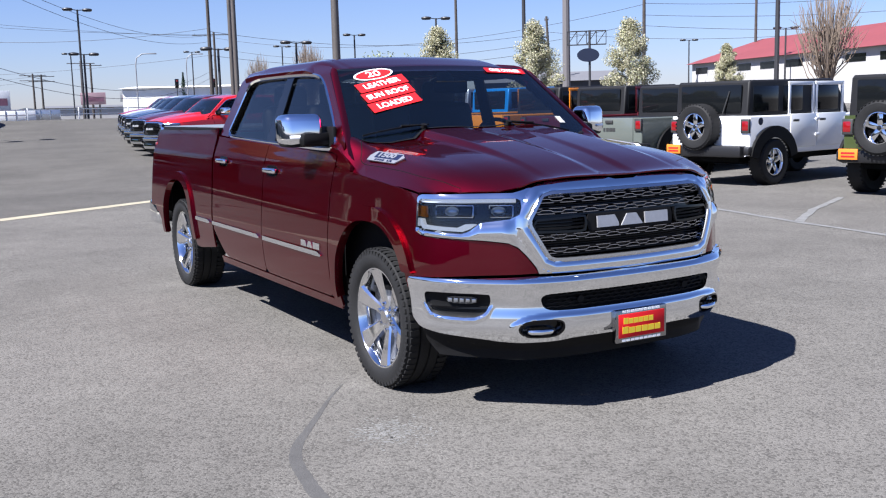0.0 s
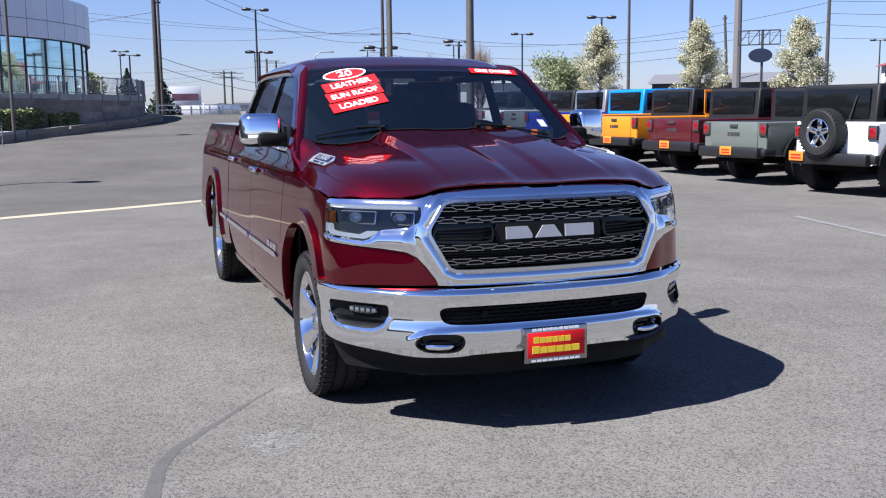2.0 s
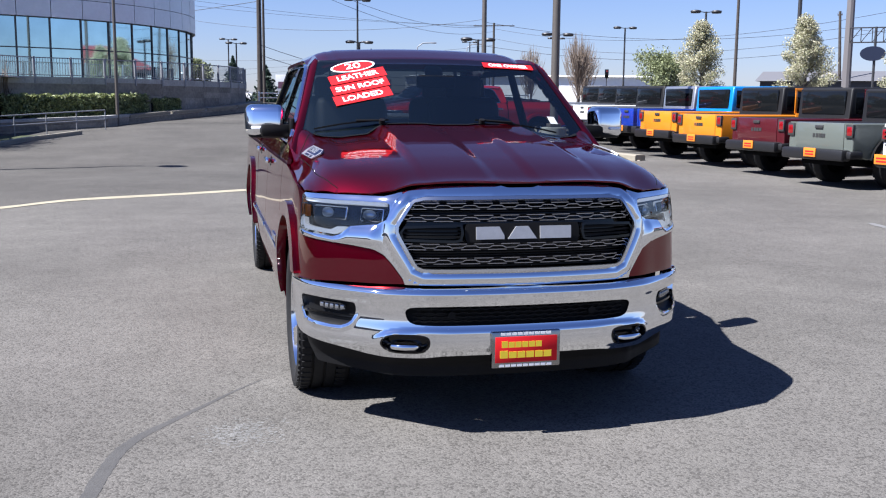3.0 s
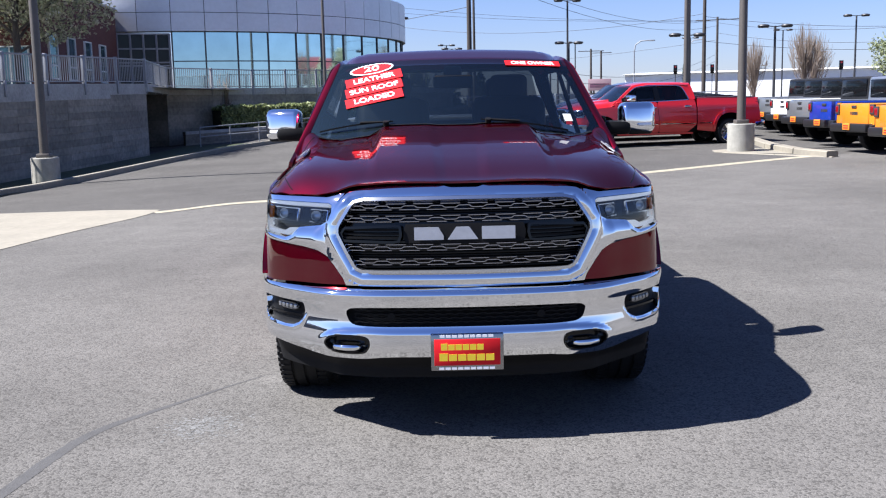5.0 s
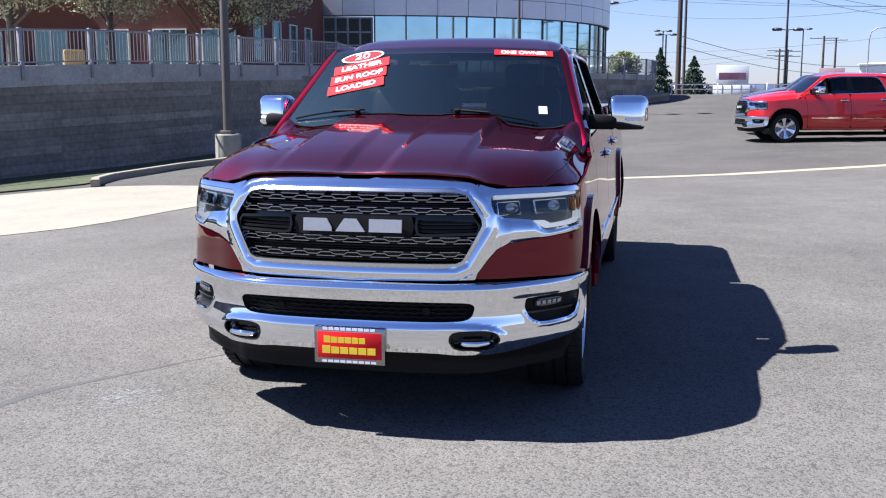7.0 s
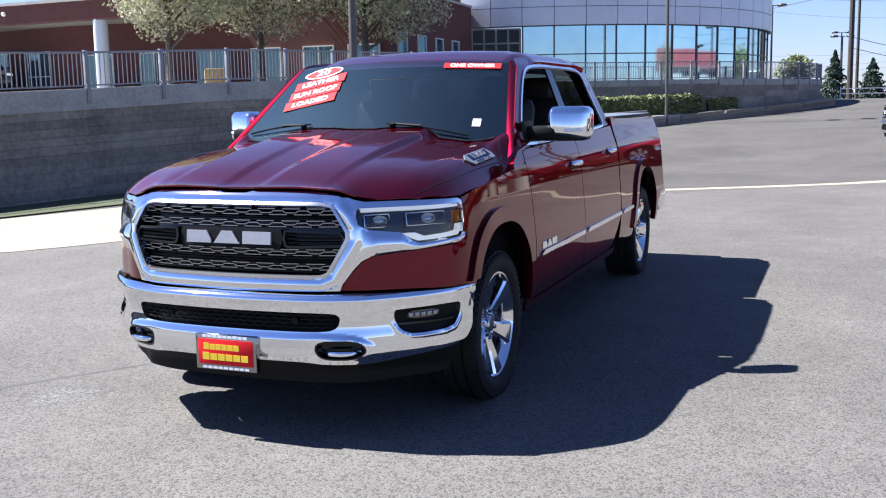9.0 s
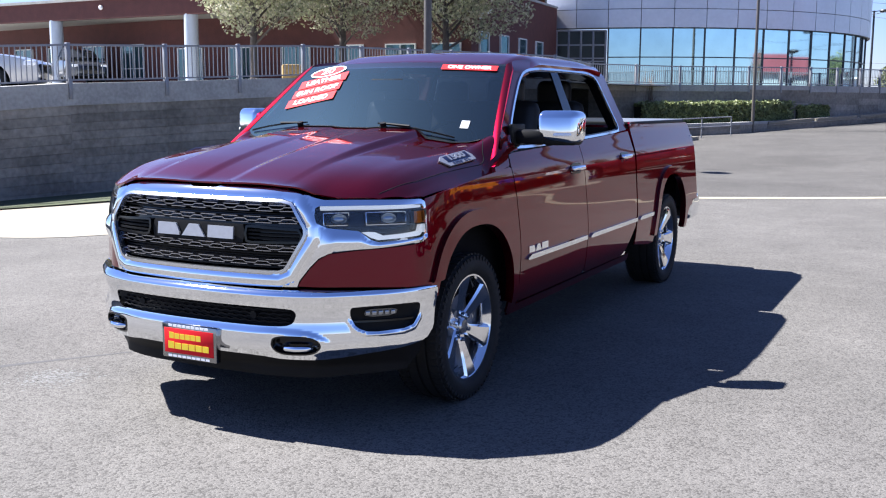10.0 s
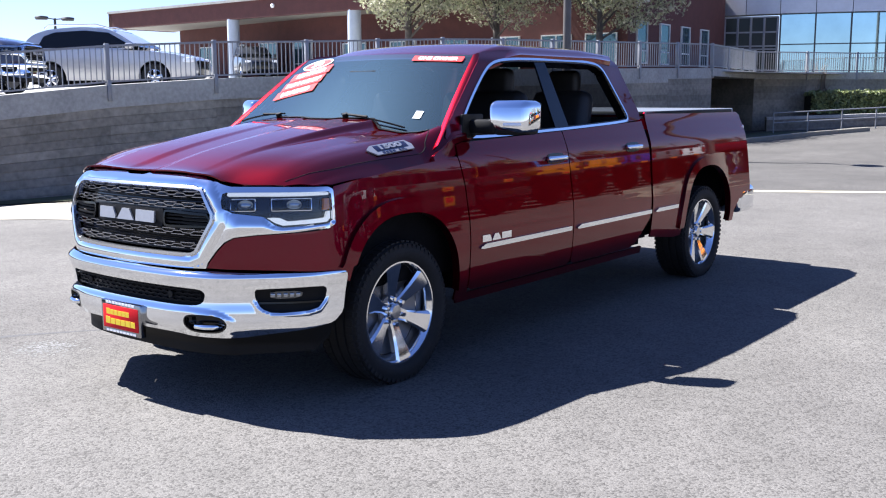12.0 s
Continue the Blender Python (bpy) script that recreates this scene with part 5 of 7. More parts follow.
def kerb(name, pts, label, height=0.15, width=0.17, material=CONCRETE):
    """Concrete kerb stones along a line, each stone a piece of its own."""
    K = thing(name, Matrix(), label, "kerb", kind="structure")
    for (x0, y0), (x1, y1) in zip(pts, pts[1:]):
        L = math.hypot(x1 - x0, y1 - y0)
        n = max(1, round(L / 1.5))
        for i in range(n):
            a, b = Vector((x0 + (x1 - x0) * i / n, y0 + (y1 - y0) * i / n)), Vector((x0 + (x1 - x0) * (i + 1) / n, y0 + (y1 - y0) * (i + 1) / n))
            za, zb = gz(*a), gz(*b)
            d = (b - a).normalized()
            g = 0.006
            a, b = a + d * g, b - d * g
            nn = Vector((-d.y, d.x)) * width / 2
            bm = bmesh.new()
            sec = lambda p, z: [bm.verts.new((p.x + nn.x * s, p.y + nn.y * s, z + h)) for s, h in ((-1, -0.1), (1, -0.1), (1, height - 0.02), (0.8, height), (-0.8, height), (-1, height - 0.02))]
            r0, r1 = sec(a, za), sec(b, zb)
            for j in range(6):
                bm.faces.new((r0[j], r0[(j + 1) % 6], r1[(j + 1) % 6], r1[j]))
            bm.faces.new(r0[::-1])
            bm.faces.new(r1)
            bmesh.ops.recalc_face_normals(bm, faces=bm.faces)
            part("kerb_stone", bm, material, K, smooth=0)
    return K


kerb("kerb_wall_side", [(-9.05, 12.0), (-9.45, 12.7), (-9.75, 13.8), (-9.75, 17), (-9.2, 20), (-8.5, 25), (-7.1, 31.2), (-5.8, 34.4)], "pale concrete kerb along the retaining wall")
kerb("kerb_island", [(9.0, 17.5), (8.7, 18.8), (8.75, 21), (9.2, 24), (9.6, 30)], "pale concrete kerb of a lot island", width=0.3, height=0.14)
kerb("kerb_island_front", [(9.0, 17.45), (7.2, 19.9)], "pale concrete kerb of a lot island", width=0.12, height=0.02)
patch("island_slab", [(7.0, 20.0), (8.8, 18.6), (8.9, 20.6), (8.2, 21.2), (7.2, 21.0)], CONCRETE, "pale concrete slab round a lamp base", "slab", lift=0.008)

# ---- retaining wall, terrace and fence ----
WALL_LINE = [(-15.6, -12.0), (-15.0, 6.3), (-13.7, 13.9), (-11.9, 19.8), (-10.15, 30.4)]


def wall_top(y):
    return float(np.interp(y, (-12, 6.3, 10, 14, 18, 22.5, 30, 60), (0.75, 1.49, 1.84, 1.99, 2.17, 2.26, 2.40, 2.42)))


def along(line, step):
    """Even stations along a polyline: point and direction."""
    out = []
    for a, b in zip(line, line[1:]):
        a, b = Vector(a), Vector(b)
        n = max(1, round((b - a).length / step))
        for i in range(n):
            out.append((a.lerp(b, i / n), a.lerp(b, (i + 1) / n)))
    return out


def slab(a, b, z0a, z1a, z0b, z1b, back, front=0.0):
    """An upright plate from a to b, between two heights at each end; back: how far behind the line it reaches."""
    d = (b - a).normalized()
    n = Vector((-d.y, d.x))
    bm = bmesh.new()
    v = [bm.verts.new((p.x + n.x * o, p.y + n.y * o, z)) for p, zs in ((a, (z0a, z1a)), (b, (z0b, z1b))) for z in zs for o in (-front, back)]
    for q in ((0, 1, 3, 2), (4, 6, 7, 5), (0, 2, 6, 4), (1, 5, 7, 3), (2, 3, 7, 6), (0, 4, 5, 1)):
        bm.faces.new([v[i] for i in q])
    bmesh.ops.recalc_face_normals(bm, faces=bm.faces)
    return bm


def retaining_wall(name, line, top, base, label, cap=0.36, board=0.21, length=3.0):
    """Board-marked concrete wall: dark courses below a paler cap with a stepped lower edge."""
    W = thing(name, Matrix(), label, "retaining wall", kind="structure")
    rnd = random.Random(3)
    capdrop = cap
    for i, (a, b) in enumerate(along(line, length)):
        za, zb = top(a), top(b)
        if i % 2 == 0:
            capdrop = cap + rnd.choice((0.0, 0.0, 0.12, -0.08))
        part("cap", slab(a, b, za - capdrop, za, zb - capdrop, zb, 0.35, 0.03), CAP, W, smooth=0)
        ca, cb = za - capdrop, zb - capdrop
        ba, bb = base(a) - 0.3, base(b) - 0.3
        n = max(1, math.ceil((max(ca, cb) - min(ba, bb)) / board))
        for k in range(n):
            t0, t1 = k / n, (k + 1) / n
            g = 0.008
            bm = slab(a, b, ba + (ca - ba) * t0 + g, ba + (ca - ba) * t1, bb + (cb - bb) * t0 + g, bb + (cb - bb) * t1, 0.28, rnd.uniform(0, 0.012))
            part("course", bm, WALL_DARK, W, smooth=0)
        part("core", slab(a, b, ba, za - 0.05, bb, zb - 0.05, 0.25, -0.02), WALL_DARK, W, smooth=0)
    return W


retaining_wall("wall_terrace", WALL_LINE, lambda p: wall_top(p.y), lambda p: gz(p.x, p.y), "dark weathered concrete retaining wall with paler cap")
CX, CY, CR = -15.1, 57.1, 13.25
ARC = [(CX + 16.3 * math.cos(radians(a)), CY + 16.3 * math.sin(radians(a))) for a in np.linspace(-66, -3.5, 12)]
WALL_B = [(-11.3, 37.6)] + ARC
retaining_wall("wall_walkway", WALL_B, lambda p: 2.40, lambda p: 0.1, "dark curved concrete wall below a walkway", cap=0.30, board=0.30)
retaining_wall("wall_recess_side", [(-10.15, 30.4), (-13.2, 31.5)], lambda p: 2.40, lambda p: -0.1, "shaded concrete return wall", cap=0.3, board=0.3)
retaining_wall("wall_recess_back", [(-13.2, 31.5), (-13.6, 38.2), (-11.3, 37.6)], lambda p: 2.38, lambda p: -0.1, "shaded concrete wall in a recess", cap=0.3, board=0.3)
retaining_wall("wall_walkway_end", [ARC[-1], (-8.0, 62.0)], lambda p: 2.40, lambda p: 0.3, "dark concrete end wall below a walkway", cap=0.3, board=0.3)
tv, tf = [], []
tl = WALL_LINE + WALL_B[1:-1]
for i, (x, y) in enumerate(tl):
    z = wall_top(y) - 0.10
    tv += [(x - 0.2, y, z), (-19.5 if y < 40 else CX + 6, y + (0 if y < 40 else 2), z), (-75, y + 4, z)]
for i in range(len(tl) - 1):
    for j in (0, 1):
        tf.append((3 * i + j, 3 * i + j + 1, 3 * i + j + 4, 3 * i + j + 3))
tagged(put("terrace", tv, [q[::-1] for q in tf], CAP, smooth=False), "grey paved terrace above the wall", "terrace", kind="structure")
patch("verge", [(-9.75, 12.5), (-9.6, 17), (-9.3, 20), (-8.6, 25), (-7.2, 31.2), (-6.0, 34.2), (-10.2, 36), (-10.3, 30.3), (-12.0, 19.7), (-13.8, 13.8), (-15.0, 6.2), (-14.0, 5.6), (-11.9, 8.6), (-10.6, 11.4)], GRASS_EARTH, "strip of rough grass and earth below the wall", "verge", lift=0.03)


def fence(name, line, top, label, height=0.84, posts=2.35, picket=0.12, single=True):
    """Steel railing: square posts on brackets, two rails and thin upright bars."""
    F = thing(name, Matrix(), label, "fence")
    st = along(line, posts)
    pk = bmesh.new()
    pick_mesh = bpy.data.meshes.new("picket")
    b0 = box_bm(bmesh.new(), (-0.009, -0.009, 0), (0.009, 0.009, height - 0.12), 0)
    b0.to_mesh(pick_mesh)
    b0.free()
    pick_mesh.materials.append(FENCE_METAL)
    for i, (a, b) in enumerate(st):
        for p in ([a] if i < len(st) - 1 else [a, b]):
            z = top(p)
            d = (b - a).normalized()
            ang = math.degrees(math.atan2(d.y, d.x))
            bm = bmesh.new()
            box_bm(bm, (-0.045, -0.045, -0.02), (0.045, 0.045, height + 0.03), 0.008)
            box_bm(bm, (-0.045, -0.07, -0.34), (0.045, -0.03, 0.10), 0.008)
            bmesh.ops.transform(bm, matrix=pose(p.x, p.y, z, 0, 0, ang), verts=bm.verts)
            part("post", bm, FENCE_METAL, F)
        za, zb = top(a), top(b)
        for h, r in ((height - 0.02, 0.028), (0.07, 0.022)):
            bm = sweep(bmesh.new(), [(a.x, a.y, za + h), (b.x, b.y, zb + h)], [(-r, -r * 0.8), (r, -r * 0.8), (r, r * 0.8), (-r, r * 0.8)])
            part("rail", bm, FENCE_METAL, F)
        n = round((b - a).length / picket)
        for k in range(1, n):
            p = a.lerp(b, k / n)
            z = za + (zb - za) * k / n + 0.08
            if single:
                o = new("picket", pick_mesh)
                o.parent = F
                o.location = (p.x, p.y, z)
            else:
                box_bm(pk, (p.x - 0.009, p.y - 0.009, z), (p.x + 0.009, p.y + 0.009, z + height - 0.12), 0)
    if not single:
        tagged(part("picket", pk, FENCE_METAL, F, smooth=0), kind="stuff")
    return F


fence("terrace_fence", WALL_LINE[1:], lambda p: wall_top(p.y), "grey steel railing on the retaining wall")
fence("walkway_fence", [(-10.15, 30.4)] + WALL_B, lambda p: 2.40, "grey steel railing along the curved walkway", single=False)
bm = slab(Vector((-10.05, 30.3)), Vector((-11.2, 37.7)), 2.12, 2.40, 2.12, 2.40, 1.6)
tagged(part("walkway_slab", bm, CAP, smooth=0), "concrete walkway slab over a recess", "slab", kind="structure")

# planter, hedge, hand rail and low coped wall below the walkway
LOW = [(-4.7, 43.0), (-2.84, 45.0), (-1.2, 47.5), (0.42, 50.0), (2.0, 54.0)]
retaining_wall("wall_planter", [(-10.4, 36.8), (-5.3, 40.2), (-4.6, 43.2), (-4.3, 44.2)], lambda p: float(np.interp(p.x, (-10.4, -4.3), (0.55, 0.78))), lambda p: gz(p.x, p.y), "dark concrete planter wall", cap=0.12, board=0.25)
lw = retaining_wall("wall_low", LOW, lambda p: gz(p.x, p.y) + 0.28, lambda p: gz(p.x, p.y), "low dark wall with sunlit pale coping", cap=0.03, board=0.25)
for i, (a, b) in enumerate(along(LOW, 4.4)):
    d = (b - a).normalized()
    part("coping", slab(a + d * 0.12, b - d * 0.12, gz(*a) + 0.285, gz(*a) + 0.42, gz(*b) + 0.285, gz(*b) + 0.42, 0.55, 0.08), CONCRETE, lw, "pale concrete coping", smooth=0)
patch("planter_soil", [(-10.2, 37.2), (-5.4, 40.4), (-4.7, 43.4), (-4.2, 45.5), (-1.6, 53.3), (0.3, 57.2), (-4, 58), (-12, 44)], GRASS_EARTH, "dark planting bed under a hedge", "soil", lift=0.42, step=0.6)


def leaf_cloud(name, count, sample, size, material, parent=None, label="", seed=1, up=0.0):
    """Many small leaves as one mesh; sample(rnd) gives each one's place."""
    rnd = random.Random(seed)
    vs, fs = [], []
    for _ in range(count):
        c = Vector(sample(rnd))
        n = Vector((rnd.gauss(0, 1), rnd.gauss(0, 1), rnd.gauss(0, 1) + up)).normalized()
        t = n.orthogonal().normalized()
        t = Matrix.Rotation(rnd.uniform(0, 6.3), 3, n) @ t
        u = n.cross(t)
        s = size * rnd.uniform(0.6, 1.3)
        k = len(vs)
        vs += [c - t * s, c - u * s * 0.55 + n * s * 0.15, c + t * s, c + u * s * 0.55 + n * s * 0.15]
        fs.append((k, k + 1, k + 2, k + 3))
    return tagged(put(name, vs, fs, material, parent, label, smooth=False))


def leaf_mat(name, color, spread=0.35):
    """Leaf or petal: colour varies from leaf to leaf, light shines through a little."""
    m = bpy.data.materials.new(name)
    m.use_nodes = True
    nt = m.node_tree
    b = nt.nodes["Principled BSDF"]
    sock(b, "Roughness").default_value = 0.55
    geo, hsv, rng, tr, mx = (nt.nodes.new(k) for k in ("ShaderNodeNewGeometry", "ShaderNodeHueSaturation", "ShaderNodeMapRange", "ShaderNodeBsdfTranslucent", "ShaderNodeMixShader"))
    sock(rng, "To Min").default_value, sock(rng, "To Max").default_value = 1 - spread, 1 + spread
    nt.links.new(geo.outputs["Random Per Island"], sock(rng, "Value"))
    sock(hsv, "Color").default_value = (*color, 1)
    nt.links.new(rng.outputs["Result"], sock(hsv, "Value"))
    nt.links.new(hsv.outputs["Color"], sock(b, "Base Color"))
    nt.links.new(hsv.outputs["Color"], sock(tr, "Color"))
    mx.inputs[0].default_value = 0.25
    nt.links.new(b.outputs[0], mx.inputs[1])
    nt.links.new(tr.outputs[0], mx.inputs[2])
    nt.links.new(mx.outputs[0], nt.nodes["Material Output"].inputs["Surface"])
    return m


HEDGE_LEAF = leaf_mat("hedge_leaf", (0.21, 0.24, 0.10), 0.6)
BLOSSOM = leaf_mat("white_blossom", (0.46, 0.43, 0.30), 0.30)
FRESH_LEAF = leaf_mat("fresh_leaf", (0.31, 0.32, 0.18), 0.45)
NEEDLE = leaf_mat("dark_needle", (0.035, 0.06, 0.04), 0.5)
WILLOW_LEAF = leaf_mat("yellow_green_leaf", (0.21, 0.235, 0.115), 0.4)
BARK = mat("grey_bark", (0.085, 0.07, 0.058), 0.9, vary=0.3, scale=8, bump=0.5, bump_scale=30)


def hedge(name, a, b, depth, z0, z1, count, seed):
    """A clipped shrub mass: a dark core under thousands of leaves, with a lumpy top."""
    a, b = Vector(a), Vector(b)
    d = (b - a)
    n = Vector((-d.y, d.x)).normalized()
    H = thing(name, pose(a.x, a.y, z0), "clipped green hedge in a planter", "hedge", "hedges")
    lump = lambda u, v: 0.16 * noise.noise(Vector((u * 6 + seed, v * 3, 0))) + 0.06 * noise.noise(Vector((u * 22, v * 9, seed)))

    def s(r):
        u, v = r.random(), r.random() ** 1.5
        h = (z1 - z0) * (1 + lump(u, v))
        w = r.random()
        z = h * (1 - 0.12 * r.random()) if w < 0.45 else h * r.random()
        if w >= 0.45:
            v = 0.10 * r.random() - 0.05 + 0.12 * lump(u * 2, z * 2)
        p = d * u + n * depth * v
        return (p.x, p.y, z)
    leaf_cloud("foliage", count, s, 0.105, HEDGE_LEAF, H, seed=seed, up=0.4)
    # one solid near-black slab fills the inside behind the leaves
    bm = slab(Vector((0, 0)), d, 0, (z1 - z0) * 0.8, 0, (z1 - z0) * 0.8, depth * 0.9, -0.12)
    part("stem_mass", bm, mat_once("near_black_core", (0.02, 0.022, 0.012), 0.95, vary=0.4, scale=6), H)


hedge("hedge", (-9.3, 39.0), (-5.6, 41.6), 1.6, 0.70, 1.55, 5200, 1)
hedge("hedge", (-5.6, 41.7), (-3.6, 46.0), 1.8, 0.75, 1.62, 4200, 2)
hedge("hedge", (-3.6, 45.3), (-2.4, 46.7), 0.7, 0.60, 1.45, 1500, 3)


def hand_rail(pts, label):
    R = thing("hand_rail", Matrix(), label, "hand rail")
    for i, (x, y) in enumerate(pts):
        z = gz(x, y)
        cyl("post", (x, y, z - 0.05), (x, y, z + 0.80), 0.024, FENCE_METAL, R, n=10)
    for h in (0.79, 0.42):
        part("rail", sweep(bmesh.new(), [(x, y, gz(x, y) + h) for x, y in pts], disc_section(0.024, 8)), FENCE_METAL, R, smooth=1.2)


hand_rail([(-9.2, 34.2), (-8.2, 35.1), (-7.2, 36.0), (-6.2, 36.9), (-5.2, 37.8)], "grey tubular hand rail beside a ramp")
# guard rail on the crest of the lot
G = thing("guard_rail", Matrix(), "pale steel guard rail at the lot's far edge", "guard rail")
gp = [(2.2, 60.5), (5.0, 60.8), (8.0, 61), (11, 61), (14, 60.5), (17, 60), (20, 59.5)]
for x, y in gp:
    box("post", (x - 0.035, y - 0.035, gz(x, y) - 0.1), (x + 0.035, y + 0.035, gz(x, y) + 0.75), WHITE_STICKER, G)
for h in (0.65, 0.35):
    part("rail", sweep(bmesh.new(), [(x, y, gz(x, y) + h) for x, y in gp], [(-0.02, -0.03), (0.02, -0.03), (0.02, 0.03), (-0.02, 0.03)]), SATIN, G)

# ---- showroom building ----
MIRROR_GLASS = mat("blue_reflective_glass", (0.42, 0.60, 0.66), 0.03, 1.0, vary=0.10, scale=0.15)
PANEL = mat("silver_cladding", (0.52, 0.53, 0.57), 0.38, 0.70, vary=0.06, scale=0.6)
MULLION = mat("dark_mullion", (0.04, 0.045, 0.05), 0.4, 0.3)
WHITE_FRAME = mat("white_window_frame", (0.62, 0.64, 0.62), 0.5)
WINDOW_GLASS = mat("dim_window_glass", (0.10, 0.17, 0.19), 0.05, 0.6)
SOFFIT = mat("pale_soffit", (0.30, 0.28, 0.245), 0.8, vary=0.1, scale=1)
COLUMN = mat("pale_blue_column_paint", (0.42, 0.47, 0.53), 0.5, vary=0.06)

B1 = thing("showroom", pose(0, 0, 0), "curved showroom with blue glass below silver cladding", "building")


def ring_plate(bm, r0, r1, a0, a1, z0, z1, n=4):
    rows = []
    for i in range(n + 1):
        a = radians(a0 + (a1 - a0) * i / n)
        c, s = math.cos(a), math.sin(a)
        rows.append([bm.verts.new((CX + r * c, CY + r * s, z)) for r, z in ((r1, z0), (r1, z1), (r0, z1), (r0, z0))])
    for p, q in zip(rows, rows[1:]):
        for j in range(4):
            bm.faces.new((p[j], p[(j + 1) % 4], q[(j + 1) % 4], q[j]))
    bm.faces.new(rows[0])
    bm.faces.new(rows[-1][::-1])
    bmesh.ops.recalc_face_normals(bm, faces=bm.faces)
    return bm


A0, STEP = -79.0, 6.75
for i in range(17):
    a = A0 + i * STEP
    for z0, z1 in ((2.36, 3.76), (3.81, 5.16)):
        part("window_pane", ring_plate(bmesh.new(), CR - 0.05, CR, a + 0.16, a + STEP - 0.16, z0, z1, 1 if i < 13 else 3), MIRROR_GLASS, B1, smooth=0)
    part("mullion", ring_plate(bmesh.new(), CR - 0.08, CR + 0.05, a - 0.16, a + 0.16, 2.3, 5.2, 1), MULLION, B1, smooth=0)
    for z0, z1 in ((5.21, 6.08), (6.11, 7.35)):
        part("cladding_panel", ring_plate(bmesh.new(), CR - 0.1, CR + 0.22, a - 13.5 + 0.07, a - 13.5 + STEP - 0.07, z0, z1, 3), PANEL, B1, smooth=0.5)
part("transom", ring_plate(bmesh.new(), CR - 0.08, CR + 0.04, A0, A0 + 17 * STEP, 3.76, 3.81, 40), MULLION, B1, smooth=0)
part("joint_backing", ring_plate(bmesh.new(), CR - 0.4, CR + 0.17, A0 - 14, A0 + 17 * STEP, 5.18, 7.33, 60), MULLION, B1, smooth=0)
part("core_wall", ring_plate(bmesh.new(), CR - 2.0, CR - 0.12, A0, A0 + 17 * STEP, 2.2, 5.2, 40), mat_once("showroom_inside", (0.05, 0.06, 0.065), 0.8), B1, smooth=0)
bm = bmesh.new()
lathe(bm, [(7.30, 0.0), (7.30, CR + 0.1)], axis="z", n=64, origin=(CX, CY, 0))
part("roof", bm, CAP, B1)
box("penthouse", (-24, 50, 7.2), (-12.5, 62, 9.6), mat_once("orange_brown_cladding", (0.30, 0.10, 0.05), 0.8, vary=0.1), B1)

B2 = thing("office_building", pose(0, 0, 0), "single-storey red-brown brick office with white-framed windows", "building")
FRONT = [(-15.0, 43.3), (-14.3, 32.0), (-29.6, 31.2), (-43.5, 33.4)]
BTOP = 6.15
for (x0, y0), (x1, y1) in zip(FRONT, FRONT[1:]):
    a, b = Vector((x1, y1)), Vector((x0, y0))
    part("brick_wall", slab(a, b, 1.6, BTOP, 1.6, BTOP, 0.35), BRICK, B2, smooth=0)
    part("parapet_cap", slab(a, b, BTOP, BTOP + 0.10, BTOP, BTOP + 0.10, 0.45, 0.06), CAP, B2, smooth=0)


def window_in(parent, a, b, u, w, z0, z1, mullions=1):
    """A white-framed window let into the wall between a and b, at u metres from a."""
    a, b = Vector(a), Vector(b)
    d = (b - a).normalized()
    ang = math.degrees(math.atan2(d.y, d.x))
    p = a + d * u
    m = pose(p.x, p.y, 0, 0, 0, ang)
    W = new("window")
    W.parent = parent
    box("pane", (-w / 2, -0.035, z0), (w / 2, -0.015, z1), WINDOW_GLASS, W, "", 0, m)
    bm = bmesh.new()
    t = 0.045
    for lo, hi in (((-w / 2 - t, z0 - t), (w / 2 + t, z0)), ((-w / 2 - t, z1), (w / 2 + t, z1 + t)), ((-w / 2 - t, z0), (-w / 2, z1)), ((w / 2, z0), (w / 2 + t, z1))):
        box_bm(bm, (lo[0], -0.08, lo[1]), (hi[0], 0.0, hi[1]), 0)
    for k in range(mullions):
        x = -w / 2 + w * (k + 1) / (mullions + 1)
        box_bm(bm, (x - 0.025, -0.07, z0), (x + 0.025, -0.01, z1), 0)
    if z1 - z0 > 1.4:
        box_bm(bm, (-w / 2, -0.07, z0 + 0.45), (w / 2, -0.01, z0 + 0.50), 0)
    bmesh.ops.transform(bm, matrix=m, verts=bm.verts)
    part("window_frame", bm, WHITE_FRAME, W, smooth=0)


for u in (1.3, 3.7, 6.1, 8.5):
    window_in(B2, FRONT[1], FRONT[0], u, 0.95, 2.75, 4.35, 0)
F1, F2 = (-29.6, 31.2), (-14.3, 32.0)
for u in (1.6, 4.4, 7.2, 9.8, 12.2, 14.2):
    window_in(B2, F1, F2, u, 1.3, 2.45, 3.85)
F3 = (-43.5, 33.4)
for u in (3, 6, 9, 12):
    window_in(B2, F3, F1, u, 1.5, 2.55, 4.1)
bm = bmesh.new()
vs = [bm.verts.new((x, y, BTOP - 0.05)) for x, y in FRONT] + [bm.verts.new(p) for p in ((-41, 55, BTOP - 0.05), (-26, 55, BTOP - 0.05))]
bm.faces.new(vs)
part("roof", bm, CAP, B2)
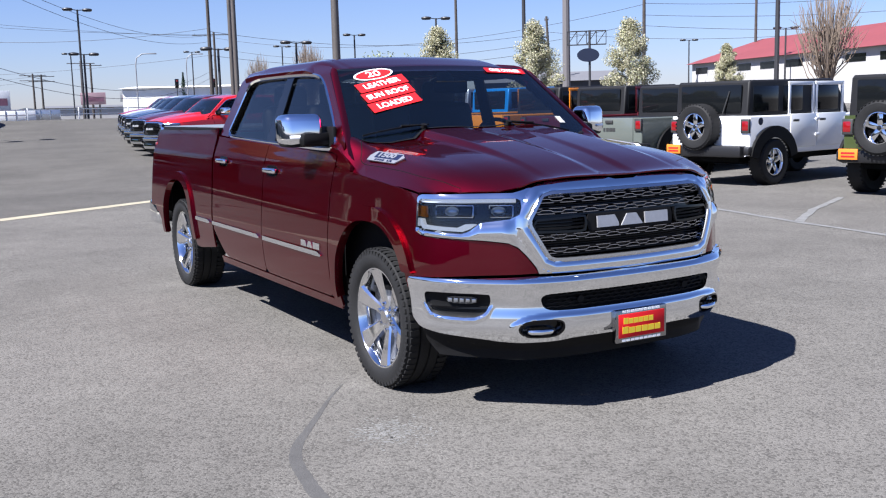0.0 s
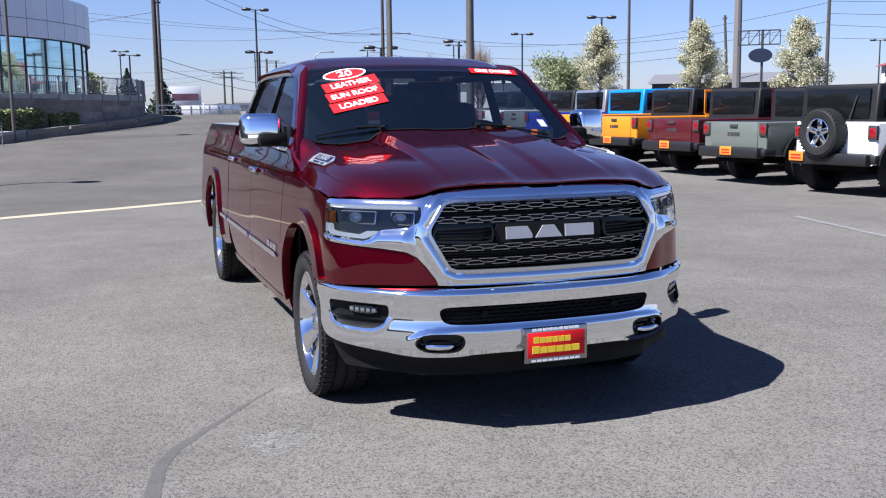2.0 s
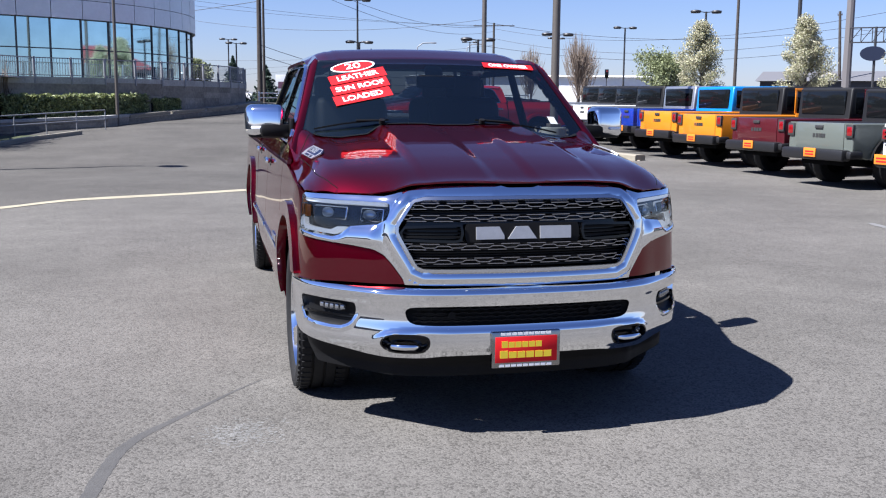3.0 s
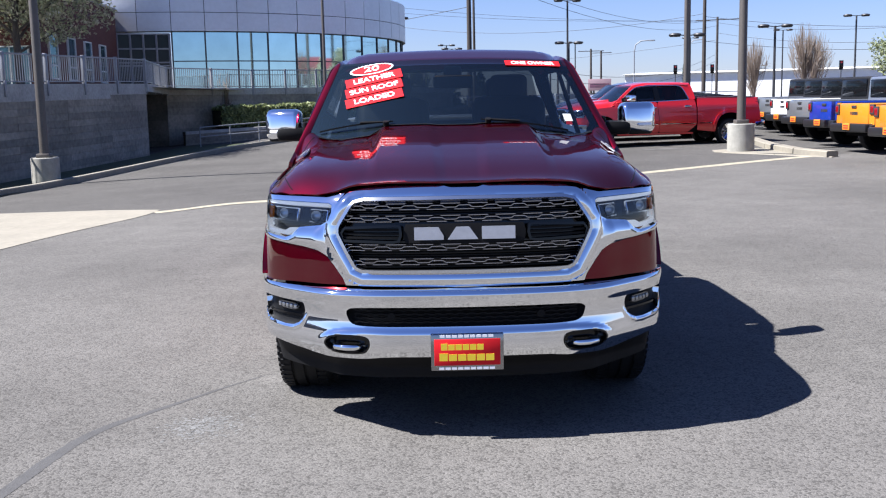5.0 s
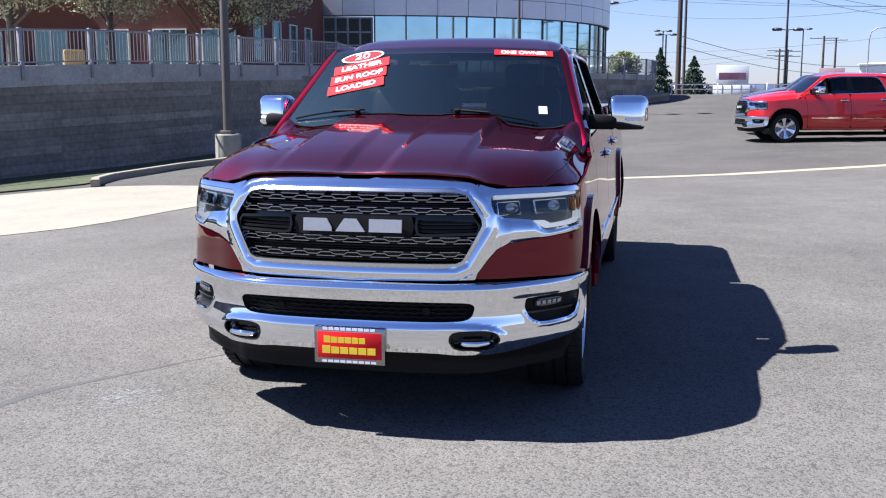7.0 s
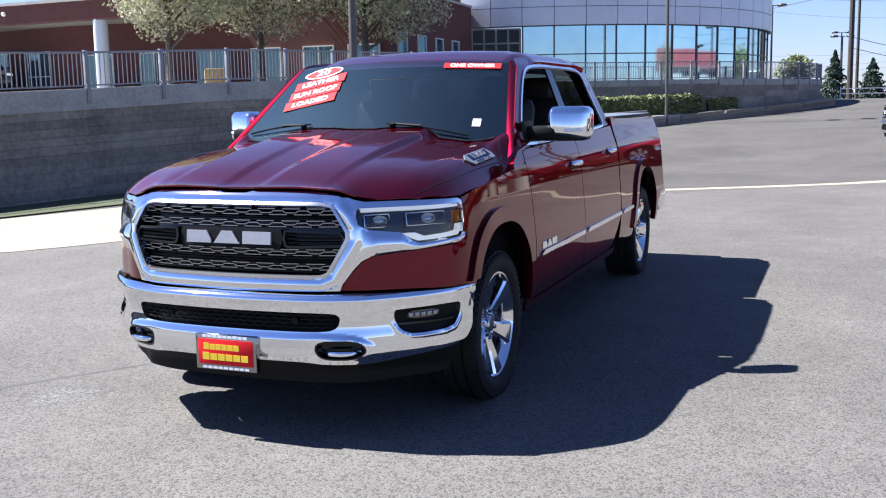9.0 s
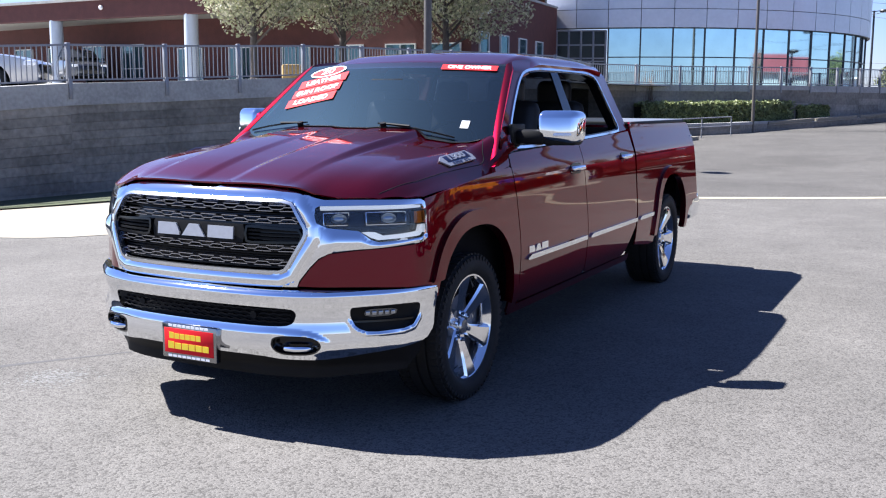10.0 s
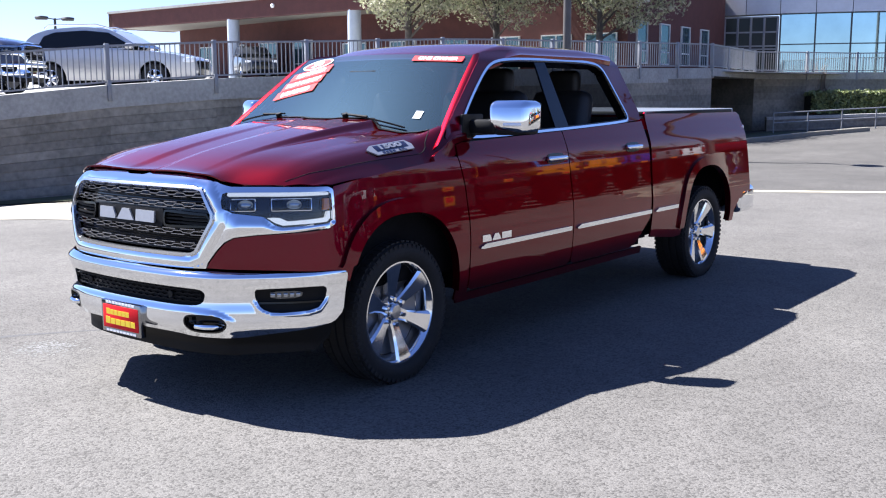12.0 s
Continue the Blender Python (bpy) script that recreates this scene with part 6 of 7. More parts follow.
# glazed entry between brick and curve
E0, E1 = Vector((-15.0, 43.35)), Vector((-12.7, 44.1))
en = new("entry_glazing")
en.parent = B2
part("entry_pane", slab(E0, E1, 2.3, 5.1, 2.3, 5.1, 0.05, -0.05), mat_once("dark_entry_glass", (0.02, 0.025, 0.03), 0.08, 0.3), en, smooth=0)
for k in range(5):
    p = E0.lerp(E1, k / 4)
    box("entry_mullion", (p.x - 0.04, p.y - 0.06, 2.3), (p.x + 0.04, p.y + 0.04, 5.1), ENTRY_FRAME, en)
for z in (3.55, 3.7, 4.35, 5.05):
    part("entry_transom", slab(E0, E1, z, z + 0.07, z, z + 0.07, 0.02, 0.05), ENTRY_FRAME, en, smooth=0)
# canopy on round columns
C = thing("canopy", pose(0, 0, 0), "flat entrance canopy with brown fascia on round columns", "canopy")
ca, cb = Vector((-44.9, 29.7)), Vector((-22.0, 28.85))
part("fascia", slab(ca, cb, 5.15, 5.95, 5.15, 5.95, 0.3), BRICK, C, smooth=0)
part("fascia_cap", slab(ca, cb, 5.95, 6.07, 5.95, 6.07, 0.5, 0.1), CAP, C, smooth=0)
part("ceiling", slab(ca, cb, 5.17, 5.25, 5.17, 5.25, 4.2, -0.3), SOFFIT, C, smooth=0)
part("roof", slab(ca, cb, 5.85, 5.93, 5.85, 5.93, 4.2, -0.3), CAP, C, smooth=0)
d = (cb - ca).normalized()
part("fascia", slab(ca + Vector((-d.y, d.x)) * 4.2, ca, 5.15, 5.95, 5.15, 5.95, 0.3), BRICK, C, smooth=0)
for x, y in ((-34.5, 29.1), (-26.2, 28.8)):
    y2 = y + 0.5
    bm = bmesh.new()
    cyl_bm(bm, (x, y2, wall_top(y) - 0.1), (x, y2, 5.18), 0.30, n=24)
    cyl_bm(bm, (x, y2, 3.9), (x, y2, 3.93), 0.305, n=24)
    part("column", bm, COLUMN, C, "round pale blue-grey column")
bm = bmesh.new()
bmesh.ops.create_uvsphere(bm, u_segments=12, v_segments=8, radius=0.10, matrix=pose(-31.2, 29.15, 5.62))
tagged(part("security_camera", bm, WHITE_STICKER, smooth=3), "white dome security camera on a fascia", "camera")
bm = bmesh.new()
box_bm(bm, (-0.12, -0.5, -0.08), (0.12, 0.1, 0.08), 0.02, pose(-14.1, 32.6, 5.1, 0, 0, 60))
cyl_bm(bm, (-14.3, 32.8, 4.9), (-14.1, 32.6, 5.05), 0.05)
tagged(part("security_camera", bm, WHITE_STICKER), "white bracket security camera on brick", "camera")
# straw bale and notices behind the railing
bm = box_bm(bmesh.new(), (-0.26, -0.17, -0.1), (0.26, 0.17, 0.36), 0.04, pose(-13.5, 18.7, wall_top(18.7), 0, 0, 40))
tagged(part("straw_bale", bm, mat_once("straw", (0.30, 0.20, 0.075), 0.95, vary=0.4, scale=14, bump=0.8, bump_scale=60)), "yellow straw bale on the terrace", "straw bale")


# ---- trees ----
def limb(bm, pts, r0, r1, n=6):
    pts = [Vector(p) for p in pts]
    rings = []
    for i, p in enumerate(pts):
        t = (pts[min(i + 1, len(pts) - 1)] - pts[max(i - 1, 0)]).normalized()
        o = t.orthogonal().normalized()
        q = t.cross(o)
        r = r0 + (r1 - r0) * i / (len(pts) - 1)
        rings.append([bm.verts.new(p + (o * math.cos(2 * math.pi * k / n) + q * math.sin(2 * math.pi * k / n)) * r) for k in range(n)])
    for a, b in zip(rings, rings[1:]):
        for k in range(n):
            bm.faces.new((a[k], a[(k + 1) % n], b[(k + 1) % n], b[k]))
    bm.faces.new(rings[-1])


def tree(place, height, spread, leaf, count, label, seed, trunk=0.12, clear=0.25, size=0.07, shape=1.0, group="", leaf2=None):
    """Trunk with limbs and a crown of small leaves gathered in clumps round the twigs."""
    rnd = random.Random(seed)
    x, y, z = place
    T = thing("tree", pose(x, y, z), label, "tree", group)
    bm = bmesh.new()
    lean = Vector((rnd.uniform(-0.04, 0.04), rnd.uniform(-0.04, 0.04), 1))
    limb(bm, [(0, 0, -0.1), lean * height * 0.3, lean * height * 0.6, lean * height * 0.93], trunk, trunk * 0.15, 8)
    tips = []
    n = 26
    for i in range(n):
        f = clear + (0.95 - clear) * (i + rnd.random()) / n
        base = lean * height * f
        a = i * 2.4 + rnd.uniform(-0.5, 0.5)
        prof = math.sin(math.pi * min(1, (f - clear * 0.6) / (1.02 - clear * 0.6)) ** (0.75 * shape)) ** 0.8
        L = spread * max(0.15, prof) * rnd.uniform(0.75, 1.15)
        dirv = Vector((math.cos(a), math.sin(a), rnd.uniform(0.35, 0.9)))
        mid = base + dirv * L * 0.5 + Vector((0, 0, 0.05 * L))
        end = base + dirv * L + Vector((0, 0, 0.12 * L))
        limb(bm, [base, mid, end], trunk * 0.30, trunk * 0.06, 5)
        tips += [(base.lerp(end, t), (0.22 + 0.20 * t) * spread * rnd.uniform(0.5, 0.9)) for t in (0.45, 0.7, 0.9, 1.02)]
    part("trunk", bm, BARK, T, smooth=1.2)

    def s(r):
        c, rad = r.choice(tips)
        v = Vector((r.gauss(0, 1), r.gauss(0, 1), r.gauss(0, 1)))
        v = v.normalized() * rad * (0.35 + 0.75 * r.random() ** 0.5)
        return c + Vector((v.x, v.y, v.z * 0.8))
    leaf_cloud("crown", count, s, size, leaf, T, seed=seed, up=0.3)
    if leaf2:
        leaf_cloud("crown", count // 2, s, size, leaf2, T, seed=seed + 50, up=0.3)
    return T


def bare_tree(place, height, spread, label, seed, trunk=0.16, twigs=150):
    """Leafless tree with upswept twigs."""
    rnd = random.Random(seed)
    x, y, z = place
    T = thing("tree", pose(x, y, z), label, "tree", "bare trees")
    bm = bmesh.new()
    limb(bm, [(0, 0, -0.2), (0.05, 0, height * 0.3), (0, 0.05, height * 0.6)], trunk, trunk * 0.4, 8)
    part("trunk", bm, BARK, T, smooth=1.2)
    bm = bmesh.new()
    for i in range(twigs):
        f = rnd.uniform(0.12, 0.6)
        a = rnd.uniform(0, 6.3)
        out = spread * rnd.uniform(0.2, 1.0)
        top = height * rnd.uniform(0.72, 1.02) * (1 - 0.25 * (out / spread) ** 2)
        b = Vector((0, 0, height * f))
        e = Vector((math.cos(a) * out, math.sin(a) * out, top))
        m = Vector((e.x * 0.6, e.y * 0.6, b.z + (e.z - b.z) * 0.38))
        limb(bm, [b, m, m.lerp(e, 0.5) + Vector((rnd.uniform(-0.05, 0.05), rnd.uniform(-0.05, 0.05), 0)), e], 0.035, 0.008, 4)
        for k in range(2):
            s = m.lerp(e, rnd.uniform(0.1, 0.6))
            limb(bm, [s, s + Vector((rnd.uniform(-0.3, 0.3), rnd.uniform(-0.3, 0.3), rnd.uniform(0.6, 1.4)))], 0.014, 0.005, 3)
    tagged(part("twig", bm, mat_once("twig_bark", (0.19, 0.145, 0.11), 0.9), T, smooth=0), kind="")
    return T


def conifer(place, height, spread, seed):
    rnd = random.Random(seed)
    x, y, z = place
    T = thing("tree", pose(x, y, z), "dark evergreen conifer beyond the lot", "tree", "conifers")
    bm = bmesh.new()
    limb(bm, [(0, 0, 0), (0, 0, height)], 0.15, 0.02, 7)
    part("trunk", bm, BARK, T)

    def s(r):
        f = r.random() ** 1.4
        a = r.uniform(0, 6.3)
        tier = 0.75 + 0.25 * math.sin(f * 40 + a * 2)
        d = spread * (1 - f) * tier * (0.3 + 0.7 * r.random())
        return (math.cos(a) * d, math.sin(a) * d, height * (0.08 + 0.92 * f) - 0.25 * d)
    leaf_cloud("crown", 2600, s, 0.16, NEEDLE, T, seed=seed)
    return T


for i, (x, y, h, sp) in enumerate(((-20.0, 25.5, 5.6, 3.0), (-17.9, 28.2, 5.9, 3.5), (-14.1, 29.4, 5.2, 3.1))):
    tree((x, y, wall_top(y) - 0.05), h, sp, FRESH_LEAF, 21000, "small blossoming tree in pale leaf on the terrace", 11 + i, trunk=0.17, clear=0.20, size=0.066, shape=0.55, group="terrace trees", leaf2=BLOSSOM)
for i, (x, y, zt, sp) in enumerate(((27.4, 49.6, 6.2, 1.40), (30.2, 43.3, 6.0, 1.35), (33.2, 38.7, 5.9, 1.40), (49.9, 48.1, 5.3, 1.0))):
    tree((x, y, gz(x, y)), zt - gz(x, y), sp, BLOSSOM, 13000, "white blossoming pear tree beyond parked vehicles", 31 + i, trunk=0.12, clear=0.16, size=0.052, shape=0.40, group="blossoming pears", leaf2=FRESH_LEAF)
for i, (x, y, zt, sp) in enumerate(((42.9, 33.5, 7.6, 2.2), (33.4, 99.6, 7.7, 1.7), (34.6, 88.6, 8.5, 1.8), (45.8, 115.8, 9.5, 2.4))):
    bare_tree((x, y, gz(x, y)), zt - gz(x, y), sp, "bare upright tree with many fine twigs", 51 + i)
for i, (x, y, zt, sp) in enumerate(((1.5, 89.8, 5.3, 2.3), (4.6, 92, 4.6, 2.6), (38.5, 149, 7.5, 1.5))):
    conifer((x, y, gz(x, y)), zt - gz(x, y), sp, 71 + i)
for i, (x, y, zt, sp) in enumerate(((-1.9, 95.1, 4.9, 1.5), (46.3, 93.8, 6.0, 2.8), (50, 99, 5.2, 2.5))):
    tree((x, y, gz(x, y)), zt - gz(x, y), sp, WILLOW_LEAF, 6000, "yellow-green spring tree beyond the lot", 81 + i, trunk=0.2, clear=0.15, size=0.14, group="spring trees")
bare_tree((-9.6, 40.6, 0.7), 1.5, 0.5, "small bare shrub in the planter", 91, trunk=0.03, twigs=14)

# ---- parked vehicles ----
def off_wheel(parent, m, r=0.40, w=0.26, rim=ALLOY):
    """Five-spoke off-road wheel; outer face along +x."""
    W = new("wheel")
    W.parent = parent
    W.matrix_local = m
    bm = bmesh.new()
    h = w / 2
    lathe(bm, [(-h + 0.02, 0.22), (-h, 0.28), (-h, r - 0.04), (-h + 0.03, r), (h - 0.03, r), (h, r - 0.04), (h, 0.28), (h - 0.02, 0.225), (h - 0.05, 0.22)], n=36)
    for k in range(36):
        for s in (-1, 1):
            box_bm(bm, (s * h * 0.75 - 0.03, -0.016, r - 0.008), (s * h * 0.75 + 0.03, 0.016, r + 0.001), 0, pose(0, 0, 0, 10 * k + 2.5 * s))
    part("tyre", bm, RUBBER, W)
    bm = bmesh.new()
    lathe(bm, [(-0.05, 0.215), (0.04, 0.205), (h - 0.03, 0.215), (h - 0.01, 0.225), (h - 0.012, 0.235)], n=36)
    for k in range(5):
        rot = pose(0, 0, 0, 72 * k)
        box_bm(bm, (0.03, -0.046, 0.03), (0.075, 0.046, 0.215), 0.012, rot)
    lathe(bm, [(0.03, 0.09), (0.07, 0.075), (0.075, 0.04), (0.09, 0.035), (0.09, 0)], n=20)
    part("rim", bm, rim, W)
    bm = bmesh.new()
    lathe(bm, [(0.0, 0.215), (0.0, 0.02)], n=24)
    part("brake_disc", bm, DARK, W)
    return W


def profile_body(bm, pts, half, crown=0.0, bevel=0.03):
    """A body block: a side outline (x, z) given a width, edges rounded."""
    vs = [[bm.verts.new((x, s * half, z)) for x, z in pts] for s in (-1, 1)]
    n = len(pts)
    bm.faces.new(vs[0][::-1])
    bm.faces.new(vs[1])
    for i in range(n):
        bm.faces.new((vs[0][i], vs[0][(i + 1) % n], vs[1][(i + 1) % n], vs[1][i]))
    bmesh.ops.recalc_face_normals(bm, faces=bm.faces)
    es = [e for e in bm.edges if abs(e.verts[0].co.y - e.verts[1].co.y) < 1e-6]
    bmesh.ops.bevel(bm, geom=es, offset=bevel, segments=3, affect="EDGES", profile=0.5)
    return bm


DARK_GLASS = mat("dark_tinted_window", (0.006, 0.007, 0.008), 0.08, spec=0.3)
HARDTOP = mat("black_textured_hardtop", (0.009, 0.009, 0.010), 0.55, vary=0.1, scale=4, spec=0.3)
BUMPER_STEEL = mat("dark_steel_bumper", (0.022, 0.022, 0.024), 0.4, 0.4)
ORANGE_PLATE = mat("orange_dealer_plate", (0.62, 0.19, 0.02), 0.4)
NAVY_DECAL = mat("navy_decal", (0.012, 0.016, 0.035), 0.5)
HINGE = mat("hinge_black", (0.03, 0.03, 0.03), 0.5)


def offroader(x, y, coat, label, truck=True, top=None, yaw=0.0, doors=None, detailed=True):
    """Boxy off-road vehicle, nose along +x, rear axle over the given place."""
    top = top or HARDTOP
    z = gz(x, y)
    J = thing("off_road_pickup" if truck else "off_road_wagon", pose(x, y, z, 0, 0, yaw), label, "pickup truck" if truck else "off-roader", "parked off-roaders")
    WB = 3.49 if truck else 3.0
    rear = -1.02 if truck else -0.62
    hw = 0.84
    bm = bmesh.new()
    prof = [(rear, 0.62), (rear, 1.20), (WB + 0.15, 1.18), (WB + 0.62, 1.13), (WB + 0.66, 0.62), (WB + 0.45, 0.52), (-0.7, 0.52)] if not truck else [(rear, 0.60), (rear, 1.17), (WB + 0.15, 1.17), (WB + 0.62, 1.12), (WB + 0.66, 0.62), (WB + 0.45, 0.52), (-0.7, 0.52)]
    profile_body(bm, prof, hw)
    part("body", bm, coat, J)
    cab0 = 0.62 if truck else rear + 0.02
    t0 = [(cab0, 1.16), (cab0 + 0.05, 1.66 + 0.10), (cab0 + 0.10, 1.80), (WB - 1.15, 1.82), (WB - 0.98, 1.76), (WB - 0.55, 1.16)]
    bm = bmesh.new()
    profile_body(bm, t0, hw - 0.06, bevel=0.045)
    part("hardtop", bm, top, J, "hard roof")
    # rear and side glass
    gx = cab0 - 0.004
    box("rear_window", (gx - 0.006, -0.65, 1.24), (gx + 0.06, 0.65, 1.73), DARK_GLASS, J, "", 0.03)
    for s in (-1, 1):
        yy = s * (hw - 0.062)
        spans = ((cab0 + 0.14, cab0 + 0.84), (cab0 + 0.98, cab0 + 1.55), (WB - 1.62 if not truck else cab0 + 1.0, WB - 0.95)) if not truck else ((cab0 + 0.14, cab0 + 0.62), (cab0 + 0.74, cab0 + 1.32))
        for k, (a, b) in enumerate(spans):
            if b - a < 0.2:
                continue
            box("side_window", (a, yy - 0.01 * s, 1.26), (b, yy + 0.012 * s, 1.70), DARK_GLASS, J, "", 0.012)
        # doors as raised skins with window frames
        for a, b in ((0.52, 1.28), (1.32, 2.20)) if not truck else ((0.98, 1.72), (1.76, 2.66)):
            D = box("door", (a, s * hw - 0.01 * s, 0.62), (b, s * (hw + 0.014), 1.205), doors or coat, J, "", 0.012)
            box("door_handle", (a + 0.06, s * (hw + 0.012), 1.07), (a + 0.22, s * (hw + 0.035), 1.11), HINGE, D)
            for hz in (0.80, 1.08):
                box("hinge", (b - 0.03, s * (hw + 0.010), hz), (b + 0.09, s * (hw + 0.03), hz + 0.05), coat, D)
            bm = bmesh.new()
            t = 0.06
            for lo, hi in (((a, 1.20), (a + t, 1.76)), ((b - t, 1.20), (b, 1.76)), ((a, 1.70), (b, 1.77))):
                box_bm(bm, (lo[0], yy - 0.01 * s, lo[1]), (hi[0], yy + 0.03 * s, hi[1]), 0.006)
            part("window_frame", bm, doors or coat, D)
        # flares
        for cx in (0.0, WB):
            bm = bmesh.new()
            pts = [(cx + 0.56 * math.cos(a), s * (hw + 0.06), 0.42 + 0.50 * math.sin(a)) for a in np.linspace(0.15, math.pi - 0.15, 14)]
            sweep(bm, pts, [(-0.10, -0.02), (0.10, -0.02), (0.10, 0.03), (-0.10, 0.03)], up=Vector((0, 1, 0)))
            part("arch_flare", bm, PLASTIC, J)
        # rear lamp
        L = box("rear_lamp", (rear - 0.038, s * 0.70, 0.945), (rear + 0.10, s * 0.835, 1.115), RED_LENS, J, "red rear lamp", 0.02)
        bm = box_bm(bmesh.new(), (rear - 0.032, s * 0.672, 0.912), (rear + 0.02, s * 0.848, 1.148), 0.012)
        part("lamp_housing", bm, HINGE, L)
    # tailgate
    if truck:
        TG = box("tailgate", (rear - 0.018, -0.62, 0.66), (rear + 0.02, 0.62, 1.17), coat, J, "", 0.02)
        box("tailgate_handle", (rear - 0.04, -0.10, 1.06), (rear - 0.01, 0.10, 1.12), HINGE, TG)
        bm = bmesh.new()
        for k, w in enumerate((0.05, 0.07, 0.07, 0.08)):
            box_bm(bm, (rear - 0.024, 0.14 - 0.085 * k - w / 2, 0.90), (rear - 0.016, 0.14 - 0.085 * k + w / 2, 0.97), 0)
        part("badge_blocks", bm, HINGE, TG, "dark badge as plain blocks")
        bed = bmesh.new()
        box_bm(bed, (rear + 0.06, -0.68, 1.10), (cab0 - 0.05, 0.68, 1.175), 0.01)
        part("bed_cover", bed, HARDTOP, J)
    else:
        for s in (-1, 1):
            cyl("round_decal", (rear + 0.30, s * (hw - 0.004), 1.10), (rear + 0.30, s * (hw + 0.003), 1.10), 0.065, NAVY_DECAL, J, "dark round decal", n=20)
        bm = sweep(bmesh.new(), [(rear - 0.03, -0.30, 1.24), (rear + 0.0, -0.42, 1.62)], disc_section(0.012, 6), up=Vector((0, 1, 0)))
        part("rear_wiper", bm, HINGE, J)
        SP = off_wheel(J, pose(rear - 0.16, 0.12, 1.02, 0, 0, 180), r=0.40)
        SP.name = "spare_wheel"
        box("spare_bracket", (rear - 0.1, -0.1, 0.9), (rear, 0.3, 1.1), HINGE, J)
        TG = box("tailgate", (rear - 0.014, -0.62, 0.66), (rear + 0.02, 0.62, 1.19), coat, J, "", 0.02)
    # bumper with plate
    bm = bmesh.new()
    box_bm(bm, (rear - 0.20, -0.80, 0.50), (rear + 0.02, 0.80, 0.70), 0.04)
    box_bm(bm, (rear - 0.10, -0.90, 0.54), (rear + 0.2, 0.90, 0.68), 0.04)
    RB = part("rear_bumper", bm, BUMPER_STEEL, J)
    py = 0.0 if truck else 0.62
    P = box("number_plate", (rear - 0.222, py - 0.155, 0.55), (rear - 0.20, py + 0.155, 0.71), ORANGE_PLATE, J, "orange dealer plate", 0.004)
    for k in range(2):
        part("plate_bar", box_bm(bmesh.new(), (rear - 0.226, py - 0.11, 0.585 + 0.05 * k), (rear - 0.221, py + 0.11, 0.61 + 0.05 * k), 0), RED_STICKER, P)
    bm = bmesh.new()
    box_bm(bm, (rear + 0.1, -0.55, 0.40), (WB + 0.4, 0.55, 0.60), 0)
    cyl_bm(bm, (0, -0.7, 0.40), (0, 0.7, 0.40), 0.06)
    cyl_bm(bm, (0, 0, 0.40), (0.0, 0.0, 0.42), 0.14)
    part("chassis", bm, DARK, J)
    for s in (-1, 1):
        for cx in (0.0, WB):
            off_wheel(J, pose(cx, s * 0.79, 0.40, 0, 0, 90 * s))
    return J


OLIVE = paint("olive_green_paint", (0.055, 0.075, 0.025), 0.2, 0.3)
WHITE_P = paint("white_paint", (0.72, 0.73, 0.74), 0.0, 0.3)
GREY_GREEN = paint("grey_green_paint", (0.115, 0.13, 0.115), 0.1, 0.3)
MAROON = paint("maroon_paint", (0.10, 0.012, 0.018), 0.4, 0.3)
ORANGE = paint("orange_yellow_paint", (0.62, 0.20, 0.012), 0.0, 0.3)
BLUE = paint("strong_blue_paint", (0.012, 0.045, 0.36), 0.3, 0.3)
AZURE = paint("azure_paint", (0.01, 0.22, 0.62), 0.2, 0.3)
GREY_P = paint("mid_grey_paint", (0.20, 0.21, 0.22), 0.4, 0.3)
SILVER = paint("silver_paint", (0.50, 0.52, 0.55), 0.8, 0.3)
BRIGHT_RED = paint("bright_red_paint", (0.52, 0.010, 0.014), 0.1, 0.3)
NAVY = paint("dark_navy_paint", (0.012, 0.016, 0.04), 0.4, 0.3)
offroader(10.3, 4.75, OLIVE, "olive green off-road wagon with a black hardtop", truck=False, yaw=7)
offroader(10.15, 8.35, WHITE_P, "white off-road wagon with black hardtop and rear spare", truck=False, yaw=7)
for x, y, c, l, tp in ((10.6, 11.2, GREY_GREEN, "grey-green off-road pickup with black hardtop", None), (10.75, 13.6, MAROON, "maroon off-road pickup with black hardtop", None), (10.75, 16.1, ORANGE, "orange-yellow off-road pickup with black hardtop", None), (10.9, 18.6, ORANGE, "orange-yellow off-road pickup with azure roof", AZURE), (11.2, 21.2, BLUE, "strong blue off-road pickup with silver roof", SILVER), (11.5, 23.8, GREY_P, "mid grey off-road pickup beside others", None), (11.9, 26.4, WHITE_P, "white off-road pickup beside others", None), (12.3, 29.0, GREY_P, "mid grey off-road pickup in a row", None), (12.7, 31.6, GREY_P, "mid grey off-road pickup at the row's end", None)):
    offroader(x, y, c, l, True, tp, yaw=7)

# row of pickups facing the lot's lane
ROW = ((0, BRIGHT_RED, "bright red crew-cab pickup parked across the lot"), (1, MAROON, "maroon crew-cab pickup in a row"), (2, NAVY, "dark navy crew-cab pickup in a row"), (3, SILVER, "silver crew-cab pickup in a row"), (4, WHITE_P, "white crew-cab pickup in a row"), (5, BRIGHT_RED, "bright red crew-cab pickup at the row's end"))
for k, c, l in ROW:
    px, py = 4.5 + (0, 0.29, 0.75, 1.28, 1.84, 2.4)[k], 24.0 + 3.0 * k
    pickup(pose(px, py, gz(px, py), 0, 0, -80), c, l, "row of pickups", hero=False)
pickup(pose(-18.45, 8.49, wall_top(8.0) - 0.10, 0, 0, 126), NAVY, "dark pickup with chrome bumper parked on the terrace", hero=False)


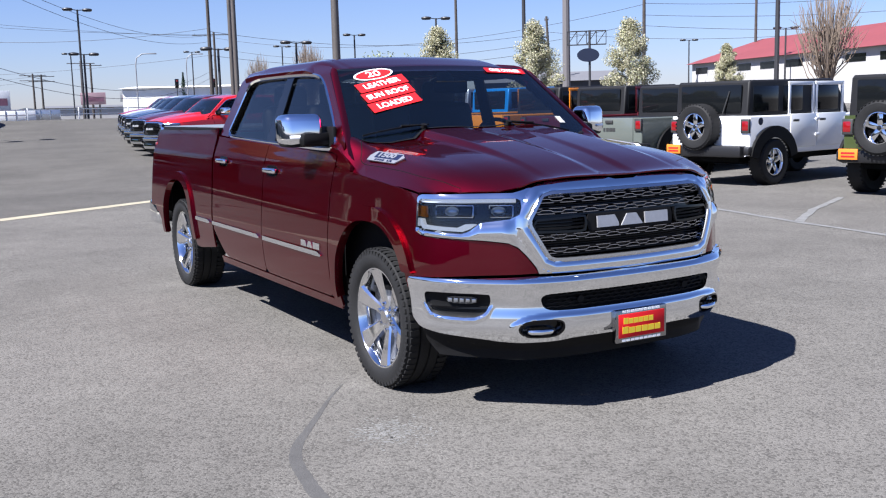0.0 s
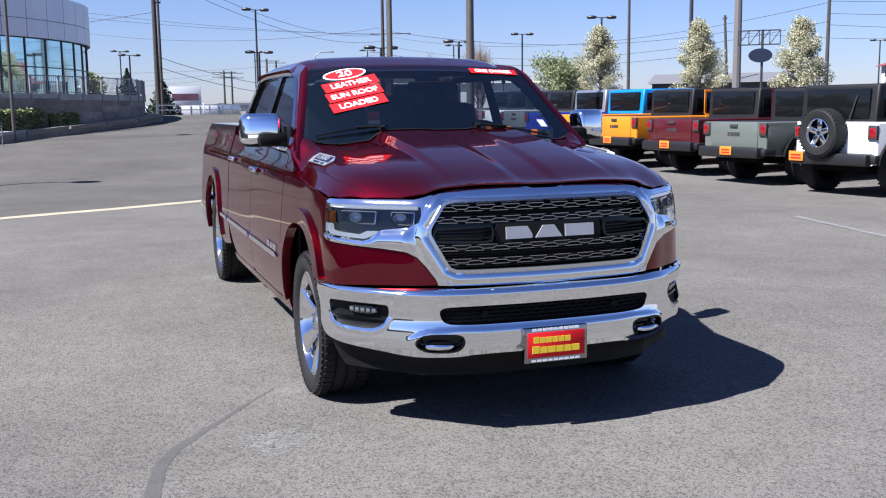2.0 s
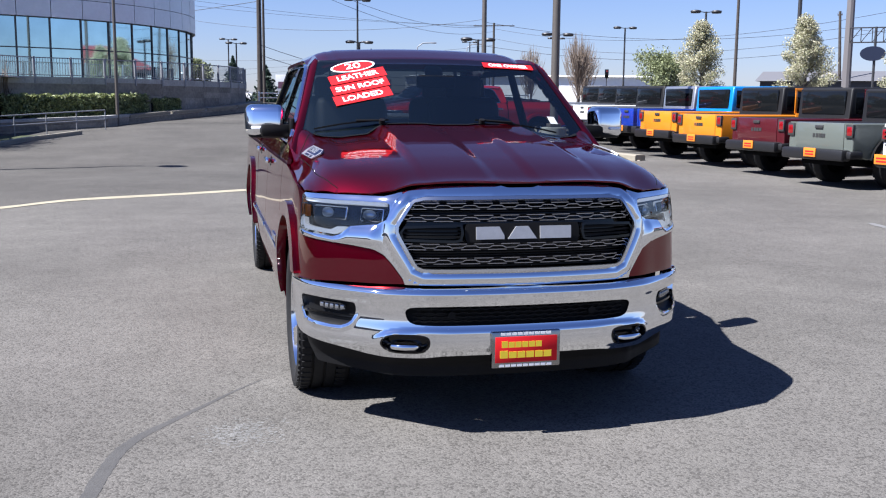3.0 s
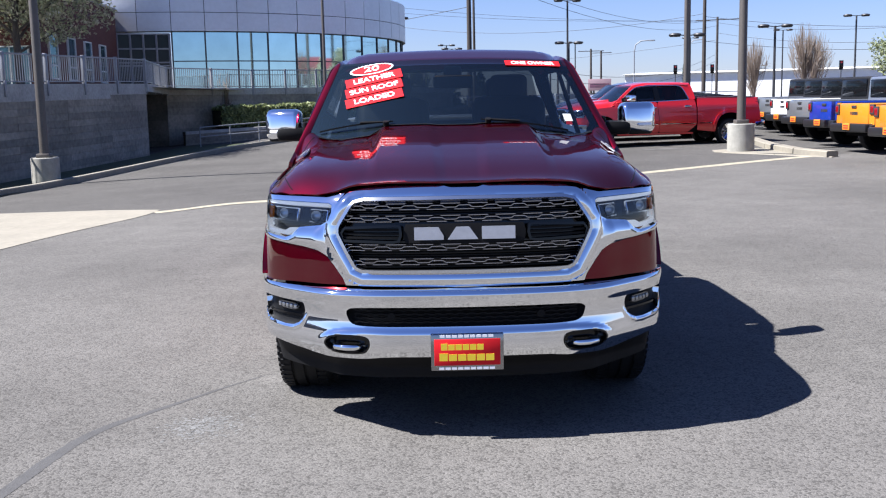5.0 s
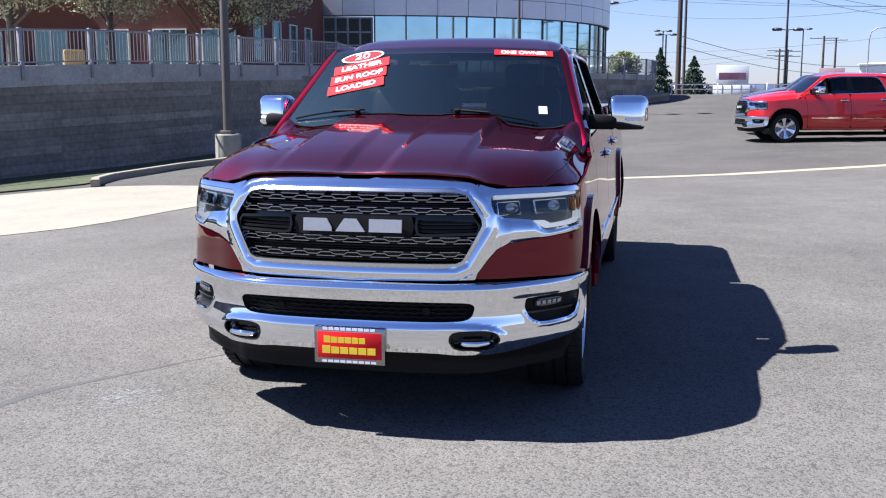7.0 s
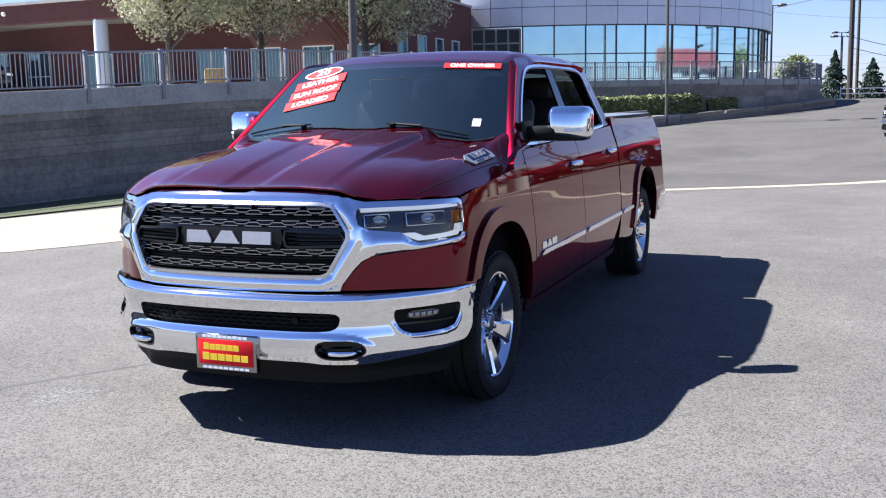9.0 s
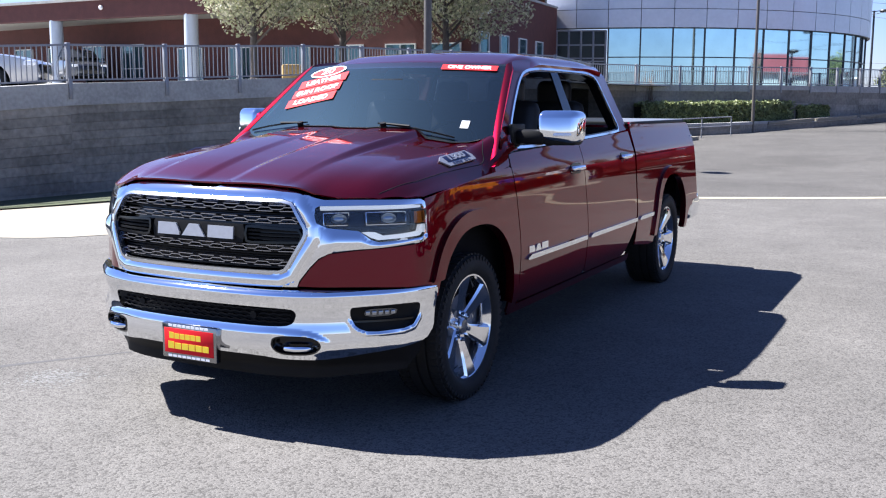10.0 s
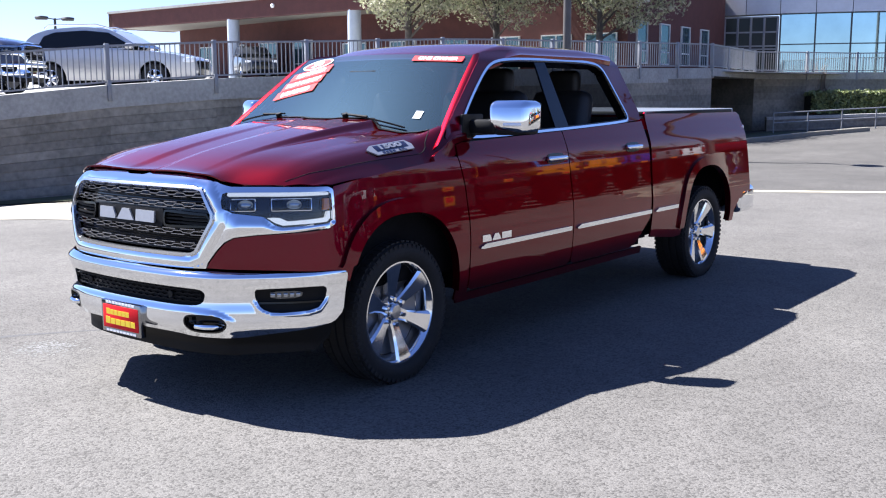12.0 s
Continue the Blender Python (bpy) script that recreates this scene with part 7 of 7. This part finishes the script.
def suv(place, coat, label):
    """Smooth crossover car, nose towards +x; origin on the ground between the axles' middle."""
    S = thing("suv_car", place, label, "car")
    def side_curve(pts, n=2):
        return chaikin(pts, n, 0.2)
    low = side_curve([(-2.40, 0.45), (-2.42, 0.95), (-2.30, 1.12), (-1.0, 1.10), (0.9, 1.06), (1.9, 0.96), (2.38, 0.82), (2.45, 0.45), (2.2, 0.30), (-2.2, 0.30)])
    wheels = [(-1.40, 0.36), (1.40, 0.36)]
    holes = [[(cx + 0.43 * math.cos(a), 0.36 + 0.43 * math.sin(a)) for a in np.linspace(0, 2 * math.pi, 28)[:-1]] for cx, _ in wheels]
    wid = curve1([(-2.45, 0.74), (-2.1, 0.88), (-1.0, 0.93), (1.0, 0.93), (2.0, 0.86), (2.45, 0.62)])
    bulge = curve1([(0.25, 0.06), (0.5, 0.01), (0.7, 0.0), (0.95, 0.02), (1.15, 0.06)])
    for mir in (False, True):
        sheet("body_side", lambda x, z: (x, -(wid(x) - bulge(z)), z), low, coat, S, holes, step=0.05, lip=0.04)
        break
    sheet("body_side", lambda x, z: (x, (wid(x) - bulge(z)), z), low, coat, S, holes, step=0.05, lip=0.04, flip=True)
    # top skin joining both sides
    tops = [p for p in low if p[1] > 0.44]
    edge = sorted([(x, z) for x, z in low if z > 0.8 or abs(x) > 2.3], key=lambda p: p[0])
    order = [p for p in low]
    bm = bmesh.new()
    rows = [[bm.verts.new((x, t * float(wid(np.array(x)) - bulge(np.array(z))), z + 0.035 * (1 - t * t) * (z > 0.8))) for t in np.linspace(-1, 1, 9)] for x, z in order]
    for i in range(len(rows)):
        a, b = rows[i], rows[(i + 1) % len(rows)]
        for j in range(8):
            bm.faces.new((a[j], a[j + 1], b[j + 1], b[j]))
    bmesh.ops.recalc_face_normals(bm, faces=bm.faces)
    part("body_skin", bm, coat, S, smooth=0.7)
    cab = side_curve([(-2.25, 1.08), (-1.95, 1.45), (-1.5, 1.60), (-0.6, 1.66), (0.2, 1.60), (1.15, 1.05)])
    bm = bmesh.new()
    inn = lambda z: 0.87 - (z - 1.05) * 0.36
    rows = [[bm.verts.new((x, t * inn(z), z + 0.02 * (1 - t * t))) for t in np.linspace(-1, 1, 9)] for x, z in cab]
    for i in range(len(rows) - 1):
        a, b = rows[i], rows[i + 1]
        for j in range(8):
            bm.faces.new((a[j], a[j + 1], b[j + 1], b[j]))
    for k in (0, 8):
        bm.faces.new([r[k] for r in rows])
    bmesh.ops.recalc_face_normals(bm, faces=bm.faces)
    part("cabin_shell", bm, coat, S, smooth=0.7)
    for s in (-1, 1):
        win = [(-1.75, 1.12), (-1.60, 1.42), (-1.30, 1.52), (-0.5, 1.56), (0.15, 1.50), (0.88, 1.12)]
        sheet("side_window", lambda x, z: (x, s * (inn(z) + 0.012), z), win, DARK_GLASS, S, step=0.05, lip=0.01, flip=(s > 0))
        bm = sweep(bmesh.new(), [(-1.6, s * 0.66, 1.62), (-1.5, s * 0.66, 1.70), (-0.2, s * 0.66, 1.71), (0.1, s * 0.66, 1.63)], disc_section(0.02, 6))
        part("roof_rail", bm, SATIN, S)
        box("mirror", (0.70, s * 0.90, 1.08), (0.88, s * 1.08, 1.22), coat, S, "", 0.04)
        box("head_lamp", (2.12, s * 0.52, 0.74), (2.38, s * 0.82, 0.86), WHITE_LENS, S, "clear head lamp", 0.04)
        for cx, cz in wheels:
            off_wheel(S, pose(cx, s * 0.80, 0.36, 0, 0, 90 * s) @ Matrix.Diagonal((0.9, 0.9, 0.9, 1)))
    sheet("windscreen", lambda yv, t: (1.02 - 0.80 * t, yv * (0.80 - 0.16 * t), 1.13 + 0.44 * t), [(-1, 0), (1, 0), (1, 1), (-1, 1)], DARK_GLASS, S, step=0.1, lip=0)
    box("grille", (2.36, -0.42, 0.42), (2.46, 0.42, 0.80), GLOSS_BLACK, S, "", 0.04)
    bm = bmesh.new()
    box_bm(bm, (-2.0, -0.7, 0.2), (2.0, 0.7, 0.75), 0)
    part("underbody", bm, DARK, S)


suv(pose(-20.45, 13.1, 1.60, 0, 0, 32) @ Matrix.Diagonal((1.05, 1.0, 1.07, 1)), paint("pale_silver_paint", (0.50, 0.49, 0.475), 0.5, 0.3), "pale silver crossover car parked on the terrace")
suv(pose(-33.3, 29.7, wall_top(30) - 0.10, 0, 0, -30) @ Matrix.Diagonal((0.9, 0.92, 0.95, 1)), paint("dark_slate_paint", (0.035, 0.04, 0.05), 0.3, 0.3), "dark slate car parked under the canopy")

# ---- poles, lamps, wires and distance ----
def lot_lamp(x, y, h, label, r=0.10, base=True, heads=2, material=POLE_PAINT, arm_yaw=10.0):
    """Parking lamp: tapered pole on a concrete drum, flat heads on short arms."""
    z = gz(x, y)
    L = thing("street_lamp", pose(x, y, z), label, "street lamp", "lot lamps")
    if base:
        bm = bmesh.new()
        lathe(bm, [(-0.1, 0.0), (-0.1, 0.34), (0.68, 0.335), (0.70, 0.32), (0.70, 0.0)], axis="z", n=32)
        part("concrete_base", bm, BASE_CONCRETE, L, "round concrete base", smooth=0.5)
        bm = box_bm(bmesh.new(), (-0.16, -0.16, 0.70), (0.16, 0.16, 0.80), 0.02)
        part("base_cover", bm, material, L)
    bm = cyl_bm(bmesh.new(), (0, 0, 0.7 if base else -0.1), (0, 0, h), r, r * 0.75, 12)
    part("pole", bm, material, L)
    for k in range(heads):
        a = radians(arm_yaw + 180 * k)
        d = Vector((math.cos(a), math.sin(a), 0))
        cyl("arm", d * 0.02 + Vector((0, 0, h - 0.05)), d * 0.45 + Vector((0, 0, h)), 0.03, POLE_DARK, L, n=8)
        bm = bmesh.new()
        lathe(bm, [(-0.10, 0.0), (-0.10, 0.30), (0.0, 0.36), (0.07, 0.32), (0.11, 0.12), (0.11, 0.0)], axis="z", n=20)
        bmesh.ops.transform(bm, matrix=Matrix.Translation(d * 0.72 + Vector((0, 0, h))), verts=bm.verts)
        part("lamp_head", bm, POLE_DARK, L)
    return L


lot_lamp(-9.75, 19.7, 8.9, "brown-grey lamp pole on a round concrete base", r=0.115, heads=1, arm_yaw=0)
lot_lamp(7.75, 20.3, 8.9, "brown-grey lamp pole on a round concrete base", r=0.115)
lot_lamp(-5.0, 41.5, 10.0, "slim lamp pole rising from a hedge", r=0.075, base=False)
lot_lamp(12.0, 42.5, 14.0, "tall slim lamp pole beyond a pickup row", r=0.11, base=False)
lot_lamp(10.9, 38.5, 14.0, "tall slim lamp pole beyond a pickup row", r=0.11, base=False)
for x, y, zt, s in ((10.3, 72.0, 9.0, 1.0), (18.2, 123.4, 8.8, 1.2), (32.0, 120.3, 8.9, 1.2), (39.0, 107.5, 8.8, 1.1), (35.1, 78.8, 8.0, 1.0), (31.9, 58.0, 7.6, 0.9), (2.0, 94.8, 6.8, 1.0), (14.6, 53.0, 5.1, 0.7), (10.0, 69.1, 5.7, 0.8), (21.1, 57.3, 5.8, 0.8), (-2.8, 75.0, 8.2, 0.9), (1.8, 115.2, 8.3, 1.2), (-46.8, 27.6, 5.7, 0.8), (63.8, 55.3, 7.2, 0.9), (78.8, 82.8, 8.2, 1.0)):
    ang = math.degrees(math.atan2(-x, y))
    lot_lamp(x, y, zt - gz(x, y), "dark twin-headed parking lamp in the distance", r=0.09, base=False, material=POLE_DARK, arm_yaw=ang + 20)


def utility_pole(x, y, zt, label, arm=2.4, r=0.16, yaw=0.0, arms=1, material=WOOD_POLE, lean=0.0):
    z = gz(x, y)
    U = thing("utility_pole", pose(x, y, z, 0, lean, yaw), label, "utility pole", "utility poles")
    h = zt - z
    cyl("pole", (0, 0, -0.2), (0, 0, h), r, material, U, r1=r * 0.7, n=10)
    for k in range(arms):
        zz = h - 0.4 - 1.0 * k
        box("cross_arm", (-arm / 2, -0.06, zz - 0.06), (arm / 2, 0.06, zz + 0.06), material, U)
        for t in (-0.45, -0.2, 0.2, 0.45):
            cyl("insulator", (arm * t, 0, zz + 0.06), (arm * t, 0, zz + 0.22), 0.04, SATIN, U, n=6)


utility_pole(40.5, 138.7, 12.8, "wooden utility pole with a cross-arm", 6, 0.22, -20)
utility_pole(27.2, 213, 9.8, "wooden utility pole with cross-arms far off", 5, 0.25, -10, 2)
utility_pole(33.0, 192, 11.0, "wooden utility pole with a cross-arm far off", 4, 0.25, -10)
utility_pole(2.7, 68.0, 14.0, "tall dark utility pole near the walkway", 0.6, 0.2, 0, 1)
utility_pole(3.15, 70.5, 9.6, "slim grey utility pole near the walkway", 0.4, 0.12, 0, 1)
utility_pole(25.6, 213, 10.0, "wooden utility pole with cross-arms far off", 5, 0.25, -5, 2)
utility_pole(28.5, 176, 10.6, "wooden utility pole with a cross-arm far off", 4.5, 0.25, -8)
utility_pole(28.5, 101.0, 14.0, "tall wooden utility pole with a cross-arm", 6, 0.24, -15)
utility_pole(66.7, 92.7, 11.5, "leaning wooden utility pole", 0.5, 0.2, -35, 1, lean=-3)
utility_pole(62.0, 71.0, 14.0, "tall grey utility pole", 2.2, 0.2, -40, 1)
utility_pole(76.7, 70.8, 13.0, "slim grey utility pole with lamps", 2.4, 0.18, -45, 1)
utility_pole(53.9, 92.8, 15.0, "tall grey utility pole with a cross-arm", 2.4, 0.2, -30, 1)
utility_pole(38.9, 52.2, 15.0, "thick grey steel pole behind parked vehicles", 0.3, 0.3, 0, 0, material=mat_once("grey_steel_pole", (0.13, 0.12, 0.12), 0.5))
utility_pole(33.1, 48.8, 14.0, "slim dark lamp pole behind parked vehicles", 0.3, 0.14, 0, 0, material=POLE_DARK)
utility_pole(46.0, 40.0, 15.0, "dark steel pole behind parked vehicles", 0.3, 0.16, 0, 0, material=POLE_DARK)

CABLE = mat("black_cable", (0.03, 0.03, 0.035), 0.6)


def cable(a, b, sag, r=0.020):
    a, b = Vector(a), Vector(b)
    pts = [a.lerp(b, t) - Vector((0, 0, sag * 4 * t * (1 - t))) for t in np.linspace(0, 1, 24)]
    ob = wire("overhead_cable", pts, r, CABLE, n=4)
    tagged(ob, "thin black overhead cable between poles", "cable", "overhead cables")


for a, b, sag in (((40.5, 138.7, 12.2), (-60, 150, 26), 3), ((40.5, 138.7, 12.4), (-60, 155, 24.5), 3), ((40.5, 138, 11.9), (62, 71, 10.6), 2.5), ((40.5, 138, 10.5), (62, 71, 8.9), 2.5), ((62, 71, 10.7), (96, 38, 13), 1.5), ((62, 71, 9.6), (98, 36, 11.5), 1.5), ((62, 71, 8.6), (99, 35, 9.4), 1.5), ((40.5, 138, 9.6), (-40, 200, 12), 3), ((27, 213, 9.5), (-80, 230, 13), 4), ((27, 213, 8.6), (-80, 231, 11), 4), ((2.7, 68, 11.4), (40.5, 138.7, 12.5), 2), ((2.7, 68, 10.8), (40.5, 138.7, 11.6), 2), ((2.7, 68, 8.3), (-60, 110, 8.2), 2), ((2.7, 68, 5.3), (40, 138, 7.5), 2.5), ((2.7, 68, 4.6), (40, 138, 6.6), 2.5), ((28.5, 101, 10.2), (-20, 140, 16), 3), ((28.5, 101, 9.9), (66, 92, 9.6), 1.5), ((28.5, 101, 7.4), (66, 92, 7.6), 1.5), ((66, 92, 9.6), (96, 60, 9.4), 1.5)):
    cable(a, b, sag)


def billboard(x, y, w, z0, z1, yaw, label, face, band):
    B = thing("billboard", pose(x, y, 0, 0, 0, yaw), label, "billboard", "billboards")
    for s in (-0.25, 0.25):
        cyl("post", (w * s, 0.2, gz(x, y)), (w * s, 0.2, z1), 0.15, POLE_DARK, B, n=8)
    F = box("panel", (-w / 2, -0.12, z0), (w / 2, 0.12, z1), face, B, "", 0.02)
    box("print_band", (-w * 0.42, -0.13, z0 + (z1 - z0) * 0.25), (w * 0.42, -0.115, z0 + (z1 - z0) * 0.62), band, F, "dark printed band", 0)


BOARD = mat("billboard_face", (0.55, 0.56, 0.58), 0.6, vary=0.08, scale=0.5)
BAND = mat("billboard_print", (0.12, 0.05, 0.08), 0.6, vary=0.4, scale=0.4)
billboard(13.1, 164, 5.0, 2.5, 5.5, -5, "roadside billboard with a dark printed band", BOARD, BAND)
billboard(39.7, 190, 4.2, 3.8, 5.8, -12, "small roadside billboard far off", mat_once("grey_board", (0.22, 0.23, 0.24), 0.6), BAND)
billboard(29.4, 172, 4.0, 3.2, 5.2, -10, "dark roadside billboard far off", mat_once("pink_board", (0.26, 0.17, 0.19), 0.6), BAND)


def sign_gantry():
    x, y = 39.6, 50.5
    S = thing("pole_sign", pose(x, y, 0, 0, 0, -38), "steel sign frame with a dark oval sign below", "sign")
    cyl("post", (0, 0, gz(x, y)), (0, 0, 6.3), 0.08, POLE_DARK, S, n=8)
    bm = bmesh.new()
    for h in (6.25, 5.35):
        cyl_bm(bm, (-1.5, 0, h), (1.1, 0, h), 0.04, n=6)
    for k in range(5):
        cyl_bm(bm, (-1.5 + 0.65 * k, 0, 5.35), (-1.5 + 0.65 * k, 0, 6.25), 0.03, n=6)
        if k < 4:
            cyl_bm(bm, (-1.5 + 0.65 * k, 0, 5.35), (-0.85 + 0.65 * k, 0, 6.25), 0.025, n=6)
    part("frame", bm, POLE_DARK, S)
    bm = bmesh.new()
    bmesh.ops.create_cone(bm, cap_ends=True, segments=28, radius1=1, radius2=1, depth=0.2, matrix=pose(-0.1, -0.1, 4.65, 90) @ Matrix.Diagonal((0.75, 0.45, 1, 1)))
    part("oval_panel", bm, NAVY, S)


sign_gantry()


def trailer(x, y, length, z0, z1, yaw, label, coat):
    """Parked box trailer: ribbed body on a dark frame with two pairs of wheels."""
    K = thing("trailer", pose(x, y, 0, 0, 0, yaw), label, "trailer", "parked trailers")
    box("body", (-length / 2, -1.1, z0 + 0.55), (length / 2, 1.1, z1), coat, K, "", 0.06)
    n = int(length / 0.8)
    for i in range(1, n):
        u = -length / 2 + length * i / n
        box("rib", (u - 0.03, -1.13, z0 + 0.6), (u + 0.03, -1.09, z1 - 0.05), SATIN, K, "", 0)
    box("frame", (-length / 2 + 0.1, -0.9, z0 + 0.4), (length / 2 - 0.1, 0.9, z0 + 0.56), POLE_DARK, K, "", 0)
    for u in (-0.5, 0.5):
        for v in (-0.95, 0.95):
            cyl("wheel", (length * 0.22 + u * 1.1, v - 0.13, z0 + 0.38), (length * 0.22 + u * 1.1, v + 0.13, z0 + 0.38), 0.38, RUBBER, K)


def far_building(name, a, b, depth, z0, z1, roof, wallmat, roofmat, label, windows=0, rise=1.5):
    """Long low building: wall, pitched or flat roof, a strip of windows."""
    a, b = Vector(a), Vector(b)
    B = thing(name, Matrix(), label, "building")
    part("wall", slab(a, b, z0, z1, z0, z1, depth), wallmat, B, smooth=0)
    d = (b - a).normalized()
    n = Vector((-d.y, d.x))
    bm = bmesh.new()
    o = 0.5
    P = lambda p, k, z: bm.verts.new((p.x + n.x * k, p.y + n.y * k, z))
    ra = [P(a - d * o, -o, z1), P(a - d * o, depth / 2, z1 + rise), P(a - d * o, depth + o, z1)]
    rb = [P(b + d * o, -o, z1), P(b + d * o, depth / 2, z1 + rise), P(b + d * o, depth + o, z1)]
    for i in range(2):
        bm.faces.new((ra[i], ra[i + 1], rb[i + 1], rb[i]))
    bm.faces.new(ra)
    bm.faces.new(rb[::-1])
    bm.faces.new((ra[0], rb[0], rb[2], ra[2]))
    bmesh.ops.recalc_face_normals(bm, faces=bm.faces)
    part("roof", bm, roofmat, B, smooth=0)
    L = (b - a).length
    for k in range(windows):
        p, q = a + d * (L * (k + 0.2) / windows), a + d * (L * (k + 0.8) / windows)
        zz = z1 - 1.0
        part("window", slab(p, q, zz, zz + 0.6, zz, zz + 0.6, 0.02, 0.03), DARK_GLASS, B, smooth=0)
    return B


TRAILERS = ((8.3, 95.0, 3.4, 2.1, -8, "white box trailer parked beyond the lot", WHITE_P), (10.9, 95.5, 2.6, 2.1, -8, "grey tank trailer parked beyond the lot", SILVER), (4.6, 96.0, 3.2, 2.05, -8, "white box trailer parked beyond the lot", WHITE_P))
RED_ROOF = mat("red_metal_roof", (0.19, 0.042, 0.044), 0.6, vary=0.1, scale=0.3)
PALE_WALL = mat("pale_wall", (0.40, 0.39, 0.37), 0.8, vary=0.08, scale=0.2)
WHITE_WALL = mat("white_wall", (0.78, 0.78, 0.76), 0.7, vary=0.06, scale=0.2)
GREY_ROOF = mat("grey_roof", (0.12, 0.12, 0.13), 0.7)
far_building("warehouse", (70.2, 73.1), (56.0, 28.5), 16, 0.2, 5.0, 0, PALE_WALL, RED_ROOF, "long pale building with a red metal roof", 11, 2.5)
far_building("shed", (60, 98), (72, 88), 10, 0.3, 4.0, 0, mat_once("dark_shed_wall", (0.06, 0.06, 0.065), 0.8), GREY_ROOF, "dark shed with a grey roof far off", 0, 1.2)
far_building("warehouse", (30, 152), (66, 138), 30, -1.5, 5.3, 0, WHITE_WALL, WHITE_WALL, "long white warehouse beyond the road", 0, 0.6)
far_building("warehouse", (-30, 260), (30, 262), 30, -3, 2.6, 0, mat_once("grey_shed_wall", (0.25, 0.26, 0.28), 0.8), GREY_ROOF, "low grey industrial shed far off", 0, 0.8)
far_building("warehouse", (34, 262), (95, 250), 30, -3, 3.4, 0, PALE_WALL, GREY_ROOF, "low pale industrial shed far off", 0, 0.6)
far_building("warehouse", (-95, 240), (-40, 255), 30, -3, 3.0, 0, PALE_WALL, GREY_ROOF, "low pale industrial shed far off", 0, 0.6)


for x, y, ln, zt, yaw, lb, c in TRAILERS:
    trailer(x, y, ln, gz(x, y), zt, yaw, lb, c)


def road_lamp(x, y, zt):
    z = gz(x, y)
    R = thing("street_lamp", pose(x, y, z, 0, 0, -15), "slim grey road lamp with a curved arm", "street lamp", "road lamps")
    h = zt - z
    pts = [(0, 0, 0), (0, 0, h * 0.85), (0.15, 0, h * 0.95), (0.8, 0, h), (2.0, 0, h + 0.05)]
    part("pole", sweep(bmesh.new(), pts, disc_section(0.07, 8), up=Vector((0, 1, 0))), FENCE_METAL, R, smooth=1.2)
    box("lamp_head", (1.8, -0.12, h - 0.05), (2.5, 0.12, h + 0.10), FENCE_METAL, R)


road_lamp(38.0, 145, 10.0)
road_lamp(25.0, 120, 8.6)


def traffic_light(x, y, z):
    T = thing("traffic_light", pose(x, y, 0, 0, 0, -10), "traffic light over a road far off", "traffic light", "traffic lights")
    box("housing", (-0.25, -0.15, z), (0.25, 0.15, z + 1.2), GLOSS_BLACK, T)
    cyl("mast", (0, 0, gz(x, y) - 0.5), (0, 0, z + 0.1), 0.06, POLE_DARK, T, n=6)
    bm = cyl_bm(bmesh.new(), (0, -0.16, z + 0.95), (0, -0.2, z + 0.95), 0.13, n=10)
    part("signal", bm, RED_LENS, T)


for x, y, z in ((33, 132, 4.8), (38, 132, 4.8), (43, 131, 4.7), (50, 128, 4.8), (53.5, 127, 4.8)):
    traffic_light(x, y, z)
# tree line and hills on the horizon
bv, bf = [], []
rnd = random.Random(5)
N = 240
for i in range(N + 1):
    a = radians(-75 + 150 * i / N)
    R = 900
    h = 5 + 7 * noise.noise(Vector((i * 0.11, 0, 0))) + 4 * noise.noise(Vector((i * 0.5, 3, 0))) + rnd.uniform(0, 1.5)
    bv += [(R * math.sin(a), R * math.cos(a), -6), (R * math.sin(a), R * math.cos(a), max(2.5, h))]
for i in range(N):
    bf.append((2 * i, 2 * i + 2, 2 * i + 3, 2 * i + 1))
# distance haze is mixed into this blue-grey tree colour
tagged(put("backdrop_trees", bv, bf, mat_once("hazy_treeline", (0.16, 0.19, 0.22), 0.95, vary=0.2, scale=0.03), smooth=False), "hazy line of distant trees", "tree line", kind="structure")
